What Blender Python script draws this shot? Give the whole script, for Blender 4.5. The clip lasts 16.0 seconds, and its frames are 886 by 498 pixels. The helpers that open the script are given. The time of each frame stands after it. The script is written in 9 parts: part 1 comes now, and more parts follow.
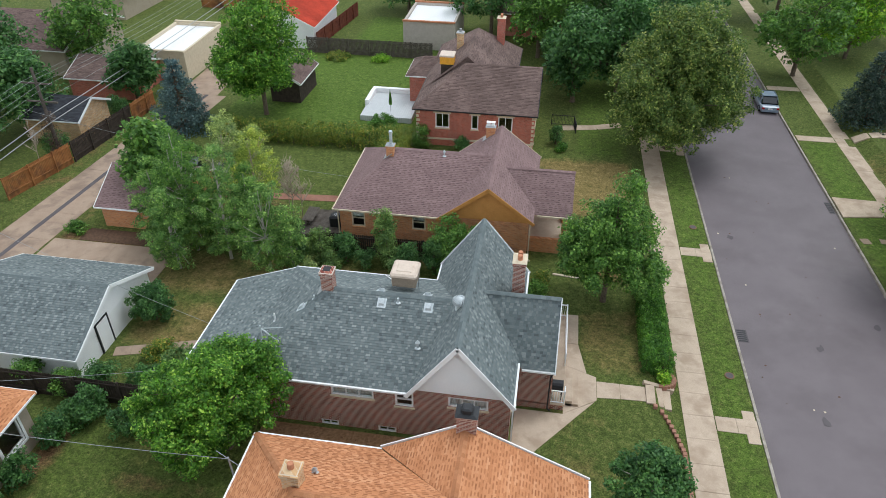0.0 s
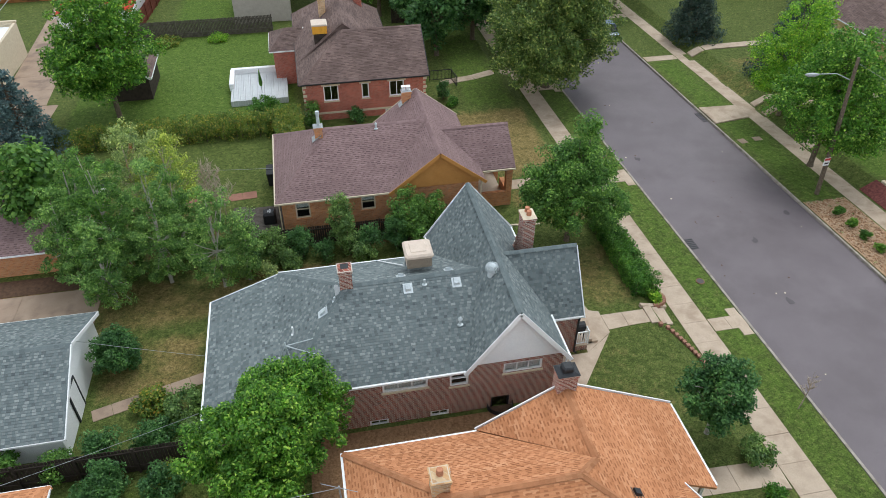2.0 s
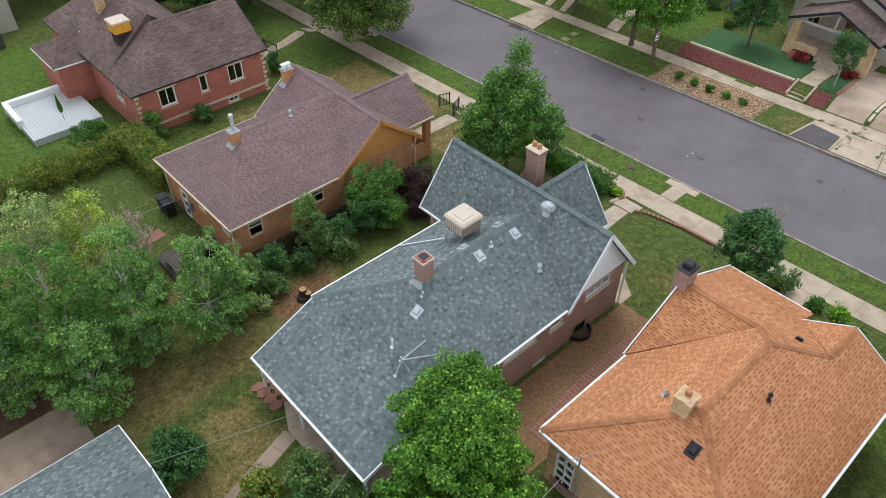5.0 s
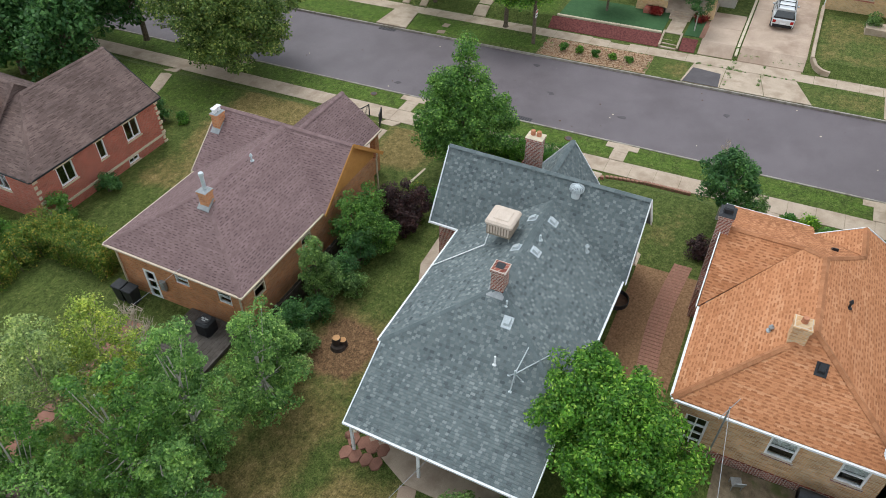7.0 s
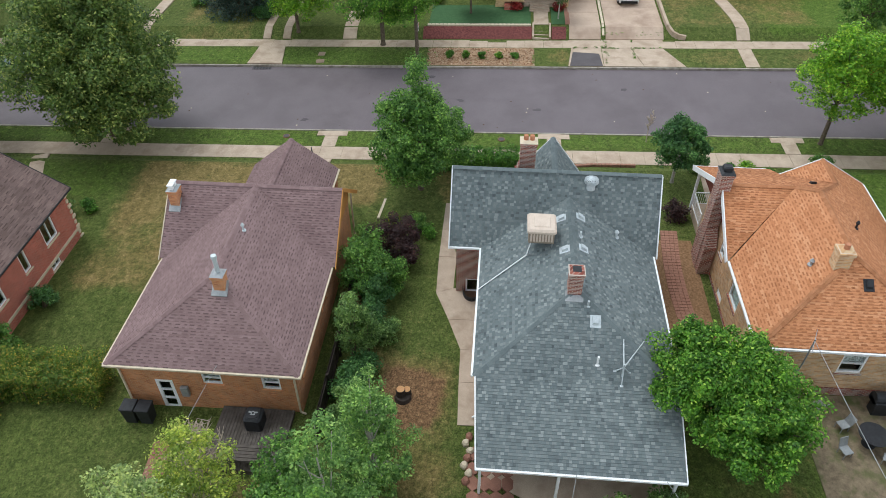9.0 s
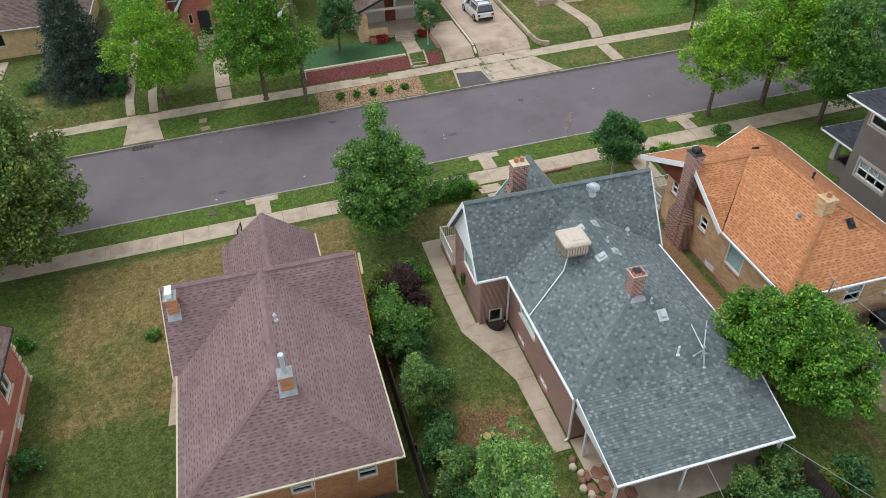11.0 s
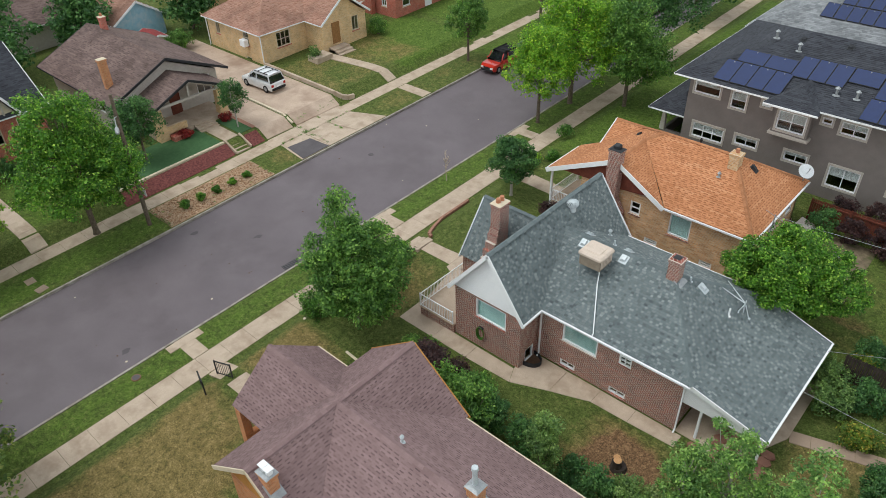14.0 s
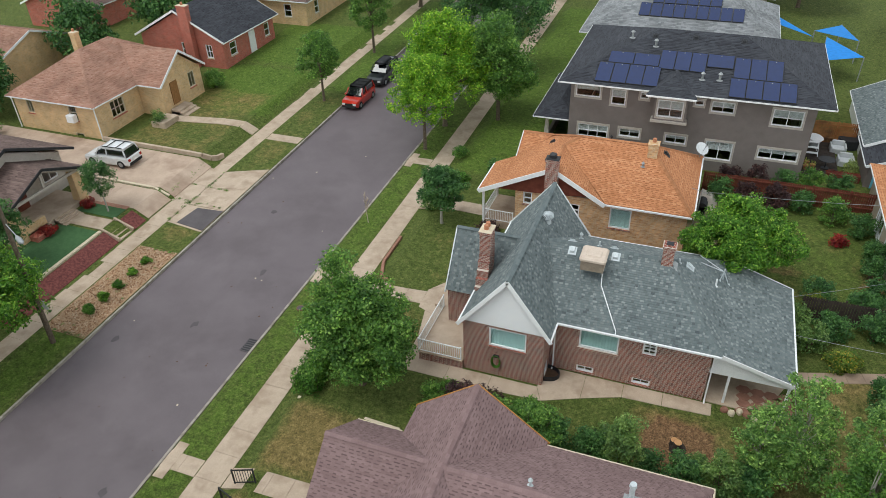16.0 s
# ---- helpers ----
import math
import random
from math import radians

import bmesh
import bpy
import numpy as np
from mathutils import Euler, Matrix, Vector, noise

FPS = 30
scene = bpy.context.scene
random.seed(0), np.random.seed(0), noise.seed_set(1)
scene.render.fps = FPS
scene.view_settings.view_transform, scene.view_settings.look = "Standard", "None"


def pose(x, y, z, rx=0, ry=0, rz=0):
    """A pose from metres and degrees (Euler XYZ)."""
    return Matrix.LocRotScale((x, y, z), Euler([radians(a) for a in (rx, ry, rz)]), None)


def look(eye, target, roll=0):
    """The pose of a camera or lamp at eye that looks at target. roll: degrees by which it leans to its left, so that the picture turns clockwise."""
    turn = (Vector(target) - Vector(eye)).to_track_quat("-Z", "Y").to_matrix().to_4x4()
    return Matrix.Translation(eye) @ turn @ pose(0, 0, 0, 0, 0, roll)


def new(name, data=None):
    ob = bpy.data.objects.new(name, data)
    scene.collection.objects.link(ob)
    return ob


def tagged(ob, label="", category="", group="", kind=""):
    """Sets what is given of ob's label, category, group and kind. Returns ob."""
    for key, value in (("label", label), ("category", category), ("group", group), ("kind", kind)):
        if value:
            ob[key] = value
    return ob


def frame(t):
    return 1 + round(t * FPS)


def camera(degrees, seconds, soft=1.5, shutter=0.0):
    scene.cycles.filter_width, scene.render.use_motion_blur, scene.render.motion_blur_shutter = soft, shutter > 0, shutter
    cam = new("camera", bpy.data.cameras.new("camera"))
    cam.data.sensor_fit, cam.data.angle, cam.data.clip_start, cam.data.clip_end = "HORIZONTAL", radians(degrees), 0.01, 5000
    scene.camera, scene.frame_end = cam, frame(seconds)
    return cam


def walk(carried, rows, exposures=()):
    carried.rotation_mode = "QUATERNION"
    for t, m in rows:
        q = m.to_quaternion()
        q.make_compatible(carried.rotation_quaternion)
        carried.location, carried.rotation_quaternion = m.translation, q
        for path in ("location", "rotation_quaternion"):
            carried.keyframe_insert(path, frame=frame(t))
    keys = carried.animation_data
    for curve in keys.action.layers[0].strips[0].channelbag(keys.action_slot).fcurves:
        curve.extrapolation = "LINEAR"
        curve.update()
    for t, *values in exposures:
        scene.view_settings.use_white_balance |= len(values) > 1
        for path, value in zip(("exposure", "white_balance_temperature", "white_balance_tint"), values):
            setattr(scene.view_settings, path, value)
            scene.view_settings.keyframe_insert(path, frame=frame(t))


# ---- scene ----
cam = camera(63.6, 16.0, soft=0.5)
METRES, EYE, TILT, LEAN, TURN = 88.0, 28.3, -35.3, 0.0, 9.2
ROWS = [
    (0.0, 0.0, 0.0, 0.0, 0.0, 0.0, -0.0),
    (0.5, -0.0285, 0.0035, 0.0022, -4.06, -0.77, 2.76),
    (1.0, -0.0603, 0.0097, 0.0062, -8.6, -1.97, 5.91),
    (1.5, -0.0879, 0.0174, 0.0114, -12.68, -3.27, 8.61),
    (2.0, -0.1167, 0.0276, 0.0182, -17.17, -4.86, 11.48),
    (2.5, -0.144, 0.0397, 0.0264, -21.64, -6.66, 14.28),
    (3.0, -0.17, 0.054, 0.0362, -26.22, -8.73, 17.03),
    (3.5, -0.1946, 0.0702, 0.0476, -31.0, -11.05, 19.64),
    (4.0, -0.2173, 0.0882, 0.0599, -35.93, -13.6, 22.15),
    (6.5, -0.2946, 0.1998, 0.133, -63.24, -27.27, 32.05),
    (7.0, -0.3029, 0.226, 0.1511, -69.68, -30.65, 33.48),
    (7.5, -0.3075, 0.2494, 0.1677, -75.52, -33.84, 34.42),
    (8.0, -0.3101, 0.2768, 0.1868, -82.37, -37.63, 35.1),
    (8.5, -0.3094, 0.3008, 0.2037, -88.44, -40.84, 35.42),
    (9.0, -0.3055, 0.328, 0.2231, -95.41, -44.36, 35.41),
    (11.5, -0.246, 0.4416, 0.3084, -126.32, -58.97, 30.56),
    (12.0, -0.2266, 0.4615, 0.3228, -132.04, -61.19, 28.71),
    (12.5, -0.2048, 0.4797, 0.3362, -137.59, -63.17, 26.65),
    (13.0, -0.181, 0.4968, 0.3481, -142.9, -64.78, 24.35),
    (13.5, -0.1553, 0.5109, 0.359, -148.02, -66.21, 21.92),
    (14.0, -0.1283, 0.5235, 0.3684, -152.98, -67.32, 19.34),
    (14.5, -0.1001, 0.5345, 0.376, -157.75, -68.11, 16.62),
    (15.0, -0.0684, 0.5431, 0.3831, -162.73, -68.84, 13.59),
    (15.5, -0.0398, 0.549, 0.3879, -166.98, -69.25, 10.85),
    (16.0, -0.0064, 0.5529, 0.3918, -171.77, -69.48, 7.64),
]
walk(cam, [(t, pose(0, 0, EYE, TILT, LEAN, TURN) @ pose(METRES * x, METRES * y, METRES * z, 90 + pitch, roll, yaw)) for t, x, y, z, yaw, pitch, roll in ROWS], [(0, 0.04, 6000, 6), (9, 0.03, 5980, 6), (16, -0.11, 6250, 5)])

# ---- world and light ----
world = bpy.data.worlds.new("sky")
scene.world = world
world.use_nodes = True
wn = world.node_tree
sky = wn.nodes.new("ShaderNodeTexSky")
sky.sky_type, sky.sun_disc = "NISHITA", False
sky.sun_elevation, sky.sun_rotation = radians(65), radians(40)
sky.air_density, sky.dust_density, sky.ozone_density = 1.0, 3.0, 1.0
soft = wn.nodes.new("ShaderNodeHueSaturation")
soft.inputs["Saturation"].default_value = 0.22
wn.links.new(sky.outputs[0], soft.inputs["Color"])
# high cloud with haze that brightens smoothly towards the horizon
where = wn.nodes.new("ShaderNodeTexCoord")
split = wn.nodes.new("ShaderNodeSeparateXYZ")
wn.links.new(where.outputs["Generated"], split.inputs[0])
haze = wn.nodes.new("ShaderNodeValToRGB")
haze.color_ramp.interpolation = "EASE"
haze.color_ramp.elements[0].position, haze.color_ramp.elements[0].color = 0.0, (1.0, 1.0, 1.0, 1)
haze.color_ramp.elements[1].position, haze.color_ramp.elements[1].color = 0.75, (0.42, 0.435, 0.455, 1)
wn.links.new(split.outputs[2], haze.inputs[0])
lift = wn.nodes.new("ShaderNodeVectorMath")
lift.operation = "SCALE"
lift.inputs[3].default_value = 8.2
wn.links.new(haze.outputs[0], lift.inputs[0])
cloud = wn.nodes.new("ShaderNodeMix")
cloud.data_type = "RGBA"
cloud.inputs[0].default_value = 0.75
wn.links.new(soft.outputs[0], cloud.inputs[6])
wn.links.new(lift.outputs[0], cloud.inputs[7])
wn.links.new(cloud.outputs[2], wn.nodes["Background"].inputs[0])
wn.nodes["Background"].inputs[1].default_value = 0.225
sun = new("sun", bpy.data.lights.new("sun", "SUN"))
sun.data.energy, sun.data.angle, sun.data.color = 1.25, radians(30), (1.0, 0.97, 0.92)
sun.matrix_world = look((0, 0, 60), (-18, -22, 0))

# ---- small tools ----
rng = random.Random(5)
LOC = {}


def street(y):
    """Height of the road, which falls gently to the north."""
    return 0.3 - 0.03 * (min(max(y, -60), 130) - 25)


def lot(y):
    return street(y) + 0.65


class Geo:
    """Vertices and faces of one mesh."""

    def __init__(self):
        self.v, self.f = [], []

    def poly(self, pts):
        n = len(self.v)
        self.v += [tuple(p) for p in pts]
        self.f.append(tuple(range(n, n + len(pts))))
        return self

    def hull(self, low, top):
        """A closed prism between two rings of as many points."""
        n, k = len(self.v), len(low)
        self.v += [tuple(p) for p in low] + [tuple(p) for p in top]
        self.f.append(tuple(range(n + k - 1, n - 1, -1)))
        self.f.append(tuple(range(n + k, n + 2 * k)))
        for i in range(k):
            j = (i + 1) % k
            self.f.append((n + i, n + j, n + k + j, n + k + i))
        return self

    def box(self, x0, y0, z0, x1, y1, z1, c=0.0):
        """A box, its upright edges and top cut by c."""
        if c <= 0:
            r = [(x0, y0), (x1, y0), (x1, y1), (x0, y1)]
            return self.hull([(*p, z0) for p in r], [(*p, z1) for p in r])
        r = [(x0 + c, y0), (x1 - c, y0), (x1, y0 + c), (x1, y1 - c), (x1 - c, y1), (x0 + c, y1), (x0, y1 - c), (x0, y0 + c)]
        mx, my = (x0 + x1) / 2, (y0 + y1) / 2
        sx, sy = 1 - 2 * c / max(x1 - x0, 1e-6), 1 - 2 * c / max(y1 - y0, 1e-6)
        t = [(mx + (a - mx) * sx, my + (b - my) * sy) for a, b in r]
        self.hull([(*p, z0) for p in r], [(*p, z1 - c) for p in r])
        return self.hull([(*p, z1 - c) for p in r], [(*p, z1) for p in t])

    def bar(self, p, q, w, h, up=(0, 0, 1)):
        """A straight bar from p to q of width w and height h."""
        p, q = Vector(p), Vector(q)
        d = (q - p).normalized()
        s = d.cross(Vector(up))
        s = s.normalized() if s.length > 1e-4 else Vector((1, 0, 0))
        u = s.cross(d)
        k = [s * a * w / 2 + u * b * h / 2 for a, b in ((-1, -1), (1, -1), (1, 1), (-1, 1))]
        return self.hull([p + o for o in k], [q + o for o in k])

    def tube(self, pts, radii, n=8):
        """A tapering tube along points."""
        rings = []
        for i, p in enumerate(pts):
            p = Vector(p)
            d = (Vector(pts[min(i + 1, len(pts) - 1)]) - Vector(pts[max(i - 1, 0)])).normalized()
            s = d.cross(Vector((0.13, 0.99, 0.05))).normalized()
            u = s.cross(d)
            rings.append([p + (s * math.cos(a) + u * math.sin(a)) * radii[i] for a in (2 * math.pi * j / n for j in range(n))])
        b = len(self.v)
        for r in rings:
            self.v += [tuple(p) for p in r]
        for i in range(len(rings) - 1):
            for j in range(n):
                k = (j + 1) % n
                self.f.append((b + i * n + j, b + i * n + k, b + (i + 1) * n + k, b + (i + 1) * n + j))
        self.f.append(tuple(b + j for j in range(n - 1, -1, -1)))
        self.f.append(tuple(b + (len(rings) - 1) * n + j for j in range(n)))
        return self

    def welded(self):
        """Joins vertices that lie on one spot."""
        seen, index, v = {}, [], []
        for p in self.v:
            k = (round(p[0], 4), round(p[1], 4), round(p[2], 4))
            if k not in seen:
                seen[k] = len(v)
                v.append(p)
            index.append(seen[k])
        self.v, self.f = v, [tuple(index[i] for i in f) for f in self.f]
        return self

    def slab(self, pts, t):
        """A flat polygon given thickness t downwards along its normal."""
        p = [Vector(a) for a in pts]
        n = (p[1] - p[0]).cross(p[2] - p[0]).normalized()
        if n.z < 0:
            p.reverse()
            n = -n
        return self.hull([a - n * t for a in p], p)


def mesh_of(name, g, material, smooth=False):
    me = bpy.data.meshes.new(name)
    me.from_pydata(g.v, [], g.f)
    me.materials.append(material)
    if smooth:
        me.polygons.foreach_set("use_smooth", [True] * len(me.polygons))
    me.update()
    return me


def thing(name, label, category, at=(0, 0, 0), group="", kind=""):
    ob = new(name)
    ob.location = at
    LOC[ob] = Vector(at)
    return tagged(ob, label, category, group, kind)


def part(name, g, material, parent, label="", kind="", smooth=False):
    """A mesh of its own under a thing or a part, in world metres."""
    ob = new(name, mesh_of(name, g, material, smooth))
    ob.parent = parent
    ob.matrix_parent_inverse = Matrix.Translation(-LOC.get(parent, Vector((0, 0, 0))))
    return tagged(ob, label, "", "", kind)


def single(name, g, material, label, category, group="", kind="", smooth=False):
    return tagged(new(name, mesh_of(name, g, material, smooth)), label, category, group, kind)


# ---- materials ----
def base_mat(name, rough=0.8, metal=0.0, spec=0.3):
    m = bpy.data.materials.new(name)
    m.use_nodes = True
    b = m.node_tree.nodes["Principled BSDF"]
    b.inputs["Roughness"].default_value, b.inputs["Metallic"].default_value = rough, metal
    b.inputs["Specular IOR Level"].default_value = spec
    return m, m.node_tree, b


def node(nt, kind, **values):
    n = nt.nodes.new("ShaderNode" + kind)
    for k, v in values.items():
        n.inputs[k.replace("_", " ")].default_value = v
    return n


def noise_of(nt, scale, detail=4.0, rough=0.6, vec=None):
    n = node(nt, "TexNoise", Scale=scale, Detail=detail, Roughness=rough)
    if vec is None:
        vec = nt.nodes.new("ShaderNodeNewGeometry").outputs["Position"]
    nt.links.new(vec, n.inputs["Vector"])
    return n.outputs["Fac"]


def ramp(nt, fac, stops):
    r = nt.nodes.new("ShaderNodeValToRGB")
    e = r.color_ramp.elements
    while len(e) < len(stops):
        e.new(0.5)
    for i, (p, c) in enumerate(stops):
        e[i].position, e[i].color = p, (*c, 1)
    nt.links.new(fac, r.inputs[0])
    return r.outputs[0]


def mix(nt, a, b, fac, mode="MIX"):
    n = nt.nodes.new("ShaderNodeMix")
    n.data_type, n.blend_type = "RGBA", mode
    for s, v in ((n.inputs[6], a), (n.inputs[7], b), (n.inputs[0], fac)):
        if isinstance(v, (int, float)):
            s.default_value = v
        elif isinstance(v, tuple):
            s.default_value = (*v, 1)
        else:
            nt.links.new(v, s)
    return n.outputs[2]


def bump(nt, b, height, strength=0.4, dist=0.02):
    n = node(nt, "Bump", Strength=strength, Distance=dist)
    nt.links.new(height, n.inputs["Height"])
    nt.links.new(n.outputs[0], b.inputs["Normal"])


def rough_mat(name, c1, c2, scale=6.0, fine=60.0, rough=0.85, bumps=0.3, stain=None, stain_scale=0.7, metal=0.0, spec=0.3):
    """A surface whose colour wanders between two tones, with fine grain and larger stains."""
    m, nt, b = base_mat(name, rough, metal, spec)
    col = ramp(nt, noise_of(nt, scale), [(0.3, c1), (0.7, c2)])
    grain = noise_of(nt, fine, 2.0)
    col = mix(nt, col, ramp(nt, grain, [(0.3, (0.75,) * 3), (0.7, (1.15,) * 3)]), 0.6, "MULTIPLY")
    if stain:
        col = mix(nt, col, stain, ramp(nt, noise_of(nt, stain_scale, 5.0), [(0.48, (0, 0, 0)), (0.66, (1, 1, 1))]))
    nt.links.new(col, b.inputs["Base Color"])
    bump(nt, b, grain, bumps, 0.01)
    return m


def brick_mat(name, tones, mortar, w=0.21, h=0.068, joint=0.009):
    """Running-bond brickwork on upright walls; the tone changes from brick to brick."""
    m, nt, b = base_mat(name, 0.9)
    pos = nt.nodes.new("ShaderNodeNewGeometry").outputs["Position"]
    sep = nt.nodes.new("ShaderNodeSeparateXYZ")
    nt.links.new(pos, sep.inputs[0])
    add = nt.nodes.new("ShaderNodeMath")
    nt.links.new(sep.outputs[0], add.inputs[0])
    nt.links.new(sep.outputs[1], add.inputs[1])
    com = nt.nodes.new("ShaderNodeCombineXYZ")
    nt.links.new(add.outputs[0], com.inputs[0])
    nt.links.new(sep.outputs[2], com.inputs[1])
    t = nt.nodes.new("ShaderNodeTexBrick")
    t.inputs["Scale"].default_value = 1.0
    t.inputs["Brick Width"].default_value, t.inputs["Row Height"].default_value = w, h
    t.inputs["Mortar Size"].default_value, t.inputs["Bias"].default_value = joint, 0.0
    t.inputs["Color1"].default_value, t.inputs["Color2"].default_value = (0, 0, 0, 1), (1, 1, 1, 1)
    t.inputs["Mortar"].default_value = (0.5, 0.5, 0.5, 1)
    nt.links.new(com.outputs[0], t.inputs["Vector"])
    col = ramp(nt, t.outputs["Color"], [(i / (len(tones) - 1), c) for i, c in enumerate(tones)])
    col = mix(nt, col, ramp(nt, noise_of(nt, 1.3), [(0.3, (0.72,) * 3), (0.7, (1.15,) * 3)]), 1.0, "MULTIPLY")
    col = mix(nt, col, mortar, t.outputs["Fac"])
    nt.links.new(col, b.inputs["Base Color"])
    inv = nt.nodes.new("ShaderNodeMath")
    inv.operation = "SUBTRACT"
    inv.inputs[0].default_value = 1.0
    nt.links.new(t.outputs["Fac"], inv.inputs[1])
    bump(nt, b, inv.outputs[0], 0.5, 0.01)
    return m


def shingle_mat(name, tones, stain=(0.7, 0.7, 0.7)):
    """Asphalt shingles: each tab has its own tone; weathering in broad streaks."""
    m, nt, b = base_mat(name, 0.92, 0.0, 0.25)
    isl = nt.nodes.new("ShaderNodeNewGeometry").outputs["Random Per Island"]
    col = ramp(nt, isl, [(i / (len(tones) - 1), c) for i, c in enumerate(tones)])
    col = mix(nt, col, ramp(nt, noise_of(nt, 0.45, 4.0), [(0.35, stain), (0.65, (1.05,) * 3)]), 1.0, "MULTIPLY")
    g = noise_of(nt, 120.0, 2.0)
    col = mix(nt, col, ramp(nt, g, [(0.3, (0.7,) * 3), (0.7, (1.25,) * 3)]), 0.7, "MULTIPLY")
    nt.links.new(col, b.inputs["Base Color"])
    bump(nt, b, g, 0.4, 0.01)
    return m


def leaf_mat(name, dark, light, warm=None, spec=0.35):
    """Leaves, each of its own tone, with light shining through."""
    m, nt, b = base_mat(name, 0.5, 0.0, spec)
    isl = nt.nodes.new("ShaderNodeNewGeometry").outputs["Random Per Island"]
    col = ramp(nt, isl, [(0.0, dark), (0.75, light), (1.0, warm or light)])
    col = mix(nt, col, ramp(nt, noise_of(nt, 0.9, 3.0), [(0.32, (0.62, 0.7, 0.7)), (0.68, (1.25, 1.18, 1.0))]), 1.0, "MULTIPLY")
    col = mix(nt, col, ramp(nt, noise_of(nt, 3.2, 3.0), [(0.36, (0.6, 0.64, 0.66)), (0.64, (1.42, 1.36, 1.2))]), 0.85, "MULTIPLY")
    nt.links.new(col, b.inputs["Base Color"])
    tr = nt.nodes.new("ShaderNodeBsdfTranslucent")
    nt.links.new(col, tr.inputs[0])
    mx = nt.nodes.new("ShaderNodeMixShader")
    mx.inputs[0].default_value = 0.38
    nt.links.new(b.outputs[0], mx.inputs[1])
    nt.links.new(tr.outputs[0], mx.inputs[2])
    nt.links.new(mx.outputs[0], nt.nodes["Material Output"].inputs[0])
    return m


def grass_mat(name):
    """Lawn: green to lush to parched, by the lawn's own state, broken up by noise at three scales."""
    m, nt, b = base_mat(name, 0.9, 0.0, 0.15)

    def state(key):
        n = nt.nodes.new("ShaderNodeAttribute")
        n.attribute_name = key
        return n.outputs["Fac"]

    def shifted(fac, wob, lo, hi):
        n = nt.nodes.new("ShaderNodeMath")
        n.operation = "MULTIPLY_ADD"
        nt.links.new(wob, n.inputs[0])
        n.inputs[1].default_value = 1.0
        nt.links.new(fac, n.inputs[2])
        return ramp(nt, n.outputs[0], [(lo, (0, 0, 0)), (hi, (1, 1, 1))])

    fine, mid, big = noise_of(nt, 13.0, 6.0, 0.8), noise_of(nt, 1.9, 7.0, 0.75), noise_of(nt, 0.33, 5.0, 0.6)
    tuft = noise_of(nt, 4.5, 5.0, 0.7)
    col = ramp(nt, mid, [(0.28, (0.068, 0.094, 0.022)), (0.5, (0.102, 0.135, 0.033)), (0.75, (0.158, 0.17, 0.054))])
    lush = ramp(nt, mid, [(0.28, (0.068, 0.118, 0.019)), (0.55, (0.108, 0.172, 0.029)), (0.8, (0.165, 0.222, 0.048))])
    dry = ramp(nt, mid, [(0.28, (0.15, 0.118, 0.04)), (0.55, (0.25, 0.19, 0.075)), (0.8, (0.36, 0.27, 0.125))])
    soil = ramp(nt, fine, [(0.3, (0.15, 0.085, 0.042)), (0.7, (0.28, 0.165, 0.09))])
    col = mix(nt, col, lush, shifted(state("lush"), mid, 0.75, 1.05))
    col = mix(nt, col, dry, shifted(state("dry"), mix(nt, big, mid, 0.4), 0.74, 0.98))
    col = mix(nt, col, soil, shifted(state("bare"), mix(nt, big, mid, 0.35), 0.82, 1.05))
    col = mix(nt, col, (0.24, 0.2, 0.085), ramp(nt, tuft, [(0.56, (0, 0, 0)), (0.78, (0.6, 0.6, 0.6))]))
    col = mix(nt, col, ramp(nt, tuft, [(0.34, (0.62, 0.66, 0.6)), (0.66, (1.34, 1.3, 1.3))]), 0.9, "MULTIPLY")
    col = mix(nt, col, ramp(nt, fine, [(0.34, (0.34,) * 3), (0.66, (1.62,) * 3)]), 0.95, "MULTIPLY")
    nt.links.new(col, b.inputs["Base Color"])
    bump(nt, b, fine, 1.0, 0.07)
    return m


def glass_mat(name, tint=(0.9, 0.95, 0.95)):
    m, nt, b = base_mat(name, 0.03, 0.0, 0.5)
    b.inputs["Base Color"].default_value = (*tint, 1)
    b.inputs["Transmission Weight"].default_value = 1.0
    b.inputs["IOR"].default_value = 1.45
    return m


def paint_mat(name, c, rough=0.35, metal=0.0, coat=0.0):
    m, nt, b = base_mat(name, rough, metal, 0.5)
    col = mix(nt, c, tuple(x * 0.8 for x in c), ramp(nt, noise_of(nt, 3.0), [(0.45, (0, 0, 0)), (0.75, (1, 1, 1))]))
    nt.links.new(col, b.inputs["Base Color"])
    b.inputs["Coat Weight"].default_value = coat
    return m


SLATE = shingle_mat("slate_grey_shingle", [(0.122, 0.146, 0.15), (0.142, 0.168, 0.171), (0.156, 0.183, 0.185), (0.174, 0.202, 0.203)], (0.9, 0.91, 0.92))
SLATE_TAB = shingle_mat("pale_grey_shingle_tab", [(0.09, 0.107, 0.112), (0.165, 0.187, 0.187), (0.2, 0.226, 0.224), (0.265, 0.292, 0.285)], (0.9, 0.91, 0.92))
BROWN = shingle_mat("brown_shingle", [(0.22, 0.145, 0.142), (0.24, 0.16, 0.157), (0.255, 0.172, 0.168), (0.28, 0.19, 0.186)], (0.92, 0.91, 0.91))
# dark dashes on brown and orange roofs: shade of shingle cut-outs, put into colour
BROWN_GAP_SHADE = shingle_mat("brown_shingle_gap_shade", [(0.128, 0.083, 0.0817), (0.165, 0.11, 0.107), (0.213, 0.143, 0.139)], (0.9, 0.9, 0.9))
ORANGE = shingle_mat("orange_shingle", [(0.47, 0.2, 0.09), (0.52, 0.232, 0.108), (0.55, 0.25, 0.12), (0.6, 0.3, 0.155)], (0.92, 0.9, 0.88))
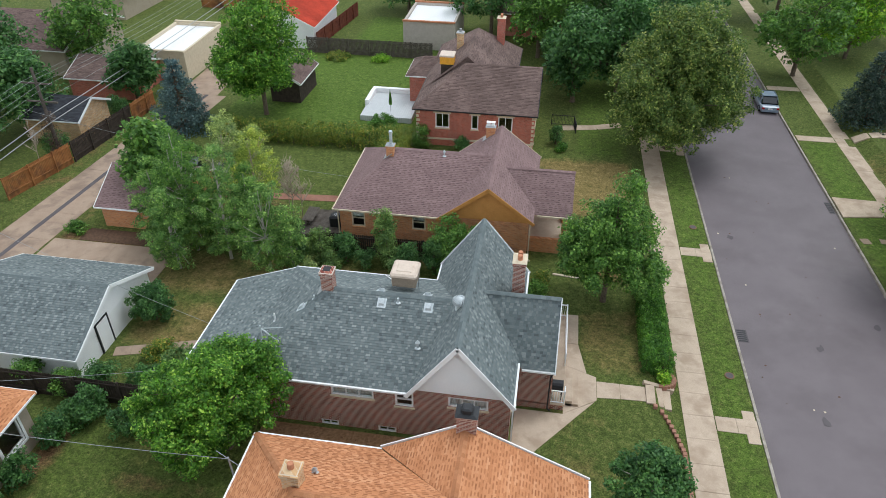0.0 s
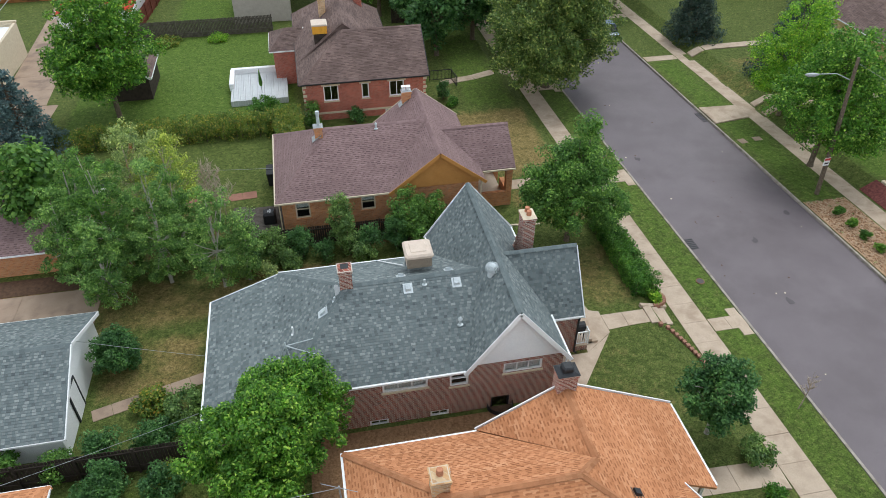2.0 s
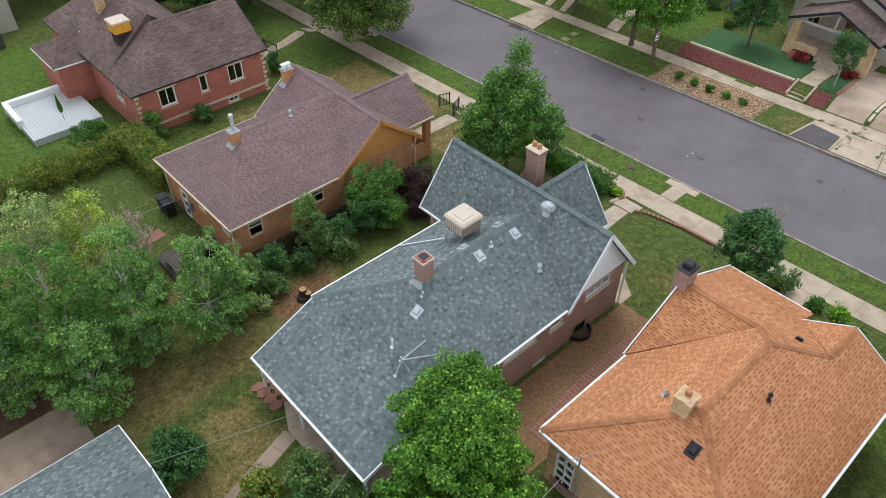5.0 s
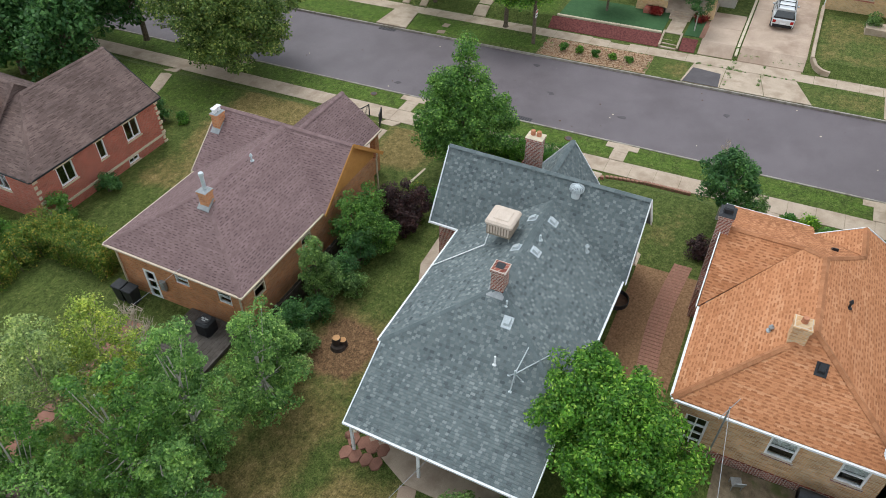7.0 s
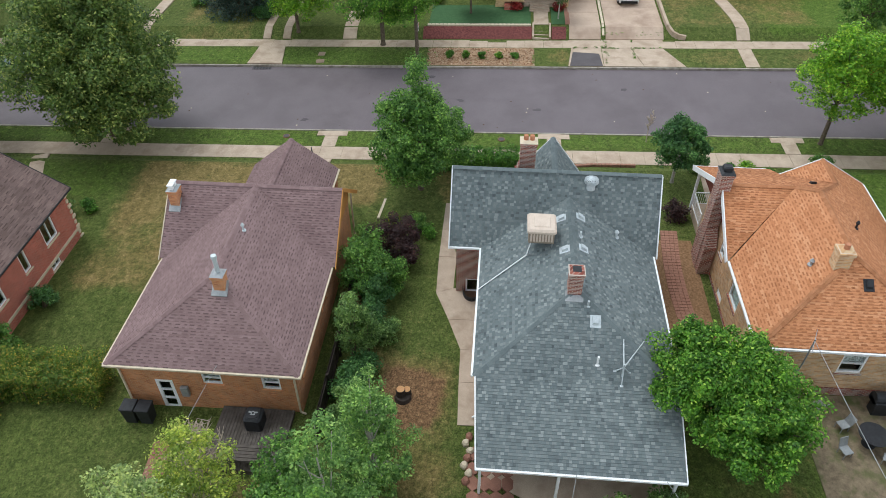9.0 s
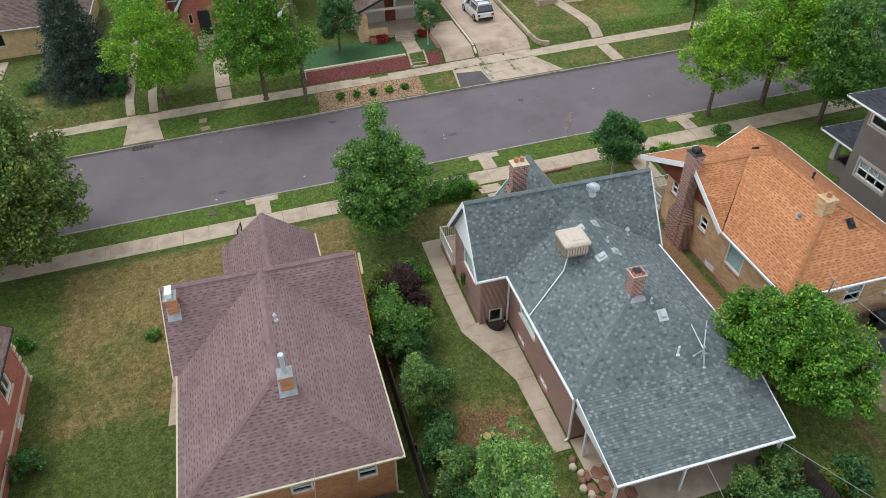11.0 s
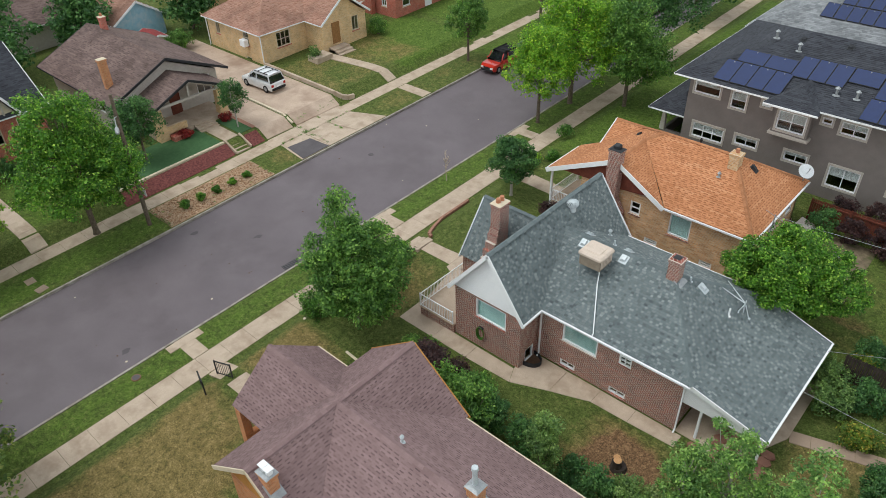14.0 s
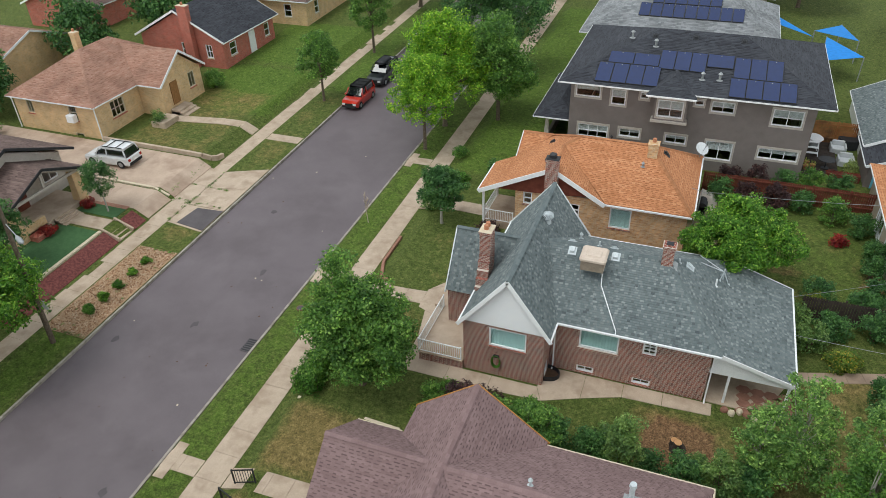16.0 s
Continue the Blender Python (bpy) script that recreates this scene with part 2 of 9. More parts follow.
ORANGE_GAP_SHADE = shingle_mat("orange_shingle_gap_shade", [(0.338, 0.136, 0.0611), (0.385, 0.16, 0.0733), (0.432, 0.183, 0.0846)], (0.865, 0.846, 0.827))
TABS = {SLATE: (SLATE_TAB, 0.9, (0.1, 0.22), (0.1, 0.3)), BROWN: (BROWN_GAP_SHADE, 0.36, (0.12, 0.26), (0.1, 0.26)), ORANGE: (ORANGE_GAP_SHADE, 0.45, (0.12, 0.28), (0.1, 0.28))}
RUST = shingle_mat("dark_brown_shingle", [(0.152, 0.104, 0.0915), (0.177, 0.122, 0.107), (0.195, 0.135, 0.121), (0.22, 0.155, 0.138)])
ORANGE_CAP = shingle_mat("orange_ridge_shingle", [(0.42, 0.178, 0.082), (0.48, 0.212, 0.1), (0.54, 0.25, 0.122)])
RUST_TAB = shingle_mat("dark_brown_shingle_tab", [(0.101, 0.0675, 0.0607), (0.135, 0.0918, 0.081), (0.257, 0.182, 0.162)])
CHAR_TAB = shingle_mat("black_shingle_tab", [(0.03, 0.031, 0.036), (0.042, 0.044, 0.052), (0.08, 0.084, 0.095)])
PINKTAN_TAB = shingle_mat("red_brown_shingle_tab", [(0.26, 0.125, 0.085), (0.31, 0.16, 0.112), (0.47, 0.3, 0.23)])
CHAR = shingle_mat("charcoal_shingle", [(0.044, 0.046, 0.055), (0.055, 0.058, 0.069), (0.066, 0.07, 0.081)], (0.85, 0.85, 0.87))
LIGHTGREY = shingle_mat("light_grey_shingle", [(0.2, 0.21, 0.22), (0.27, 0.28, 0.29), (0.34, 0.35, 0.36)])
PINKTAN = shingle_mat("tan_red_shingle", [(0.345, 0.185, 0.132), (0.385, 0.218, 0.158), (0.42, 0.245, 0.18)])
TABS.update({RUST: (RUST_TAB, 0.36, (0.2, 0.5), (0.15, 0.5)), CHAR: (CHAR_TAB, 0.4, (0.2, 0.5), (0.2, 0.6)), PINKTAN: (PINKTAN_TAB, 0.36, (0.2, 0.5), (0.15, 0.5))})
BRICK_DARK = brick_mat("dark_red_brick", [(0.119, 0.0389, 0.0324), (0.27, 0.081, 0.0562), (0.367, 0.124, 0.0864), (0.173, 0.0594, 0.0486)], (0.562, 0.497, 0.432), 0.225, 0.078, 0.012)
BRICK_ORANGE = brick_mat("orange_brick", [(0.56, 0.22, 0.09), (0.66, 0.3, 0.135), (0.47, 0.175, 0.08)], (0.52, 0.33, 0.2))
BRICK_TAN = brick_mat("blond_brick", [(0.62, 0.36, 0.17), (0.72, 0.47, 0.25), (0.52, 0.28, 0.13), (0.75, 0.55, 0.33)], (0.6, 0.5, 0.38), 0.3, 0.085)
BRICK_RED = brick_mat("red_brick", [(0.45, 0.11, 0.078), (0.56, 0.16, 0.11), (0.36, 0.09, 0.064)], (0.46, 0.27, 0.21))
BRICK_BUFF = brick_mat("buff_brick", [(0.68, 0.45, 0.22), (0.76, 0.53, 0.28), (0.6, 0.38, 0.18)], (0.68, 0.53, 0.36))
WHITE = rough_mat("white_paint", (0.857, 0.867, 0.877), (0.9, 0.9, 0.9), 2.0, 30.0, 0.5, 0.05)
CREAM = rough_mat("cream_stone", (0.6, 0.5, 0.36), (0.7, 0.61, 0.46), 4.0, 40.0, 0.85, 0.2)
CONCRETE = rough_mat("concrete", (0.47, 0.365, 0.275), (0.57, 0.455, 0.35), 1.2, 45.0, 0.9, 0.25, (0.39, 0.295, 0.215), 0.9)
DRIVE = rough_mat("warm_stained_concrete", (0.454, 0.335, 0.254), (0.583, 0.448, 0.346), 0.6, 45.0, 0.9, 0.25, (0.346, 0.243, 0.178), 0.35)
CONCRETE_OLD = rough_mat("old_concrete", (0.34, 0.245, 0.18), (0.42, 0.315, 0.235), 0.9, 45.0, 0.9, 0.25, (0.24, 0.175, 0.135), 0.6)
KERB = rough_mat("kerb_concrete", (0.33, 0.29, 0.25), (0.43, 0.39, 0.33), 2.0, 50.0, 0.9, 0.3, (0.22, 0.19, 0.15), 1.6)
ASPHALT = rough_mat("asphalt", (0.132, 0.107, 0.116), (0.163, 0.134, 0.144), 0.35, 40.0, 0.6, 0.5, (0.117, 0.0938, 0.101), 0.22, spec=0.5)
ASPHALT_PATCH = rough_mat("asphalt_patch", (0.1, 0.088, 0.092), (0.13, 0.115, 0.12), 1.0, 60.0, 0.9, 0.4)
GRASS = grass_mat("lawn_grass")
TURF = rough_mat("artificial_turf", (0.05, 0.115, 0.045), (0.07, 0.15, 0.058), 3.0, 90.0, 0.95, 0.4)
MULCH = rough_mat("bark_mulch", (0.075, 0.045, 0.028), (0.14, 0.08, 0.05), 5.0, 45.0, 0.95, 0.8)
REDMULCH = rough_mat("red_mulch", (0.1, 0.03, 0.028), (0.25, 0.085, 0.075), 7.0, 45.0, 0.95, 0.8)
BROWN_GRAVEL = rough_mat("leaf_strewn_gravel", (0.17, 0.095, 0.045), (0.36, 0.215, 0.115), 9.0, 22.0, 0.95, 1.0)
YARD = rough_mat("mossy_pavers", (0.13, 0.1, 0.065), (0.27, 0.21, 0.135), 3.5, 20.0, 0.95, 0.8, (0.1, 0.115, 0.04), 1.1)
GRAVEL = rough_mat("tan_gravel", (0.314, 0.19, 0.112), (0.515, 0.358, 0.224), 14.0, 38.0, 0.9, 1.0)
DIRT = rough_mat("bare_soil", (0.16, 0.095, 0.055), (0.25, 0.155, 0.09), 2.0, 40.0, 0.95, 0.6)
WOOD_GREY = rough_mat("weathered_wood", (0.075, 0.062, 0.052), (0.14, 0.12, 0.105), 3.0, 30.0, 0.9, 0.4)
WOOD_DARK = rough_mat("dark_fence_wood", (0.035, 0.027, 0.022), (0.07, 0.052, 0.042), 3.0, 30.0, 0.9, 0.4)
WOOD_ORANGE = rough_mat("orange_fence_wood", (0.26, 0.10, 0.03), (0.42, 0.19, 0.07), 1.5, 30.0, 0.85, 0.3, (0.10, 0.05, 0.03), 0.8)
WOOD_RED = rough_mat("red_fence_wood", (0.12, 0.032, 0.02), (0.21, 0.062, 0.038), 2.0, 30.0, 0.85, 0.3)
OCHRE = rough_mat("ochre_siding_paint", (0.47, 0.215, 0.055), (0.55, 0.265, 0.075), 2.0, 30.0, 0.7, 0.1)
STUCCO = rough_mat("taupe_stucco", (0.19, 0.163, 0.15), (0.225, 0.195, 0.18), 1.5, 40.0, 0.9, 0.2)
TAUPE = rough_mat("beige_stucco", (0.36, 0.30, 0.23), (0.42, 0.36, 0.28), 1.5, 40.0, 0.9, 0.2)
TRIM_BEIGE = rough_mat("beige_trim", (0.46, 0.41, 0.36), (0.54, 0.49, 0.44), 3.0, 30.0, 0.7, 0.1)
TRIM_GREY = rough_mat("pale_grey_enamel", (0.55, 0.57, 0.58), (0.62, 0.64, 0.65), 3.0, 30.0, 0.45, 0.03)
BARK = rough_mat("bark", (0.09, 0.065, 0.045), (0.2, 0.16, 0.12), 9.0, 40.0, 0.95, 0.9)
BARK_PALE = rough_mat("pale_bark", (0.34, 0.31, 0.27), (0.5, 0.47, 0.42), 9.0, 40.0, 0.9, 0.5)
DEADWOOD = rough_mat("dead_twigs", (0.4, 0.32, 0.256), (0.576, 0.48, 0.4), 9.0, 40.0, 0.9, 0.3)
METAL = rough_mat("galvanised_metal", (0.3, 0.315, 0.32), (0.4, 0.415, 0.42), 5.0, 40.0, 0.5, 0.05, metal=0.4)
PALEMETAL = rough_mat("pale_vent_metal", (0.5, 0.55, 0.57), (0.62, 0.66, 0.68), 5.0, 40.0, 0.45, 0.05, metal=0.2)
DARK = rough_mat("dark_metal", (0.02, 0.021, 0.024), (0.035, 0.036, 0.04), 5.0, 40.0, 0.55, 0.1)
BEIGE = rough_mat("beige_plastic", (0.58, 0.47, 0.38), (0.66, 0.55, 0.46), 3.0, 30.0, 0.6, 0.05)
LOUVRE = rough_mat("tan_louvre", (0.24, 0.19, 0.14), (0.32, 0.26, 0.2), 3.0, 30.0, 0.7, 0.05)
GLASS = glass_mat("window_glass")
BLIND = rough_mat("pale_teal_blind", (0.5, 0.72, 0.7), (0.58, 0.8, 0.78), 2.0, 20.0, 0.8, 0.02)
CURTAIN = rough_mat("grey_curtain", (0.62, 0.63, 0.62), (0.72, 0.72, 0.71), 3.0, 20.0, 0.9, 0.1)
INSIDE = rough_mat("dim_interior", (0.1, 0.09, 0.08), (0.14, 0.13, 0.12), 2.0, 20.0, 0.9, 0.05)
TERRACOTTA = rough_mat("terracotta", (0.42, 0.17, 0.09), (0.55, 0.25, 0.14), 4.0, 30.0, 0.85, 0.2)
COBBLE = shingle_mat("tan_cobbles", [(0.224, 0.123, 0.0672), (0.403, 0.235, 0.134), (0.538, 0.358, 0.224), (0.65, 0.504, 0.358)])
FLAG = rough_mat("red_flagstone", (0.24, 0.115, 0.08), (0.36, 0.18, 0.13), 1.5, 30.0, 0.85, 0.3)
PAVER = rough_mat("red_brick_paver", (0.299, 0.15, 0.104), (0.416, 0.221, 0.156), 6.0, 40.0, 0.9, 0.4)
MAPLE = leaf_mat("bright_green_leaves", (0.05, 0.15, 0.016), (0.15, 0.35, 0.036), (0.42, 0.62, 0.11))
ASH = leaf_mat("green_leaves", (0.062, 0.161, 0.032), (0.155, 0.313, 0.061), (0.292, 0.473, 0.113))
DEEP = leaf_mat("deep_green_leaves", (0.039, 0.117, 0.036), (0.101, 0.233, 0.070), (0.180, 0.339, 0.117))
LINDEN = leaf_mat("linden_leaves", (0.075, 0.14, 0.036), (0.185, 0.275, 0.066), (0.46, 0.5, 0.16))
BIRCHLEAF = leaf_mat("grey_green_leaves", (0.089, 0.177, 0.051), (0.198, 0.325, 0.095), (0.315, 0.454, 0.168))
GROVE = leaf_mat("aspen_leaves", (0.0984, 0.218, 0.0576), (0.238, 0.416, 0.113), (0.428, 0.612, 0.202))
LOCUST = leaf_mat("yellow_green_leaves", (0.110, 0.268, 0.019), (0.252, 0.504, 0.040), (0.535, 0.674, 0.079))
SPRUCE = leaf_mat("blue_needles", (0.070, 0.131, 0.149), (0.149, 0.236, 0.271), (0.245, 0.350, 0.403))
DARKSPRUCE = leaf_mat("dark_needles", (0.038, 0.070, 0.063), (0.088, 0.140, 0.126), (0.149, 0.210, 0.193))
YELLOWLEAF = leaf_mat("yellowing_leaves", (0.195, 0.3, 0.0525), (0.45, 0.555, 0.105), (0.75, 0.75, 0.195))
PALELEAF = leaf_mat("pale_olive_leaves", (0.208, 0.304, 0.112), (0.432, 0.544, 0.208), (0.672, 0.736, 0.32))
PURPLE = leaf_mat("purple_leaves", (0.038, 0.021, 0.028), (0.088, 0.045, 0.052), (0.149, 0.079, 0.079))
AUTUMN = leaf_mat("turning_hedge_leaves", (0.085, 0.19, 0.03), (0.22, 0.3, 0.05), (0.6, 0.44, 0.09))
HEDGE = leaf_mat("clipped_hedge_leaves", (0.045, 0.14, 0.02), (0.12, 0.29, 0.038), (0.22, 0.42, 0.07))
REDLEAF = leaf_mat("red_flowers", (0.193, 0.014, 0.019), (0.385, 0.029, 0.034), (0.413, 0.096, 0.048))


# ---- building tools ----
def wall(parent, axis, pos, out, u0, u1, z0, z1, material, holes=(), t=0.25, name="wall", label=""):
    """An upright wall in the plane axis = pos that faces out, with holes (u0, u1, z0, z1) through it."""
    us = sorted({u0, u1, *(a for h in holes for a in h[:2])})
    zs = sorted({z0, z1, *(a for h in holes for a in h[2:])})
    at = (lambda u, d, z: (pos - out * d, u, z)) if axis == "x" else (lambda u, d, z: (u, pos - out * d, z))
    g = Geo()

    def solid(i, j):
        if not (0 <= i < len(us) - 1 and 0 <= j < len(zs) - 1):
            return False
        u, z = (us[i] + us[i + 1]) / 2, (zs[j] + zs[j + 1]) / 2
        return not any(h[0] < u < h[1] and h[2] < z < h[3] for h in holes)

    for i in range(len(us) - 1):
        for j in range(len(zs) - 1):
            if not solid(i, j):
                continue
            a, b, c, d = us[i], us[i + 1], zs[j], zs[j + 1]
            for k in (0.0, t):
                g.poly([at(a, k, c), at(b, k, c), at(b, k, d), at(a, k, d)])
            for (p, q), n in ((((a, c), (a, d)), solid(i - 1, j)), (((b, c), (b, d)), solid(i + 1, j)),
                              (((a, c), (b, c)), solid(i, j - 1)), (((a, d), (b, d)), solid(i, j + 1))):
                if not n:
                    g.poly([at(p[0], 0, p[1]), at(q[0], 0, q[1]), at(q[0], t, q[1]), at(p[0], t, p[1])])
    return part(name, g.welded(), material, parent, label)


def window(parent, axis, pos, out, u0, u1, z0, z1, bars=(1, 1), frame_mat=None, sill=None, shade=None, shade_part=1.0, surround=None):
    """A window in a hole: frame with bars, a pane, a sill and a blind or curtain behind."""
    frame_mat = frame_mat or WHITE
    at = (lambda u, d, z: (pos - out * d, u, z)) if axis == "x" else (lambda u, d, z: (u, pos - out * d, z))

    def blk(g, a, b, c, d, d0, d1):
        p, q = at(a, d0, c), at(b, d1, d)
        g.box(min(p[0], q[0]), min(p[1], q[1]), min(p[2], q[2]), max(p[0], q[0]), max(p[1], q[1]), max(p[2], q[2]))

    f = 0.085
    us = [u0 + f + (u1 - u0 - 2 * f) * i / bars[0] for i in range(bars[0] + 1)]
    zs = [z0 + f + (z1 - z0 - 2 * f) * j / bars[1] for j in range(bars[1] + 1)]
    lights = [(us[i] + (0.025 if i else 0), us[i + 1] - (0.025 if i < bars[0] - 1 else 0), zs[j] + (0.025 if j else 0), zs[j + 1] - (0.025 if j < bars[1] - 1 else 0)) for i in range(bars[0]) for j in range(bars[1])]
    w = wall(parent, axis, pos - out * 0.03, out, u0, u1, z0, z1, frame_mat, lights, 0.1, "window")
    for a, b, c, d in lights:
        g = Geo()
        blk(g, a - 0.008, b + 0.008, c - 0.008, d + 0.008, 0.08, 0.088)
        p = part("pane", g, GLASS, w)
        p.visible_shadow = False
    if sill:
        g = Geo()
        blk(g, u0 - 0.06, u1 + 0.06, z0 - 0.09, z0 - 0.002, -0.06, 0.1)
        part("sill", g, sill, w)
    if surround:
        g = Geo()
        for a, b, c, d in ((u0 - 0.12, u1 + 0.12, z1, z1 + 0.16), (u0 - 0.12, u1 + 0.12, z0 - 0.14, z0), (u0 - 0.12, u0, z0, z1), (u1, u1 + 0.12, z0, z1)):
            blk(g, a, b, c, d, -0.04, 0.02)
        part("surround", g, surround, w)
    if shade:
        g = Geo()
        zt = z1 - 0.05
        zb = z1 - (z1 - z0) * shade_part
        n = max(int((u1 - u0) / 0.08), 4)
        prof = [(u0 + 0.04 + (u1 - u0 - 0.08) * i / n, 0.16 + 0.02 * (i % 2)) for i in range(n + 1)]
        for (a, da), (b, db) in zip(prof, prof[1:]):
            g.poly([at(a, da, zb), at(b, db, zb), at(b, db, zt), at(a, da, zt)])
            g.poly([at(a, da + 0.01, zb), at(b, db + 0.01, zb), at(b, db + 0.01, zt), at(a, da + 0.01, zt)])
        part("blind", g, shade, w)
    return w


def inside(poly, p):
    return all((b[0] - a[0]) * (p[1] - a[1]) - (b[1] - a[1]) * (p[0] - a[0]) >= -1e-6 for a, b in zip(poly, poly[1:] + poly[:1]))


def clip(sub, poly):
    """A convex polygon cut down to another convex one, both counter-clockwise."""
    for a, b in zip(poly, poly[1:] + poly[:1]):
        out, side = [], lambda p: (b[0] - a[0]) * (p[1] - a[1]) - (b[1] - a[1]) * (p[0] - a[0])
        for p, q in zip(sub, sub[1:] + sub[:1]):
            sp, sq = side(p), side(q)
            if sp >= 0:
                out.append(p)
            if (sp >= 0) != (sq >= 0):
                k = sp / (sp - sq)
                out.append((p[0] + (q[0] - p[0]) * k, p[1] + (q[1] - p[1]) * k))
        sub = out
        if len(sub) < 3:
            return []
    return sub


def plane_axes(pts):
    p = [Vector(a) for a in pts]
    n = (p[1] - p[0]).cross(p[2] - p[0]).normalized()
    if n.z < 0:
        n = -n
    e = Vector((0, 0, 1)).cross(n)
    e = e.normalized() if e.length > 1e-4 else Vector((1, 0, 0))
    s = n.cross(e)
    o = p[0]
    flat = [((a - o).dot(e), (a - o).dot(s)) for a in p]
    area = sum(a[0] * b[1] - a[1] * b[0] for a, b in zip(flat, flat[1:] + flat[:1]))
    return o, n, e, s, flat if area > 0 else flat[::-1]


def roof_plane(parent, pts, material, row=0.135, tab=(0.14, 0.24), t=0.1, deck=None):
    """A roof slope: a deck slab, rows of overlapping shingles and, on laminated roofs, their tabs of another tone or
    the painted shade of their cut-outs.
    """
    o, n, e, s, flat = plane_axes(pts)
    roof = part("roof_slope", Geo().slab(pts, t), deck or material, parent)
    lam = TABS.get(material)
    lo, hi = min(p[1] for p in flat), max(p[1] for p in flat)

    def course(g, k, widths, gaps, part_of_row, lift):
        v0, v1 = lo + k * row, lo + (k + 1) * row
        line = clip([(-200, v0), (200, v0), (200, v1), (-200, v1)], flat)
        if not line:
            return
        u, ue = min(p[0] for p in line) - rng.random() * 0.4, max(p[0] for p in line)
        while u < ue:
            w = rng.uniform(*widths)
            r = [(u, v0), (u + w, v0), (u + w, v0 + row * part_of_row), (u, v0 + row * part_of_row)]
            u += w + (rng.uniform(*gaps) if gaps else 0)
            whole = all(inside(flat, p) for p in r)
            c = r if whole else clip(r, flat)
            if len(c) < 3:
                continue
            thick = lift + (0 if lam else rng.choice((0.0, 0.008)))
            i = len(g.v)
            g.v += [tuple(o + e * a + s * b + n * (thick + 0.012 * (1 - (b - v0) / row))) for a, b in c]
            g.f.append(tuple(range(i, i + len(c))))
            if whole:
                g.v += [tuple(o + e * a + s * b + n * 0.001) for a, b in r[:2]]
                g.f.append((i + 1, i, i + 4, i + 5))

    g, tabs, k = Geo(), Geo(), 0
    while lo + k * row < hi:
        course(g, k, (0.3, 0.9) if lam else tab, None, 1.0, 0.006)
        if lam:
            course(tabs, k, lam[2], lam[3], lam[1], 0.012)
        k += 1
    part("shingles", g, material, roof, kind="stuff")
    if lam:
        part("shingle_overlay", tabs, lam[0], roof, kind="stuff")
    return roof


def ridge_caps(parent, lines, material, step=0.24, w=0.15, lift=0.03):
    g = Geo()
    for p, q in lines:
        p, q = Vector(p), Vector(q)
        d = q - p
        k = max(int(d.length / step), 1)
        side = d.cross(Vector((0, 0, 1))).normalized() * w
        for i in range(k):
            a, b = p + d * (i / k), p + d * ((i + 1.08) / k)
            for sgn in (1, -1):
                g.poly([a + Vector((0, 0, lift + 0.012)), b + Vector((0, 0, lift)), b + side * sgn - Vector((0, 0, w * 0.55 - lift)), a + side * sgn - Vector((0, 0, w * 0.55 - lift - 0.012))])
    return part("ridge_cap", g, material, parent, kind="stuff")


def gutter(parent, p, q, material=None, name="gutter"):
    g = Geo()
    p, q = Vector(p) - Vector((0, 0, 0.06)), Vector(q) - Vector((0, 0, 0.06))
    g.bar(p, q, 0.085, 0.085)
    g.bar(p + Vector((0, 0, 0.05)), q + Vector((0, 0, 0.05)), 0.1, 0.02)
    return part(name, g, material or WHITE, parent)


def rake(parent, p, q, material=None, w=0.05, h=0.2):
    p, q = Vector(p) - Vector((0, 0, 0.08)), Vector(q) - Vector((0, 0, 0.08))
    return part("rake_board", Geo().bar(p, q, w, h), material or WHITE, parent)


def gable(parent, axis, pos, out, pts, material, lap=0.13, back=None):
    """A gable infill of lapped boards; pts are (u, z), convex."""
    at = (lambda u, d, z: (pos - out * d, u, z)) if axis == "x" else (lambda u, d, z: (u, pos - out * d, z))
    area = sum(a[0] * b[1] - a[1] * b[0] for a, b in zip(pts, pts[1:] + pts[:1]))
    pts = list(pts) if area > 0 else list(pts)[::-1]
    body = part("gable_wall", Geo().hull([at(u, 0.15, z) for u, z in pts], [at(u, 0.0, z) for u, z in pts]), back or material, parent)
    if not lap:
        return body
    g, z = Geo(), min(p[1] for p in pts)
    while z < max(p[1] for p in pts):
        c = clip([(-100, z), (100, z), (100, z + lap), (-100, z + lap)], pts)
        if len(c) > 2:
            g.poly([at(u, -0.004 - 0.018 * (1 - (b - z) / lap), b) for u, b in c])
            us = [u for u, b in c if b < z + 1e-5]
            if len(us) > 1:
                g.poly([at(min(us), 0, z), at(max(us), 0, z), at(max(us), -0.022, z), at(min(us), -0.022, z)])
        z += lap
    part("siding", g, material, body, kind="stuff")
    return body


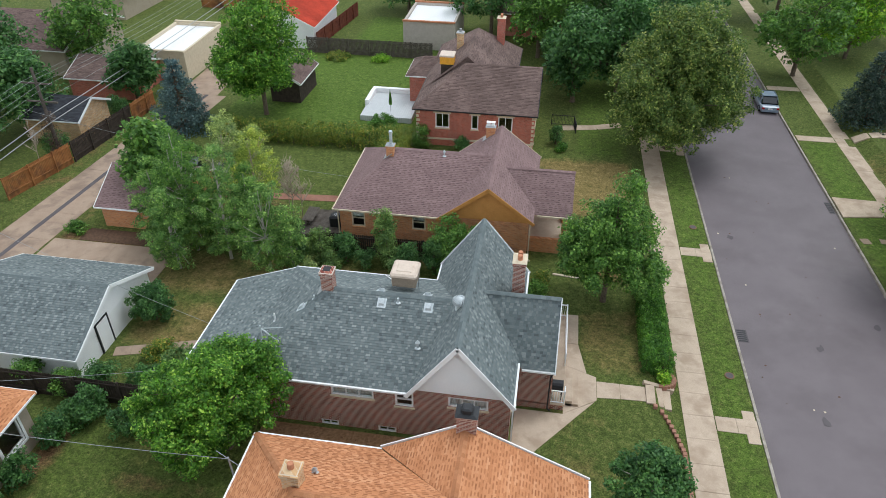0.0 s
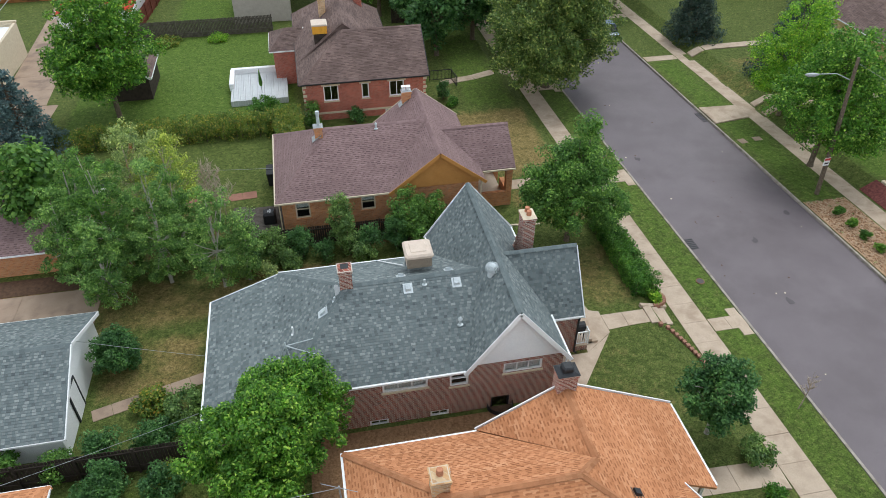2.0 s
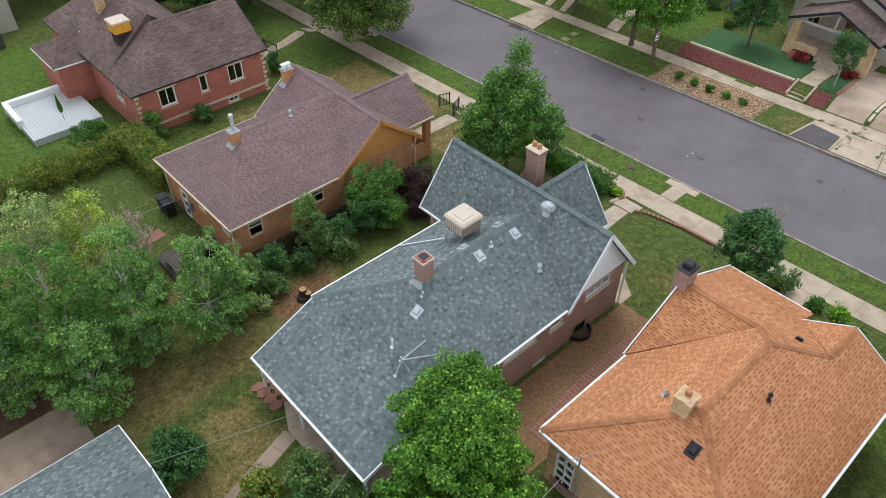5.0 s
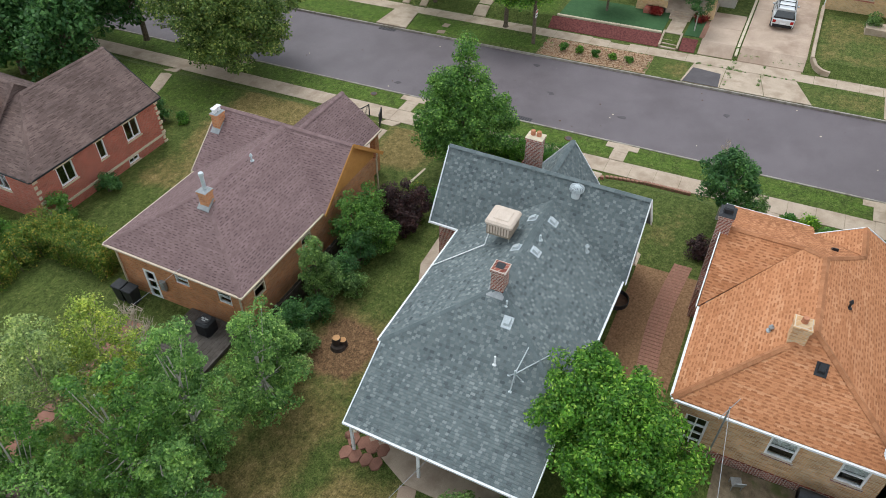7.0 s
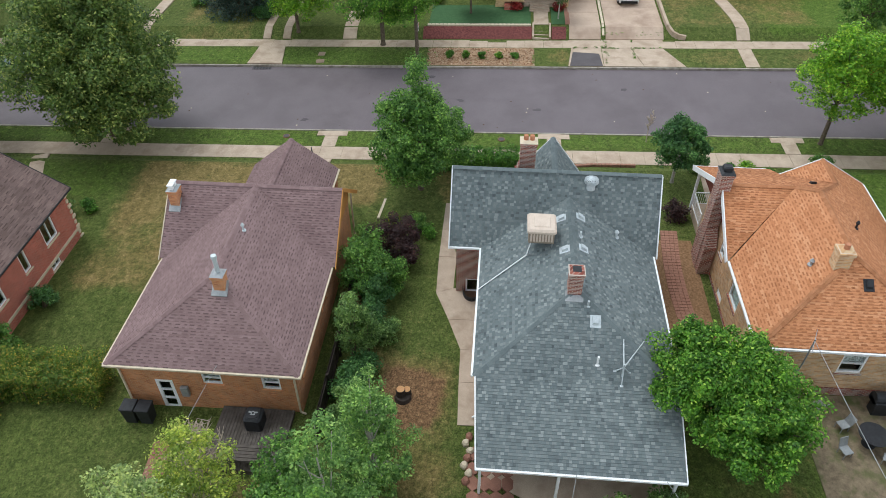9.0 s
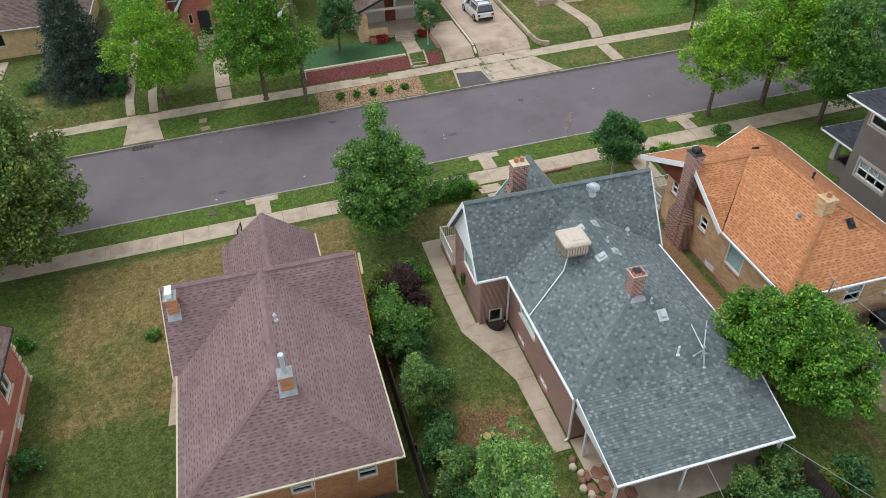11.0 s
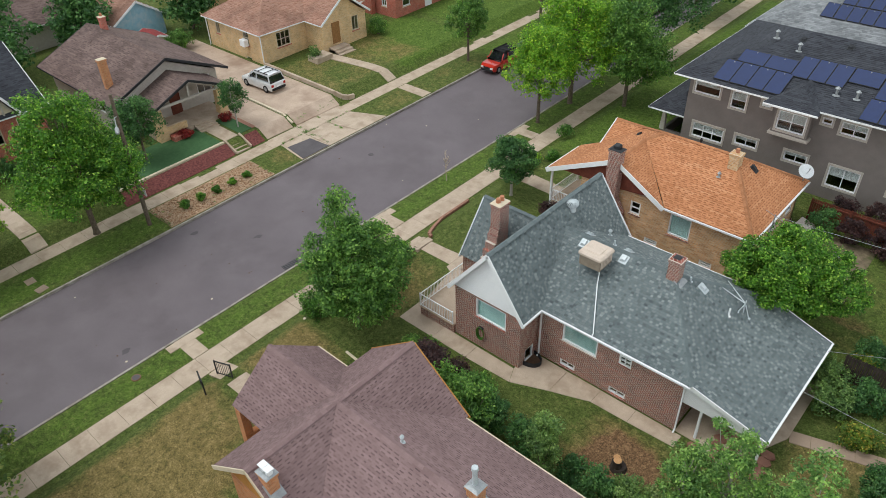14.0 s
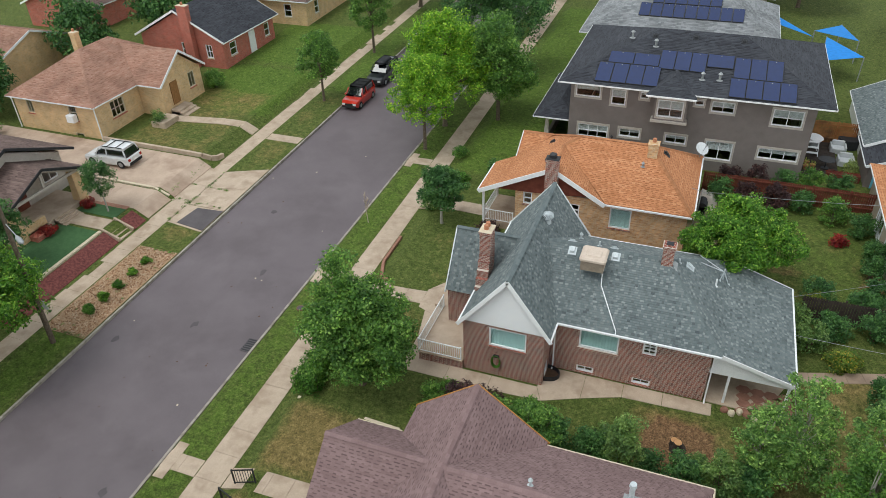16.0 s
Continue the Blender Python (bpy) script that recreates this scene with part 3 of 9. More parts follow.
def chimney(parent, x, y, z0, z1, sx, sy, material, cap=None, pots=1, pot_mat=None, name="chimney"):
    """A brick stack with a corbelled head, a cap and flue pots."""
    g = Geo()
    g.box(x - sx / 2, y - sy / 2, z0, x + sx / 2, y + sy / 2, z1 - 0.16)
    g.box(x - sx / 2 - 0.04, y - sy / 2 - 0.04, z1 - 0.16, x + sx / 2 + 0.04, y + sy / 2 + 0.04, z1)
    c = part(name, g, material, parent)
    g = Geo()
    g.hull([(x + a * (sx / 2 + 0.06), y + b * (sy / 2 + 0.06), z1) for a, b in ((-1, -1), (1, -1), (1, 1), (-1, 1))],
           [(x + a * sx * 0.36, y + b * sy * 0.36, z1 + 0.07) for a, b in ((-1, -1), (1, -1), (1, 1), (-1, 1))])
    part("cap", g, cap or CONCRETE, c)
    for i in range(pots):
        px = x + (i - (pots - 1) / 2) * sx * 0.4 if sx >= sy else x
        py = y if sx >= sy else y + (i - (pots - 1) / 2) * sy * 0.4
        part("flue_pot", Geo().tube([(px, py, z1 + 0.05), (px, py, z1 + 0.3), (px, py, z1 + 0.32)], [0.13, 0.12, 0.1], 12), pot_mat or TERRACOTTA, c)
    return c


def flashing(parent, x, y, z, sx, sy, slope_x=0.0, slope_y=0.0):
    """A sheet-metal apron round a stack, lying along the slope."""
    h = lambda a, b: z + slope_x * (a - x) + slope_y * (b - y)
    r = [(x - sx, y - sy), (x + sx, y - sy), (x + sx, y + sy), (x - sx, y + sy)]
    return part("flashing", Geo().hull([(a, b, h(a, b)) for a, b in r], [(a, b, h(a, b) + 0.035) for a, b in r]), METAL, parent)


def roof_vent(parent, x, y, z, slope_x=0.0, slope_y=0.0, material=None, s=0.22):
    h = lambda a, b: z + slope_x * (a - x) + slope_y * (b - y)
    g = Geo()
    r = [(x - s, y - s), (x + s, y - s), (x + s, y + s), (x - s, y + s)]
    g.hull([(a, b, h(a, b)) for a, b in r], [(a, b, h(a, b) + 0.04) for a, b in r])
    r2 = [(x + (a - x) * 0.65, y + (b - y) * 0.65) for a, b in r]
    g.hull([(a, b, h(a, b) + 0.03) for a, b in r2], [(x + (a - x) * 0.8, y + (b - y) * 0.8, h(a, b) + 0.17) for a, b in r2])
    return part("roof_vent", g, material or PALEMETAL, parent)


def vent_pipe(parent, x, y, z, h=0.4, r=0.05, material=None, cowl=False):
    g = Geo().tube([(x, y, z), (x, y, z + 0.03), (x, y, z + 0.05), (x, y, z + h)], [r * 2.6, r * 2.4, r, r], 12)
    if cowl:
        g.tube([(x, y, z + h), (x, y, z + h + 0.04), (x, y, z + h + 0.16)], [r * 1.8, r * 1.9, r * 0.5], 12)
    return part("vent_pipe", g, material or PALEMETAL, parent)


def downpipe(parent, x, y, z0, z1, dx=0.0, dy=0.0, material=None):
    g = Geo()
    g.bar((x, y, z0 + 0.2), (x, y, z1 - 0.35), 0.08, 0.07, (1, 0, 0))
    g.bar((x, y, z1 - 0.37), (x + dx, y + dy, z1), 0.08, 0.07, (1, 0.1, 0))
    g.bar((x, y, z0 + 0.22), (x + dx * 1.5, y + dy * 1.5, z0 + 0.08), 0.08, 0.07, (1, 0.1, 0))
    return part("downpipe", g, material or WHITE, parent)


def railing(name, label, pts, h=0.85, gap=0.12, material=None, group="", z0=0.08):
    """Posts, rails and balusters along a polyline of (x, y, z)."""
    ob = thing(name, label, "railing", pts[0], group)
    m = material or WHITE
    for p, q in zip(pts, pts[1:]):
        p, q = Vector(p), Vector(q)
        up = Vector((0, 0, 1))
        part("top_rail", Geo().bar(p + up * h, q + up * h, 0.05, 0.05), m, ob)
        part("bottom_rail", Geo().bar(p + up * z0, q + up * z0, 0.04, 0.04), m, ob)
        n = max(int((q - p).length / gap), 1)
        for i in range(1, n):
            a = p + (q - p) * (i / n)
            part("baluster", Geo().bar(a + up * z0, a + up * h, 0.02, 0.02, (1, 0, 0)), m, ob)
    for p in pts:
        p = Vector(p)
        part("post", Geo().bar(p, p + Vector((0, 0, h + 0.06)), 0.06, 0.06, (1, 0, 0)), m, ob)
    return ob


def fence(label, p, q, h, material, board=0.14, group="", top=True):
    """A board fence from p to q (x, y) that follows the ground."""
    d = Vector((q[0] - p[0], q[1] - p[1], 0))
    L = d.length
    d.normalize()
    nrm = Vector((-d.y, d.x, 0))
    ob = thing("fence", label, "fence", (p[0], p[1], lot(p[1])), group)
    n = int(L / board)
    me = mesh_of("board", Geo().hull([(0, 0, 0), (board * 0.93, 0, 0), (board * 0.93, 0.02, 0), (0, 0.02, 0)], [(0.01, 0.002, h), (board * 0.92, 0.002, h), (board * 0.92, 0.018, h), (0.01, 0.018, h)]), material)
    turn = Matrix.Rotation(math.atan2(d.y, d.x), 4, "Z")
    for i in range(n):
        a = Vector((p[0], p[1], 0)) + d * (i * board) + nrm * rng.uniform(0, 0.012)
        o = new("board", me)
        o.parent = ob
        o.matrix_local = Matrix.Translation(Vector((a.x, a.y, lot(a.y) + rng.uniform(-0.05, 0.0))) - LOC[ob]) @ turn
    for i in range(int(L / 2.4) + 1):
        a = Vector((p[0], p[1], 0)) + d * min(i * 2.4, L) - nrm * 0.06
        z = lot(a.y)
        part("post", Geo().bar(a + Vector((0, 0, z)), a + Vector((0, 0, z + h + 0.05)), 0.1, 0.1, (1, 0, 0)), material, ob)
    for k in (0.25, 0.85):
        a, b = Vector((p[0], p[1], lot(p[1]) + h * k)) - nrm * 0.03, Vector((q[0], q[1], lot(q[1]) + h * k)) - nrm * 0.03
        part("rail", Geo().bar(a, b, 0.05, 0.09), material, ob)
    return ob


# ---- plants ----
def leaves(name, centres, radii, per, size, material, parent, seed, flat=0.35, label="", squash=0.8):
    """Many small leaves in clumps about the given centres."""
    r = np.random.RandomState(seed)
    c = np.repeat(np.asarray(centres, float), per, 0)
    rad = np.repeat(np.asarray(radii, float), per)
    n = len(c)
    d = r.normal(size=(n, 3))
    d /= np.linalg.norm(d, axis=1)[:, None]
    pos = c + d * (rad * r.uniform(0.25, 1, n) ** 0.6)[:, None] * np.array([1, 1, squash])
    nrm = d * 0.7 + r.normal(size=(n, 3)) * 0.55 + np.array([0, 0, flat + 0.3])
    nrm /= np.linalg.norm(nrm, axis=1)[:, None]
    t = np.cross(nrm, r.normal(size=(n, 3)))
    t /= np.linalg.norm(t, axis=1)[:, None]
    b = np.cross(nrm, t)
    L = (size * r.uniform(0.6, 1.3, n))[:, None]
    W = L * r.uniform(0.45, 0.7, n)[:, None]
    v = np.stack([pos - t * L * 0.5, pos + b * W * 0.5 - nrm * L * 0.08, pos + t * L * 0.5 - nrm * L * 0.18, pos - b * W * 0.5 - nrm * L * 0.08], 1).reshape(-1, 3)
    me = bpy.data.meshes.new(name)
    me.vertices.add(4 * n)
    me.vertices.foreach_set("co", v.ravel())
    me.loops.add(4 * n)
    me.loops.foreach_set("vertex_index", np.arange(4 * n, dtype=np.int32))
    me.polygons.add(n)
    me.polygons.foreach_set("loop_start", np.arange(0, 4 * n, 4, dtype=np.int32))
    me.materials.append(material)
    me.update(calc_edges=True)
    me.validate()
    ob = new(name, me)
    ob.parent = parent
    ob.matrix_parent_inverse = Matrix.Translation(-LOC.get(parent, Vector((0, 0, 0))))
    return tagged(ob, label)


def crown_points(r, blobs, count, shell=0.55):
    """Clump centres spread through ellipsoids (x, y, z, rx, ry, rz), most of them near the skin."""
    vol = np.array([b[3] * b[4] + b[4] * b[5] for b in blobs])
    pick = r.choice(len(blobs), count, p=vol / vol.sum())
    B = np.array(blobs, float)[pick]
    d = r.normal(size=(count, 3))
    d[:, 2] += 0.25
    d /= np.linalg.norm(d, axis=1)[:, None]
    k = r.uniform(shell, 1, count)[:, None] * r.uniform(0.86, 1.06, count)[:, None]
    return B[:, :3] + d * B[:, 3:] * k


def tree(name, label, x, y, h, blobs, material, seed, clumps=150, per=110, size=0.17, clump_r=0.6, trunk=0.18, bark=None, group="", z=None, lean=(0, 0), fork=0.35, shell=0.5):
    """A tree: tapered trunk, limbs that reach into the crown, and a crown of leaf clumps. blobs are relative to the foot."""
    r = np.random.RandomState(seed)
    z = lot(y) if z is None else z
    ob = thing(name, label, "tree", (x, y, z), group)
    B = [(x + b[0], y + b[1], z + b[2], b[3], b[4], b[5]) for b in blobs]
    c = crown_points(r, B, clumps, shell)
    g = Geo()
    top = Vector((x + lean[0], y + lean[1], z + h * 0.82))
    fz = z + h * fork
    f = Vector((x + lean[0] * 0.4, y + lean[1] * 0.4, fz))
    g.tube([(x, y, z - 0.1), (x, y, z + 0.12), (x + lean[0] * 0.2, y + lean[1] * 0.2, z + h * fork * 0.5), f, (f + top) / 2 + Vector((r.uniform(-.2, .2), r.uniform(-.2, .2), 0)), top],
           [trunk * 1.5, trunk * 1.1, trunk, trunk * 0.85, trunk * 0.5, 0.025], 9)
    for i in range(min(26, clumps // 5)):
        e = Vector(c[i])
        k = r.uniform(0, 0.75)
        s = f + (top - f) * k
        if e.z < s.z:
            s = f
        m = s + (e - s) * 0.5 + Vector((0, 0, -0.05 * (e - s).length))
        g.tube([s, m, e], [trunk * (0.5 - 0.35 * k), trunk * 0.2, 0.015], 6)
    part("trunk", g, bark or BARK, ob)
    leaves("crown", c, r.uniform(0.65, 1.25, clumps) * clump_r, per, size, material, ob, seed + 1)
    return ob


def conifer(label, x, y, h, rad, material, seed, z=None, per=60, size=0.2):
    r = np.random.RandomState(seed)
    z = lot(y) if z is None else z
    ob = thing("spruce_tree", label, "tree", (x, y, z))
    c, rr, g = [], [], Geo().tube([(x, y, z - 0.1), (x, y, z + h * 0.5), (x, y, z + h * 0.97)], [0.2, 0.12, 0.02], 8)
    tiers = int(h / 0.5)
    for i in range(tiers):
        k = i / tiers
        R = rad * (1 - k) ** 0.8 * r.uniform(0.85, 1.1) + 0.1
        n = max(int(R * 6), 3)
        for j in range(n):
            a = 2 * math.pi * (j + r.rand()) / n
            L = R * r.uniform(0.75, 1.08)
            zz = z + 0.5 + k * (h - 0.6)
            g.tube([(x, y, zz), (x + L * math.cos(a), y + L * math.sin(a), zz - 0.12 * L)], [0.035, 0.01], 4)
            for q in (1.0, 0.6):
                c.append((x + L * q * math.cos(a), y + L * q * math.sin(a), zz - 0.12 * L * q))
                rr.append(0.3 + 0.12 * R)
    part("trunk", g, BARK, ob)
    leaves("crown", c, rr, per, size, material, ob, seed + 1, flat=0.1, squash=0.6)
    return ob


def shrub(label, x, y, rx, ry, h, material, seed, clumps=26, per=90, size=0.12, name="shrub", group="", z=None, clump_r=0.3):
    """A bush of several stems with leaf clumps down to the ground."""
    r = np.random.RandomState(seed)
    z = lot(y) if z is None else z
    ob = thing(name, label, "shrub", (x, y, z), group)
    c = crown_points(r, [(x, y, z + h * 0.45, rx * 0.8, ry * 0.8, h * 0.48)], clumps, 0.45)
    c[:, 2] = np.maximum(c[:, 2], z + 0.12)
    g = Geo()
    for i in range(7):
        e = c[i]
        g.tube([(x + r.uniform(-.1, .1), y + r.uniform(-.1, .1), z - 0.03), tuple((np.array([x, y, z + h * 0.2]) + e) / 2), tuple(e)], [0.03, 0.02, 0.008], 5)
    part("woody_base", g, BARK, ob)
    leaves("foliage", c, r.uniform(0.75, 1.25, clumps) * clump_r, per, size, material, ob, seed + 1)
    return ob


def hedge(label, x0, y0, x1, y1, h, material, seed, per=60, size=0.09, step=0.3, z=None, lumps=0.06):
    """A clipped hedge: leaves packed through its block, woody stems within."""
    r = np.random.RandomState(seed)
    ob = thing("hedge", label, "hedge", ((x0 + x1) / 2, (y0 + y1) / 2, lot((y0 + y1) / 2) if z is None else z))
    c, g = [], Geo()
    for i in range(max(int((x1 - x0) / step), 1)):
        for j in range(max(int((y1 - y0) / step), 1)):
            px, py = x0 + (i + 0.5) * step, y0 + (j + 0.5) * step
            b = lot(py) if z is None else z
            for k in range(max(int(h / step), 1)):
                c.append((px + r.normal() * lumps, py + r.normal() * lumps, b + (k + 0.5) * step + r.normal() * lumps))
            if (i + j) % 3 == 0:
                g.tube([(px, py, b - 0.03), (px, py, b + h * 0.85)], [0.025, 0.01], 5)
    part("woody_base", g, BARK, ob)
    leaves("foliage", c, [step * 0.75] * len(c), per, size, material, ob, seed)
    return ob


# ---- ground, road and walks ----
PROFILE = [(-900, 0.65), (-60, 0.65), (6.7, 0.65), (7.75, 0.14), (11.7, 0.14), (11.74, -0.12), (21.96, -0.12), (22.0, 0.16), (26.9, 0.2), (28.0, 0.85), (60, 1.0), (900, 1.0)]


def profile(x):
    for (a, p), (b, q) in zip(PROFILE, PROFILE[1:]):
        if x <= b:
            return p + (q - p) * (x - a) / (b - a)
    return 1.0


def ground_z(x, y):
    return street(y) + profile(x)


def soft_box(x, y, x0, x1, y0, y1, w=1.6):
    k = min(x - x0, x1 - x, y - y0, y1 - y)
    return min(max(k / w + 0.5, 0.0), 1.0)


# how lush, dry or bare each lawn is: x0, x1, y0, y1, amount
LUSH_LAWNS = [(-30, -12, 55, 76, 0.95), (-27, -13.6, 47, 54, 0.22), (9.4, 12, -40, 110, 0.45), (22, 25.3, 36, 62, 0.5), (28, 37, 37, 43, 0.6), (-24, -12, 6, 22, 0.3), (2, 7, 54, 76, 0.4), (27, 37, -3, 8, 0.6), (27, 37, -16, -4, 0.9), (22, 25.3, -30, 0, 0.5), (-24, -13, 78, 92, 0.6), (0, 8, -30, 12, 0.5)]
DRY_LAWNS = [(2.2, 7.2, 36.8, 41.2, 0.6), (2.2, 7.2, 42.6, 46, 0.5), (0.5, 7, 44.5, 54, 0.55), (-6, 2.5, 46, 54, 0.42), (2.5, 6.6, 28, 34, 0.42), (-24, -9, 31, 36, 0.42), (-23, -17, 26, 31, 0.4), (28, 37, 3, 16, 0.34), (22, 25.3, 0, 16, 0.3), (22, 25.3, 24, 27, 0.35), (0.5, 7, 20, 26, 0.26), (-15, -9, 32, 35, 0.3), (26, 40, 52, 60, 0.3), (-12, 0, 32.5, 36, 0.2), (-24, -12, 12, 21, 0.2)]
BARE = [(-13.8, -10.4, 32.0, 34.6, 0.85), (-22, -12, 16.8, 18.2, 0.55), (-22.6, -21.0, 16, 22, 0.6), (-14.6, -9.8, 31.8, 35.6, 0.45), (-33, -22, 35, 37.5, 0.5), (-24, -16, 34.5, 43.5, 0.35), (-9, -2, 36.2, 38.2, 0.5), (-40, -31, 22, 60, 0.3), (-16, -10.8, 10, 16.5, 0.35)]


def amount(boxes, x, y):
    return max((soft_box(x, y, *b[:4]) * b[4] for b in boxes), default=0.0)


g = Geo()
xs = sorted({p[0] for p in PROFILE} | {float(x) for x in range(-60, 61)})
ys = [-900, -200] + list(range(-60, 131, 1)) + [300, 900]
for y in ys:
    g.v += [(x, y, ground_z(x, y)) for x in xs]
for j in range(len(ys) - 1):
    for i in range(len(xs) - 1):
        a = j * len(xs) + i
        g.f.append((a, a + 1, a + 1 + len(xs), a + len(xs)))
ground = single("ground", g, GRASS, "mown lawns, green to dry and patchy", "ground", kind="structure")
for key, boxes in (("lush", LUSH_LAWNS), ("dry", DRY_LAWNS), ("bare", BARE)):
    ground.data.attributes.new(key, "FLOAT", "POINT").data.foreach_set("value", [amount(boxes, v[0], v[1]) for v in g.v])

g = Geo()
for a, b in ((-200, -60), (-60, 130), (130, 300)):
    for x0, x1, c0, c1 in ((11.9, 16.85, 0.0, 0.07), (16.85, 21.8, 0.07, 0.0)):
        g.poly([(x0, a, street(a) + c0), (x1, a, street(a) + c1), (x1, b, street(b) + c1), (x0, b, street(b) + c0)])
single("road", g, ASPHALT, "worn purplish grey asphalt street", "road", kind="structure")


def patch(name, pts, material, label, dz=0.02, category="ground", base=None):
    """A flat bed or slab that lies on the sloping ground; pts are (x, y)."""
    h = base or ground_z
    area = sum(a[0] * b[1] - a[1] * b[0] for a, b in zip(pts, pts[1:] + pts[:1]))
    pts = list(pts) if area > 0 else list(pts)[::-1]
    g = Geo().hull([(x, y, h(x, y) - 0.08) for x, y in pts], [(x, y, h(x, y) + dz) for x, y in pts])
    return single(name, g, material, label, category, kind="structure")


def slabs(name, label, quads, material, dz=0.03, gap=0.012, base=None):
    """A walk of separate slabs with open joints; quads are four corners (x, y) each."""
    h = base or ground_z
    ob = thing(name, label, "walk", (0, 0, 0), kind="structure")
    for q in quads:
        area = sum(a[0] * b[1] - a[1] * b[0] for a, b in zip(q, q[1:] + q[:1]))
        q = list(q) if area > 0 else list(q)[::-1]
        mx, my = sum(p[0] for p in q) / len(q), sum(p[1] for p in q) / len(q)
        s = []
        for x, y in q:
            d = math.hypot(mx - x, my - y) or 1
            s.append((x + (mx - x) / d * gap, y + (my - y) / d * gap))
        j = rng.uniform(-0.006, 0.006)
        part("slab", Geo().hull([(x, y, h(x, y) - 0.1) for x, y in s], [(x, y, h(x, y) + dz + j) for x, y in s]), material, ob)
    return ob


def strip_quads(p, q, w, n):
    """n slabs along the straight line from p to q."""
    d = Vector((q[0] - p[0], q[1] - p[1]))
    s = Vector((-d.y, d.x)).normalized() * w / 2
    out = []
    for i in range(n):
        a, b = Vector(p) + d * i / n, Vector(p) + d * (i + 1) / n
        out.append([tuple(a - s), tuple(b - s), tuple(b + s), tuple(a + s)])
    return out


slabs("pavement", "pale concrete pavement slabs along the street", strip_quads((8.85, -40), (8.85, 112), 1.55, 96), CONCRETE)
slabs("pavement", "pale concrete pavement slabs along the street", strip_quads((26.0, -40), (26.0, 112), 1.4, 96), CONCRETE, base=lambda x, y: street(y) + 0.17)
for x0, x1, name in ((11.72, 11.9, "kerb"), (21.8, 21.98, "kerb")):
    ob = thing(name, "stained concrete kerb beside the road", "kerb", (x0, 0, 0), kind="structure")
    for i in range(50):
        a, b = -40 + i * 3.0, -40 + (i + 1) * 3.0 - 0.012
        part("kerb_stone", Geo().hull([(x0, a, street(a) - 0.15), (x1, a, street(a) - 0.15), (x1, b, street(b) - 0.15), (x0, b, street(b) - 0.15)],
                                      [(x0 + 0.01, a, street(a) + 0.165), (x1 - 0.03, a, street(a) + 0.165), (x1 - 0.03, b, street(b) + 0.165), (x0 + 0.01, b, street(b) + 0.165)]), KERB, ob)

# short walks from pavement to kerb
for y in (26.1, 41.9, 58.2, 10.3):
    slabs("kerb_walk", "short concrete walk across the verge to the kerb", strip_quads((9.66, y), (11.7, y), 1.0, 2), CONCRETE)
    slabs("kerb_step", "concrete landing slabs along the kerb", strip_quads((11.35, y - 1.1), (11.35, y + 1.1), 0.6, 2), CONCRETE, 0.036)
slabs("stepping_stones", "two worn stepping stones across the verge", strip_quads((22.3, 45.2), (22.9, 45.3), 0.7, 1) + strip_quads((23.6, 45.4), (24.3, 45.4), 0.6, 1), CONCRETE_OLD, base=lambda x, y: street(y) + 0.17)
for y in (10.0, 62.5, 75.0):
    slabs("kerb_walk", "short concrete walk across the verge to the kerb", strip_quads((22.05, y), (25.25, y), 1.1, 3), CONCRETE, base=lambda x, y: street(y) + 0.17)

# walks of the grey-roofed house
house_lot = lambda x, y: lot(y)
slabs("front_walk", "pale concrete front walk", [[(2.0, 25.0), (3.7, 26.2), (3.7, 27.9), (2.0, 28.6)], [(3.7, 26.4), (4.9, 26.5), (4.9, 27.6), (3.7, 27.6)], [(4.9, 26.5), (6.2, 26.55), (6.2, 27.6), (4.9, 27.6)],
                                                   [(2.0, 28.6), (3.2, 28.1), (2.75, 30.4), (2.0, 30.4)], [(2.0, 30.4), (2.75, 30.4), (2.75, 33.0), (2.0, 33.0)],
                                                   [(-0.4, 22.2), (0.6, 22.2), (3.6, 26.1), (2.0, 25.0), (-0.4, 25.0)]], CONCRETE)
slabs("side_walk", "concrete side walk along the brick wall", [[(2.7, 32.0), (0.2, 32.0), (0.2, 33.0), (2.7, 33.0)], [(0.2, 32.0), (-2.2, 32.0), (-2.2, 33.0), (0.2, 33.0)], [(-2.2, 32.0), (-4.7, 32.0), (-5.1, 32.9), (-2.2, 33.0)],
                                                                  [(-4.7, 30.4), (-7.0, 30.4), (-7.0, 32.1), (-5.1, 32.9), (-4.7, 32.0)], [(-7.0, 30.4), (-9.0, 30.4), (-9.0, 31.35), (-7.0, 32.1)],
                                                                  [(-9.0, 30.4), (-11.0, 30.4), (-11.0, 31.3), (-9.0, 31.35)], [(-11.0, 30.4), (-13.4, 30.4), (-13.4, 31.2), (-11.0, 31.3)]], CONCRETE)
patch("patio_slab", [(-13.0, 22.6), (-17.2, 22.6), (-17.2, 27.4), (-16.0, 29.9), (-14.6, 30.3), (-13.0, 30.3)], CONCRETE, "concrete patio under the rear roof", 0.05, "patio")
slabs("garden_walk", "narrow concrete garden walk to the garage", strip_quads((-17.2, 27.2), (-22.5, 25.6), 0.75, 6), CONCRETE_OLD)
flag = thing("flagstone_bed", "red flagstones edged with rough boulders", "paving", (-15, 30, lot(30)), kind="structure")
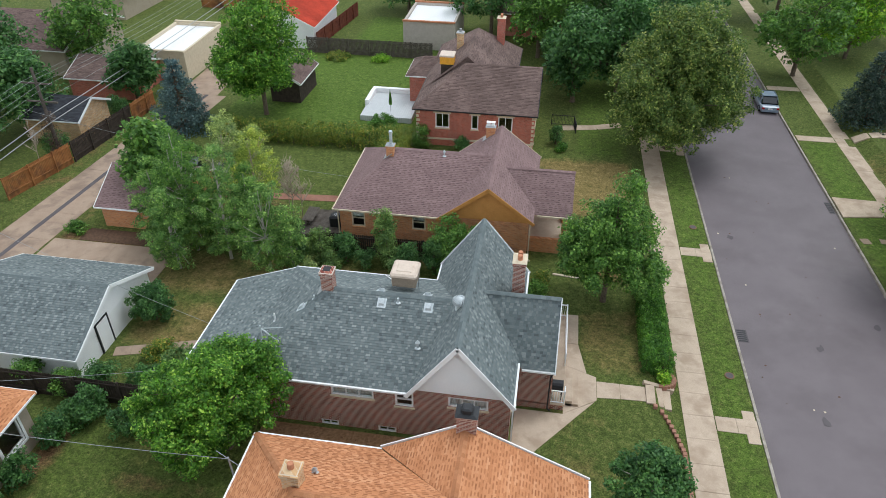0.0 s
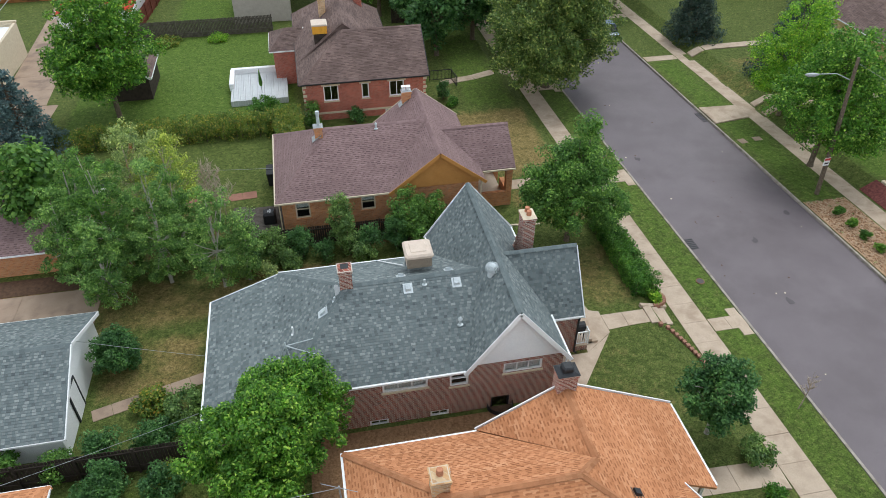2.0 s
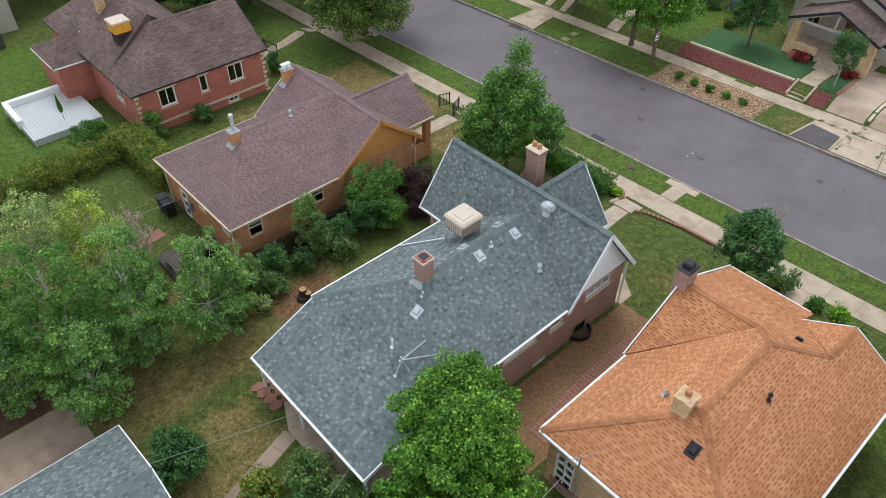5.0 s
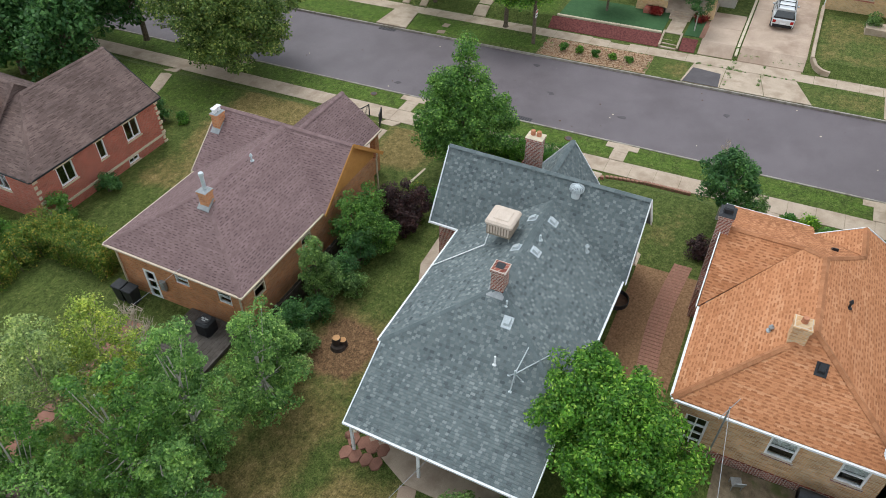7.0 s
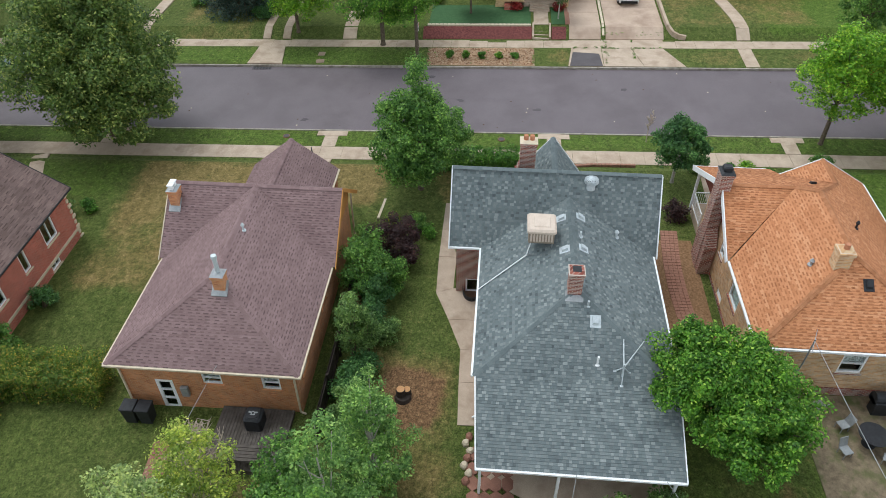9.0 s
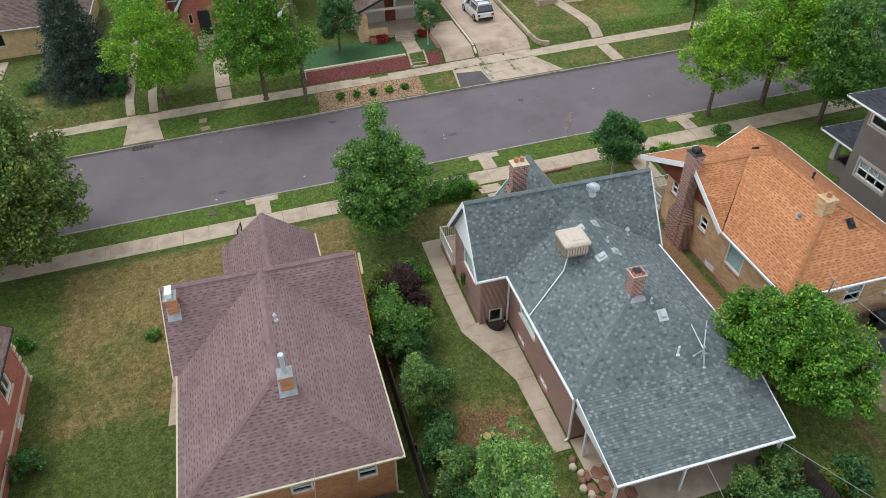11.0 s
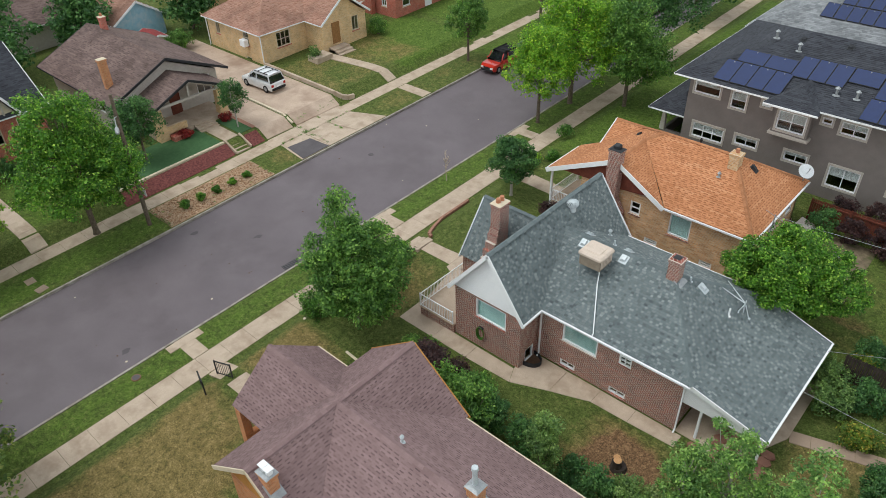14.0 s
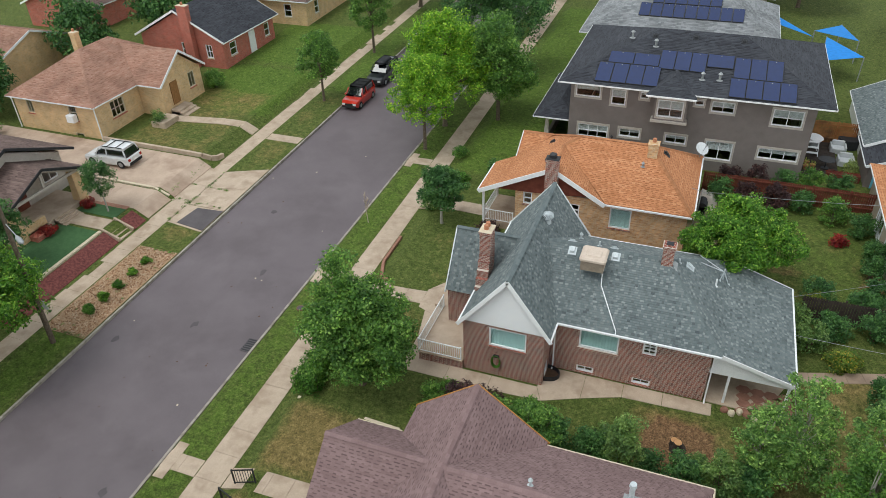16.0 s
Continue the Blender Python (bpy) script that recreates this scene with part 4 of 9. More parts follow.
for i in range(16):
    a, b = -16.9 + (i % 4) * 0.68 + rng.uniform(-.04, .04), 28.9 + (i // 4) * 0.5 + rng.uniform(-.04, .04)
    ring = [(a + rng.uniform(0.33, 0.39) * math.cos(t), b + rng.uniform(0.25, 0.29) * math.sin(t)) for t in [k * math.pi / 3 for k in range(6)]]
    part("flagstone", Geo().hull([(x, y, lot(y) - 0.02) for x, y in ring], [(x, y, lot(y) + 0.085 + rng.uniform(0, 0.02)) for x, y in ring]), FLAG, flag)
for i in range(7):
    a, b = -14.0 - i * 0.36, 30.65 + 0.12 * math.sin(i * 2.1)
    g = Geo()
    ring = [(a + rng.uniform(0.15, 0.22) * math.cos(t), b + rng.uniform(0.13, 0.2) * math.sin(t)) for t in [k * math.pi / 4 for k in range(8)]]
    g.hull([(x, y, lot(y) - 0.05) for x, y in ring], [(x, y, lot(y) + 0.16) for x, y in ring])
    g.hull([(x, y, lot(y) + 0.16) for x, y in ring], [(a + (x - a) * 0.6, b + (y - b) * 0.6, lot(y) + 0.25) for x, y in ring])
    part("boulder", g, CREAM if i % 3 else FLAG, flag)

# front steps down to the pavement
steps = thing("front_steps", "concrete front steps between low brick cheeks", "steps", (7, 27, lot(27)))
for i in range(3):
    part("tread", Geo().box(6.2 + i * 0.42, 26.4, street(27) - 0.1, 6.66 + i * 0.42, 27.7, lot(27) + 0.1 - i * 0.15, 0.01), CONCRETE, steps)
part("cheek", Geo().bar((6.1, 27.85, lot(27) + 0.02), (7.7, 27.85, lot(27) - 0.35), 0.22, 0.3), CONCRETE, steps)
wallring = thing("planter_wall", "low curved red brick retaining wall", "wall", (7.3, 28, street(28) + 0.2))
for i in range(11):
    a = -1.5 + i * 0.25
    x, y = 7.0 + 0.75 * math.cos(a), 28.35 + 0.55 * math.sin(a)
    part("block", Geo().box(x - 0.12, y - 0.1, street(28) + 0.05, x + 0.12, y + 0.1, lot(28) + 0.08, 0.02), PAVER, wallring)
edging = thing("brick_edging", "low brick lawn edging beside the pavement", "edging", (7.4, 24, street(24) + 0.2))
for i in range(22):
    t = i / 21
    x, y = 6.6 + 1.25 * min(t * 2.2, 1) ** 0.6, 26.2 - t * 5.2
    part("brick", Geo().box(x - 0.1, y - 0.11, ground_z(x, y) - 0.05, x + 0.1, y + 0.11, ground_z(x, y) + 0.2, 0.015), PAVER, edging)

# between the grey and orange roofed houses
patch("gravel_bed", [(-12.5, 18.8), (-0.2, 18.8), (-0.2, 22.2), (-12.5, 22.2)], BROWN_GRAVEL, "brown gravel between two houses")
bp = thing("brick_path", "red brick paver path over gravel", "path", (-3, 20, lot(20)), kind="structure")
for i in range(44):
    for j in range(4):
        x, y = 0.4 - i * 0.23, 19.45 + j * 0.24 + 0.25 * math.sin(i * 0.09)
        part("paver", Geo().hull([(x, y, lot(y)), (x + 0.222, y, lot(y)), (x + 0.222, y + 0.232, lot(y)), (x, y + 0.232, lot(y))],
                                 [(x + .01, y + .01, lot(y) + 0.05 + rng.uniform(0, .012)), (x + 0.216, y + .006, lot(y) + 0.05), (x + 0.216, y + 0.226, lot(y) + 0.05), (x + .01, y + 0.226, lot(y) + 0.05)]), PAVER, bp)
# walks of the other west-side houses
slabs("front_walk", "curved concrete front walk of the orange-roofed house", strip_quads((2.9, 16.6), (8.0, 16.4), 1.3, 4), CONCRETE, base=lambda x, y: max(ground_z(x, y), street(y) + 0.2))
slabs("front_walk", "concrete front walk with a gate", strip_quads((2.2, 41.8), (8.05, 41.9), 1.2, 5), CONCRETE)
slabs("front_walk", "winding concrete front walk", strip_quads((1.2, 60.0), (4.2, 60.6), 1.0, 3) + strip_quads((4.2, 60.6), (8.0, 62.2), 1.0, 4), CONCRETE)
slabs("side_walk", "worn concrete path beside the house", strip_quads((-6.5, 47.4), (-0.3, 46.95), 0.85, 6), CONCRETE)
patch("driveway_edging", [(1.1, 36.9), (7.2, 36.4), (7.2, 36.55), (1.1, 37.05)], CREAM, "low timber edging between front yards", 0.08, "edging")
# back alley, parking pad
slabs("alley", "old concrete alley slabs with a patched joint", [q for k in (-35.9, -33.9) for q in strip_quads((k - 0.5, 22), (k + 1.2, 62), 2.0, 12)] + strip_quads((-34.7, 62), (-36.2, 96), 4, 10), CONCRETE_OLD)
slabs("alley_patch", "dark tar patch along the alley joint", strip_quads((-35.4, 22), (-33.7, 62), 0.35, 14), ASPHALT_PATCH, 0.045)
slabs("parking_pad", "cracked brown concrete parking pad", [[(-32.7, 31.8), (-28, 31.8), (-28, 35.6), (-32.7, 35.6)], [(-28, 31.8), (-23.6, 31.8), (-23.6, 35.6), (-28, 35.6)]], CONCRETE_OLD)
patch("mulch_bed", [(-31, 35.7), (-23, 35.7), (-23, 37.2), (-31, 37.2)], MULCH, "bark mulch strip beside the garage")
slabs("patio_strip", "red and grey paving strip beside the lawn", strip_quads((-23.6, 43.4), (-15.0, 44.1), 0.9, 9), FLAG)

# east side
e_lot = lambda x, y: street(y) + 0.85
slabs("driveway", "wide cracked concrete driveway", [[(21.99, 15.2), (25.3, 16.6), (25.3, 19.2), (21.99, 18.5)], [(21.99, 18.5), (25.3, 19.2), (25.3, 21.7), (21.99, 21.7)], [(21.99, 21.7), (25.3, 21.7), (25.3, 24.2), (21.99, 24.6)],
                                                      [(25.3, 16.4), (27.4, 16.4), (27.4, 19), (25.3, 19)], [(25.3, 19), (27.4, 19), (27.4, 21.6), (25.3, 21.6)], [(25.3, 21.6), (27.4, 21.6), (27.4, 24.4), (25.3, 24.4)]], CONCRETE, 0.045, 0.03, base=lambda x, y: street(y) + 0.16)
slabs("driveway", "brown concrete driveway between two houses", [[(a, 16.3), (b, 16.3), (b, 21.2), (a, 21.2)] for a, b in ((26.9, 28.0), (28.0, 32), (32, 36), (36, 40.5), (40.5, 45), (45, 50))], DRIVE, 0.05)
slabs("driveway", "brown concrete driveway beside the bungalow", [[(a, 21.6), (b, 21.6), (b, 24.3), (a, 24.3)] for a, b in ((26.9, 28.0), (28.0, 31), (31, 34))], DRIVE, 0.05)
patch("asphalt_patch", [(22.02, 21.8), (24.2, 21.95), (24.5, 24.1), (22.02, 24.45)], ASPHALT_PATCH, "dark asphalt patch at the driveway mouth", 0.06, "patch", lambda x, y: street(y) + 0.165)
patch("gravel_bed", [(22.02, 27.3), (25.2, 27.3), (25.2, 36.3), (22.02, 36.3)], GRAVEL, "tan gravel bed beside the road", 0.03, base=lambda x, y: street(y) + 0.17)
patch("mulch_bed", [(26.9, 27.5), (28.0, 27.5), (28.0, 37.0), (26.9, 37.0)], REDMULCH, "red mulch bed above the pavement", 0.04)
patch("turf", [(28.3, 27.6), (32.6, 27.6), (32.6, 36.6), (28.3, 36.6)], TURF, "flat artificial turf front yard", 0.05, base=e_lot)
patch("turf", [(28.5, 24.6), (32.0, 24.6), (32.0, 25.8), (28.5, 25.8)], TURF, "narrow strip of artificial turf", 0.05, base=e_lot)
slabs("front_walk", "concrete walk between turf strips", strip_quads((28.4, 26.7), (33.4, 26.7), 1.3, 4), CONCRETE, 0.06, base=e_lot)
tw = thing("garden_wall", "low retaining wall capped with tan blocks", "wall", (28.2, 32, street(32)))
for i in range(26):
    y = 27.6 + i * 0.35
    part("block", Geo().box(28.1, y, street(y) + 0.2, 28.36, y + 0.33, street(y) + 1.0, 0.02), CREAM, tw)
es = thing("front_steps", "concrete steps up to the bungalow walk", "steps", (27.5, 26.7, street(26)))
for i in range(4):
    part("tread", Geo().box(26.9 + i * 0.36, 26.05, street(26) + 0.1, 28.45, 27.4, street(26.7) + 0.3 + i * 0.17, 0.01), CONCRETE, es)
for y in (25.95, 27.4):
    part("cheek", Geo().bar((26.9, y, street(26) + 0.32), (28.45, y, street(26) + 0.92), 0.15, 0.3), CONCRETE, es)
slabs("front_walk", "curved concrete front walk with steps", strip_quads((26.8, 9.7), (30.0, 9.8), 1.1, 3) + strip_quads((30.0, 9.8), (35.2, 10.6), 1.1, 4), CONCRETE, 0.06, base=lambda x, y: max(ground_z(x, y), street(y) + 0.2))
rw = thing("retaining_wall", "curved concrete retaining wall beside the driveway", "wall", (30, 16, street(16)))
line = [(26.95, 14.5), (27.05, 15.1), (27.35, 15.6), (27.9, 15.95)] + [(29.0 + i * 1.3, 16.0) for i in range(8)]
for (a, b), (c, d) in zip(line, line[1:]):
    za, zb_ = ground_z(a, b - 0.3), ground_z(c, d - 0.3)
    part("wall_section", Geo().bar((a, b, za + 0.05), (c, d, zb_ + 0.05), 0.24, 0.6), CONCRETE, rw)
ed = thing("driveway_edging", "low tan kerb strip between two driveways", "edging", (31, 21.4, ground_z(31, 21.4)))
for i in range(9):
    a, c = 27.2 + i * 1.25, 28.42 + i * 1.25
    part("kerb_stone", Geo().bar((a, 21.4, ground_z(a, 21.4) + 0.03), (c, 21.4, ground_z(c, 21.4) + 0.03), 0.2, 0.22), CREAM, ed)
patch("mulch_bed", [(26.9, 24.55), (28.0, 24.55), (28.0, 25.8), (26.9, 25.8)], REDMULCH, "red mulch bed beside the steps", 0.04)
patch("brick_terrace", [(28.5, 24.2), (31.9, 24.2), (31.9, 24.6), (28.5, 24.6)], PAVER, "red brick border beside the turf", 0.06, base=e_lot)
slabs("driveway", "concrete apron with two wheel tracks", [[(21.99, 48.4), (25.3, 48.9), (25.3, 51.2), (21.99, 51.4)]] + strip_quads((26.8, 49.2), (44, 49.2), 0.7, 16) + strip_quads((26.8, 51.0), (44, 51.0), 0.7, 16), CONCRETE, 0.1, base=lambda x, y: max(ground_z(x, y), street(y) + 0.16))
slabs("front_walk", "concrete front walk of the brick house", strip_quads((26.8, 43.5), (38.5, 43.5), 1.2, 14), CONCRETE, 0.1, base=lambda x, y: max(ground_z(x, y), street(y) + 0.2))
slabs("front_walk", "pale concrete walk across a front lawn", strip_quads((26.8, 62.6), (40, 62.6), 1.1, 14), CONCRETE, 0.1, base=lambda x, y: max(ground_z(x, y), street(y) + 0.2))


# ---- the grey-roofed brick house ----
S = thing("house", "dark brick bungalow with grey shingle roof and white gables", "house", (-6.5, 26.5, lot(26.5)))
b0, e0 = lot(30) - 0.5, 4.22
sw = [(-8.98, -6.92, 3.2, 3.75), (-5.9, -5.03, 2.95, 3.86), (-3.4, -1.55, 3.32, 3.95), (-9.66, -8.78, 0.98, 1.38), (-6.81, -5.92, 1.0, 1.4), (-3.9, -3.0, 0.75, 1.75)]
wall(S, "y", 22.45, -1, -12.9, -0.55, b0, e0, BRICK_DARK, sw)
for i, (a, b, c, d) in enumerate(sw):
    window(S, "y", 22.45, -1, a, b, c, d, ((3, 1), (1, 2), (3, 1), (2, 1), (2, 1), (1, 1))[i], DARK if i == 5 else None, CREAM if i < 3 else None, CURTAIN if i in (0, 2) else None)
nw = [(-8.43, -6.4, 2.65, 3.9), (-10.3, -9.62, 3.07, 3.9), (-7.31, -6.4, 0.95, 1.36), (-10.25, -9.32, 0.95, 1.34)]
wall(S, "y", 30.3, 1, -12.9, -4.66, b0, e0, BRICK_DARK, nw)
for i, (a, b, c, d) in enumerate(nw):
    window(S, "y", 30.3, 1, a, b, c, d, ((1, 1), (2, 3), (2, 1), (2, 1))[i], None, BRICK_DARK, BLIND if i == 0 else None)
wall(S, "y", 31.85, 1, -4.9, -0.55, b0, e0, BRICK_DARK, [(-3.97, -1.97, 2.79, 4.03)])
window(S, "y", 31.85, 1, -3.97, -1.97, 2.79, 4.03, (1, 1), None, BRICK_DARK, BLIND)
wall(S, "x", -4.9, -1, 30.06, 31.59, b0, e0, BRICK_DARK, [(30.6, 31.35, 0.75, 1.7)])
window(S, "x", -4.9, -1, 30.6, 31.35, 0.75, 1.7, (1, 1), WHITE)
wall(S, "x", -12.9, -1, 22.7, 30.05, b0, 4.1, BRICK_DARK, [(26.0, 26.95, lot(26), lot(26) + 2.05), (28.2, 29.4, 2.2, 3.3)])
window(S, "x", -12.9, -1, 28.2, 29.4, 2.2, 3.3, (1, 2), None, CREAM)
part("door", Geo().box(-12.85, 26.0, lot(26), -12.8, 26.95, lot(26) + 2.05), WHITE, S, "white rear door")
wall(S, "x", -0.55, 1, 22.7, 31.6, b0, e0, BRICK_DARK, [(23.4, 24.6, 2.5, 3.8), (29.9, 31.1, 2.5, 3.8), (26.6, 27.6, 1.45, 3.5)])
window(S, "x", -0.55, 1, 23.4, 24.6, 2.5, 3.8, (1, 2), None, CREAM)
window(S, "x", -0.55, 1, 29.9, 31.1, 2.5, 3.8, (1, 2), None, CREAM)
part("door", Geo().box(-0.75, 26.6, 1.45, -0.7, 27.6, 3.5), WOOD_DARK, S, "dark wooden front door")
part("floor", Geo().box(-12.6, 22.75, 1.9, -0.85, 30.0, 2.0), INSIDE, S)
for y in (25.2, 29.05):
    s = -1 if y < 27 else 1
    wall(S, "y", y, s, -0.54, 1.1, b0, 3.85, BRICK_DARK, t=0.22)
for y0, y1 in ((25.2, 25.7), (28.55, 29.05)):
    part("pier", Geo().box(1.1, y0, b0, 1.32, y1, 3.85), BRICK_DARK, S)
gable(S, "x", 1.2, 1, [(25.1, 3.85), (29.1, 3.85), (27.1, 6.45)], WHITE)
gable(S, "y", 22.4, -1, [(-4.95, 4.22), (-0.55, 4.22), (-2.92, 7.3)], WHITE)
gable(S, "y", 31.9, 1, [(-5.0, 4.22), (-0.55, 4.22), (-2.95, 7.3)], WHITE)
zr, ze, ax = 6.42, 4.2, -2.95
roof_plane(S, [(-5.22, 22.02, ze), (ax, 22.02, 7.46), (ax, 32.18, 7.46), (-5.22, 32.18, ze)], SLATE)
roof_plane(S, [(-0.42, 22.02, ze), (-0.42, 32.18, ze), (ax, 32.18, 7.46), (ax, 22.02, 7.46)], SLATE)
roof_plane(S, [(-13.3, 30.58, ze), (-5.22, 30.58, ze), (-3.66, 26.4, zr), (-10.0, 26.4, zr)], SLATE)
roof_plane(S, [(-13.3, 22.18, ze), (-5.22, 22.18, ze), (-3.66, 26.4, zr), (-10.0, 26.4, zr)], SLATE)
roof_plane(S, [(-13.3, 22.18, ze), (-13.3, 30.58, ze), (-10.0, 26.4, zr)], SLATE)
roof_plane(S, [(-16.85, 22.25, 3.05), (-16.85, 30.25, 3.05), (-13.28, 30.45, ze + 0.005), (-13.28, 22.2, ze + 0.005)], SLATE)
roof_plane(S, [(-0.25, 24.95, 3.8), (1.36, 24.95, 3.8), (1.36, 27.05, 6.65), (-2.3, 27.05, 6.65)], SLATE)
roof_plane(S, [(-0.25, 29.25, 3.75), (1.36, 29.25, 3.75), (1.36, 27.05, 6.65), (-2.3, 27.05, 6.65)], SLATE)
ridge_caps(S, [((ax, 22.02, 7.46), (ax, 32.18, 7.46)), ((-10, 26.4, zr), (-3.66, 26.4, zr)), ((-13.3, 30.58, ze), (-10, 26.4, zr)), ((-13.3, 22.18, ze), (-10, 26.4, zr)), ((-2.3, 27.05, 6.65), (1.36, 27.05, 6.65))], SLATE)
for y in (21.99, 32.21):
    rake(S, (-5.3, y, ze - 0.02), (ax, y, 7.46))
    rake(S, (-0.34, y, ze - 0.02), (ax, y, 7.46))
rake(S, (1.39, 24.9, 3.75), (1.39, 27.05, 6.65)), rake(S, (1.39, 29.3, 3.7), (1.39, 27.05, 6.65))
gutter(S, (-13.3, 30.63, ze), (-5.25, 30.63, ze)), gutter(S, (-12.8, 22.13, ze), (-5.2, 22.13, ze))
gutter(S, (-0.36, 22.02, ze), (-0.36, 24.9, ze)), gutter(S, (-0.36, 29.3, ze), (-0.36, 32.18, ze)), gutter(S, (-16.9, 22.2, 3.05), (-16.9, 30.3, 3.05)), gutter(S, (-5.27, 30.7, ze), (-5.27, 32.18, ze))
gutter(S, (-0.2, 24.92, 3.78), (1.36, 24.92, 3.78))
rake(S, (-16.88, 30.28, 3.03), (-13.3, 30.5, ze)), rake(S, (-16.88, 22.2, 3.03), (-13.3, 22.15, ze))
gable(S, "y", 30.22, 1, [(-16.7, 2.92), (-13.0, 2.92), (-13.0, 4.1), (-16.7, 2.98)], WHITE, 0.0)
gable(S, "y", 22.3, -1, [(-16.7, 2.92), (-13.0, 2.92), (-13.0, 4.1), (-16.7, 2.98)], WHITE, 0.0)
part("beam", Geo().box(-16.75, 22.3, 2.72, -16.6, 30.2, 2.92), WHITE, S)
part("beam", Geo().box(-16.6, 30.05, 2.72, -12.9, 30.2, 2.92), WHITE, S)
for x, y in ((-16.65, 30.1), (-13.9, 30.1), (-16.65, 27.0), (-16.65, 22.5)):
    part("post", Geo().box(x - 0.06, y - 0.06, lot(y), x + 0.06, y + 0.06, 2.72, 0.01), WHITE, S)
downpipe(S, -5.15, 30.42, lot(30), 4.1, 0, 0.1), downpipe(S, -0.42, 22.36, lot(22), 4.1, 0.1, 0), downpipe(S, 1.2, 25.05, lot(25), 3.7, 0.1, 0, DARK), downpipe(S, -13.0, 30.4, lot(30), 4.1, 0, 0.1)
chimney(S, -10.0, 26.5, 5.7, 7.4, 0.58, 0.58, BRICK_DARK, BRICK_DARK, 0)
# solid dark block stands in for the shade inside the open flue
part("flue", Geo().box(-10.18, 26.32, 7.4, -9.82, 26.68, 7.485), DARK, S)
flashing(S, -10.35, 26.5, 6.18, 0.2, 0.38, 0.6)
big = chimney(S, -0.78, 28.45, lot(28) - 0.3, 7.75, 0.6, 0.8, BRICK_DARK, CREAM, 2)
part("shoulder", Geo().hull([(-1.08, 28.8, 3.5), (-0.48, 28.8, 3.5), (-0.48, 29.7, 3.5), (-1.08, 29.7, 3.5)], [(-1.08, 28.8, 6.3), (-0.48, 28.8, 6.3), (-0.48, 28.9, 6.3), (-1.08, 28.9, 6.3)]), BRICK_DARK, big)
for k in range(4):
    part("shoulder_step", Geo().box(-1.1, 28.86 + k * 0.2, 4.6 - k * 0.05, -0.46, 29.08 + k * 0.2, 5.95 - k * 0.42), BRICK_DARK, big)
nsl = (zr - ze) / (30.58 - 26.4)
for x, y in ((-5.1, 26.85), (-4.9, 25.9), (-7.2, 25.9), (-7.4, 26.78)):
    roof_vent(S, x, y, zr - abs(y - 26.4) * nsl, 0, nsl if y < 26.4 else -nsl)
roof_vent(S, -11.2, 25.6, zr - 1.2 * 0.667, 0.667, 0)
vent_pipe(S, -6.4, 26.0, zr - 0.4 * nsl, 0.3), vent_pipe(S, -5.1, 24.1, zr - 2.3 * nsl, 0.3, 0.06, None, True), vent_pipe(S, -10.6, 25.9, 5.95, 0.28), vent_pipe(S, -12.65, 25.5, 4.6, 0.5, 0.045, WHITE)
vx, vy, vz = -3.32, 25.4, 6.75
wv = part("whirly_vent", Geo().tube([(vx, vy, vz), (vx, vy, vz + 0.3), (vx, vy, vz + 0.32)], [0.24, 0.2, 0.19], 16), PALEMETAL, S, "round turbine roof vent")
for k in range(20):
    a = k * math.pi / 10
    part("fin", Geo().tube([(vx + r_ * math.cos(a + tw_), vy + r_ * math.sin(a + tw_), vz + 0.3 + z_) for r_, z_, tw_ in ((0.22, 0.0, 0), (0.34, 0.12, .2), (0.32, 0.26, .4), (0.14, 0.36, .6))], [0.026] * 4, 5), PALEMETAL, wv)
part("crown", Geo().tube([(vx, vy, vz + 0.62), (vx, vy, vz + 0.68)], [0.17, 0.05], 14), PALEMETAL, wv)
# rooftop cooler on the north slope
ac = thing("rooftop_cooler", "beige evaporative cooler on legs on the roof", "air conditioner", (-6.4, 27.85, 6.0))
g = Geo().box(-7.0, 27.25, 6.2, -5.8, 28.42, 6.78, 0.03)
part("cabinet", g, LOUVRE, ac)
g = Geo().box(-7.08, 27.17, 6.8, -5.72, 28.5, 7.0, 0.09)
g.box(-6.8, 27.45, 6.98, -6.0, 28.2, 7.04, 0.03)
part("cover", g, BEIGE, ac)
for k in range(8):
    part("slat", Geo().box(-7.02, 27.32 + k * 0.135, 6.3, -6.995, 27.4 + k * 0.135, 6.72), BEIGE, ac)
for x in (-6.95, -5.85):
    for y in (27.32, 28.36):
        part("leg", Geo().bar((x, y, 5.3), (x, y, 6.3), 0.04, 0.04, (1, 0, 0)), METAL, ac)
part("water_line", Geo().tube([(-6.95, 28.3, 6.2), (-7.0, 28.45, 5.45), (-8.2, 30.5, 4.32), (-8.2, 30.6, 4.2)], [0.03] * 4, 6), WHITE, ac)
# aerial
hub = (-13.0, 24.5, 4.95)
ant = thing("roof_aerial", "metal television aerial on a tripod mast", "aerial", (-13.0, 24.5, 4.35))
part("mast", Geo().tube([(-13.0, 24.5, 4.32), (-13.0, 24.5, 5.15)], [0.04, 0.035], 8), PALEMETAL, ant)
for a in range(3):
    x, y = -13.0 + 0.34 * math.cos(a * 2.1 + 1), 24.5 + 0.34 * math.sin(a * 2.1 + 1)
    part("leg", Geo().tube([(x, y, 4.2 + 0.55 * (x + 13.3)), hub], [0.03, 0.026], 6), PALEMETAL, ant)
    part("foot", Geo().box(x - 0.07, y - 0.07, 4.17 + 0.55 * (x + 13.3), x + 0.07, y + 0.07, 4.24 + 0.6 * (x + 13.3), 0.01), PALEMETAL, ant)
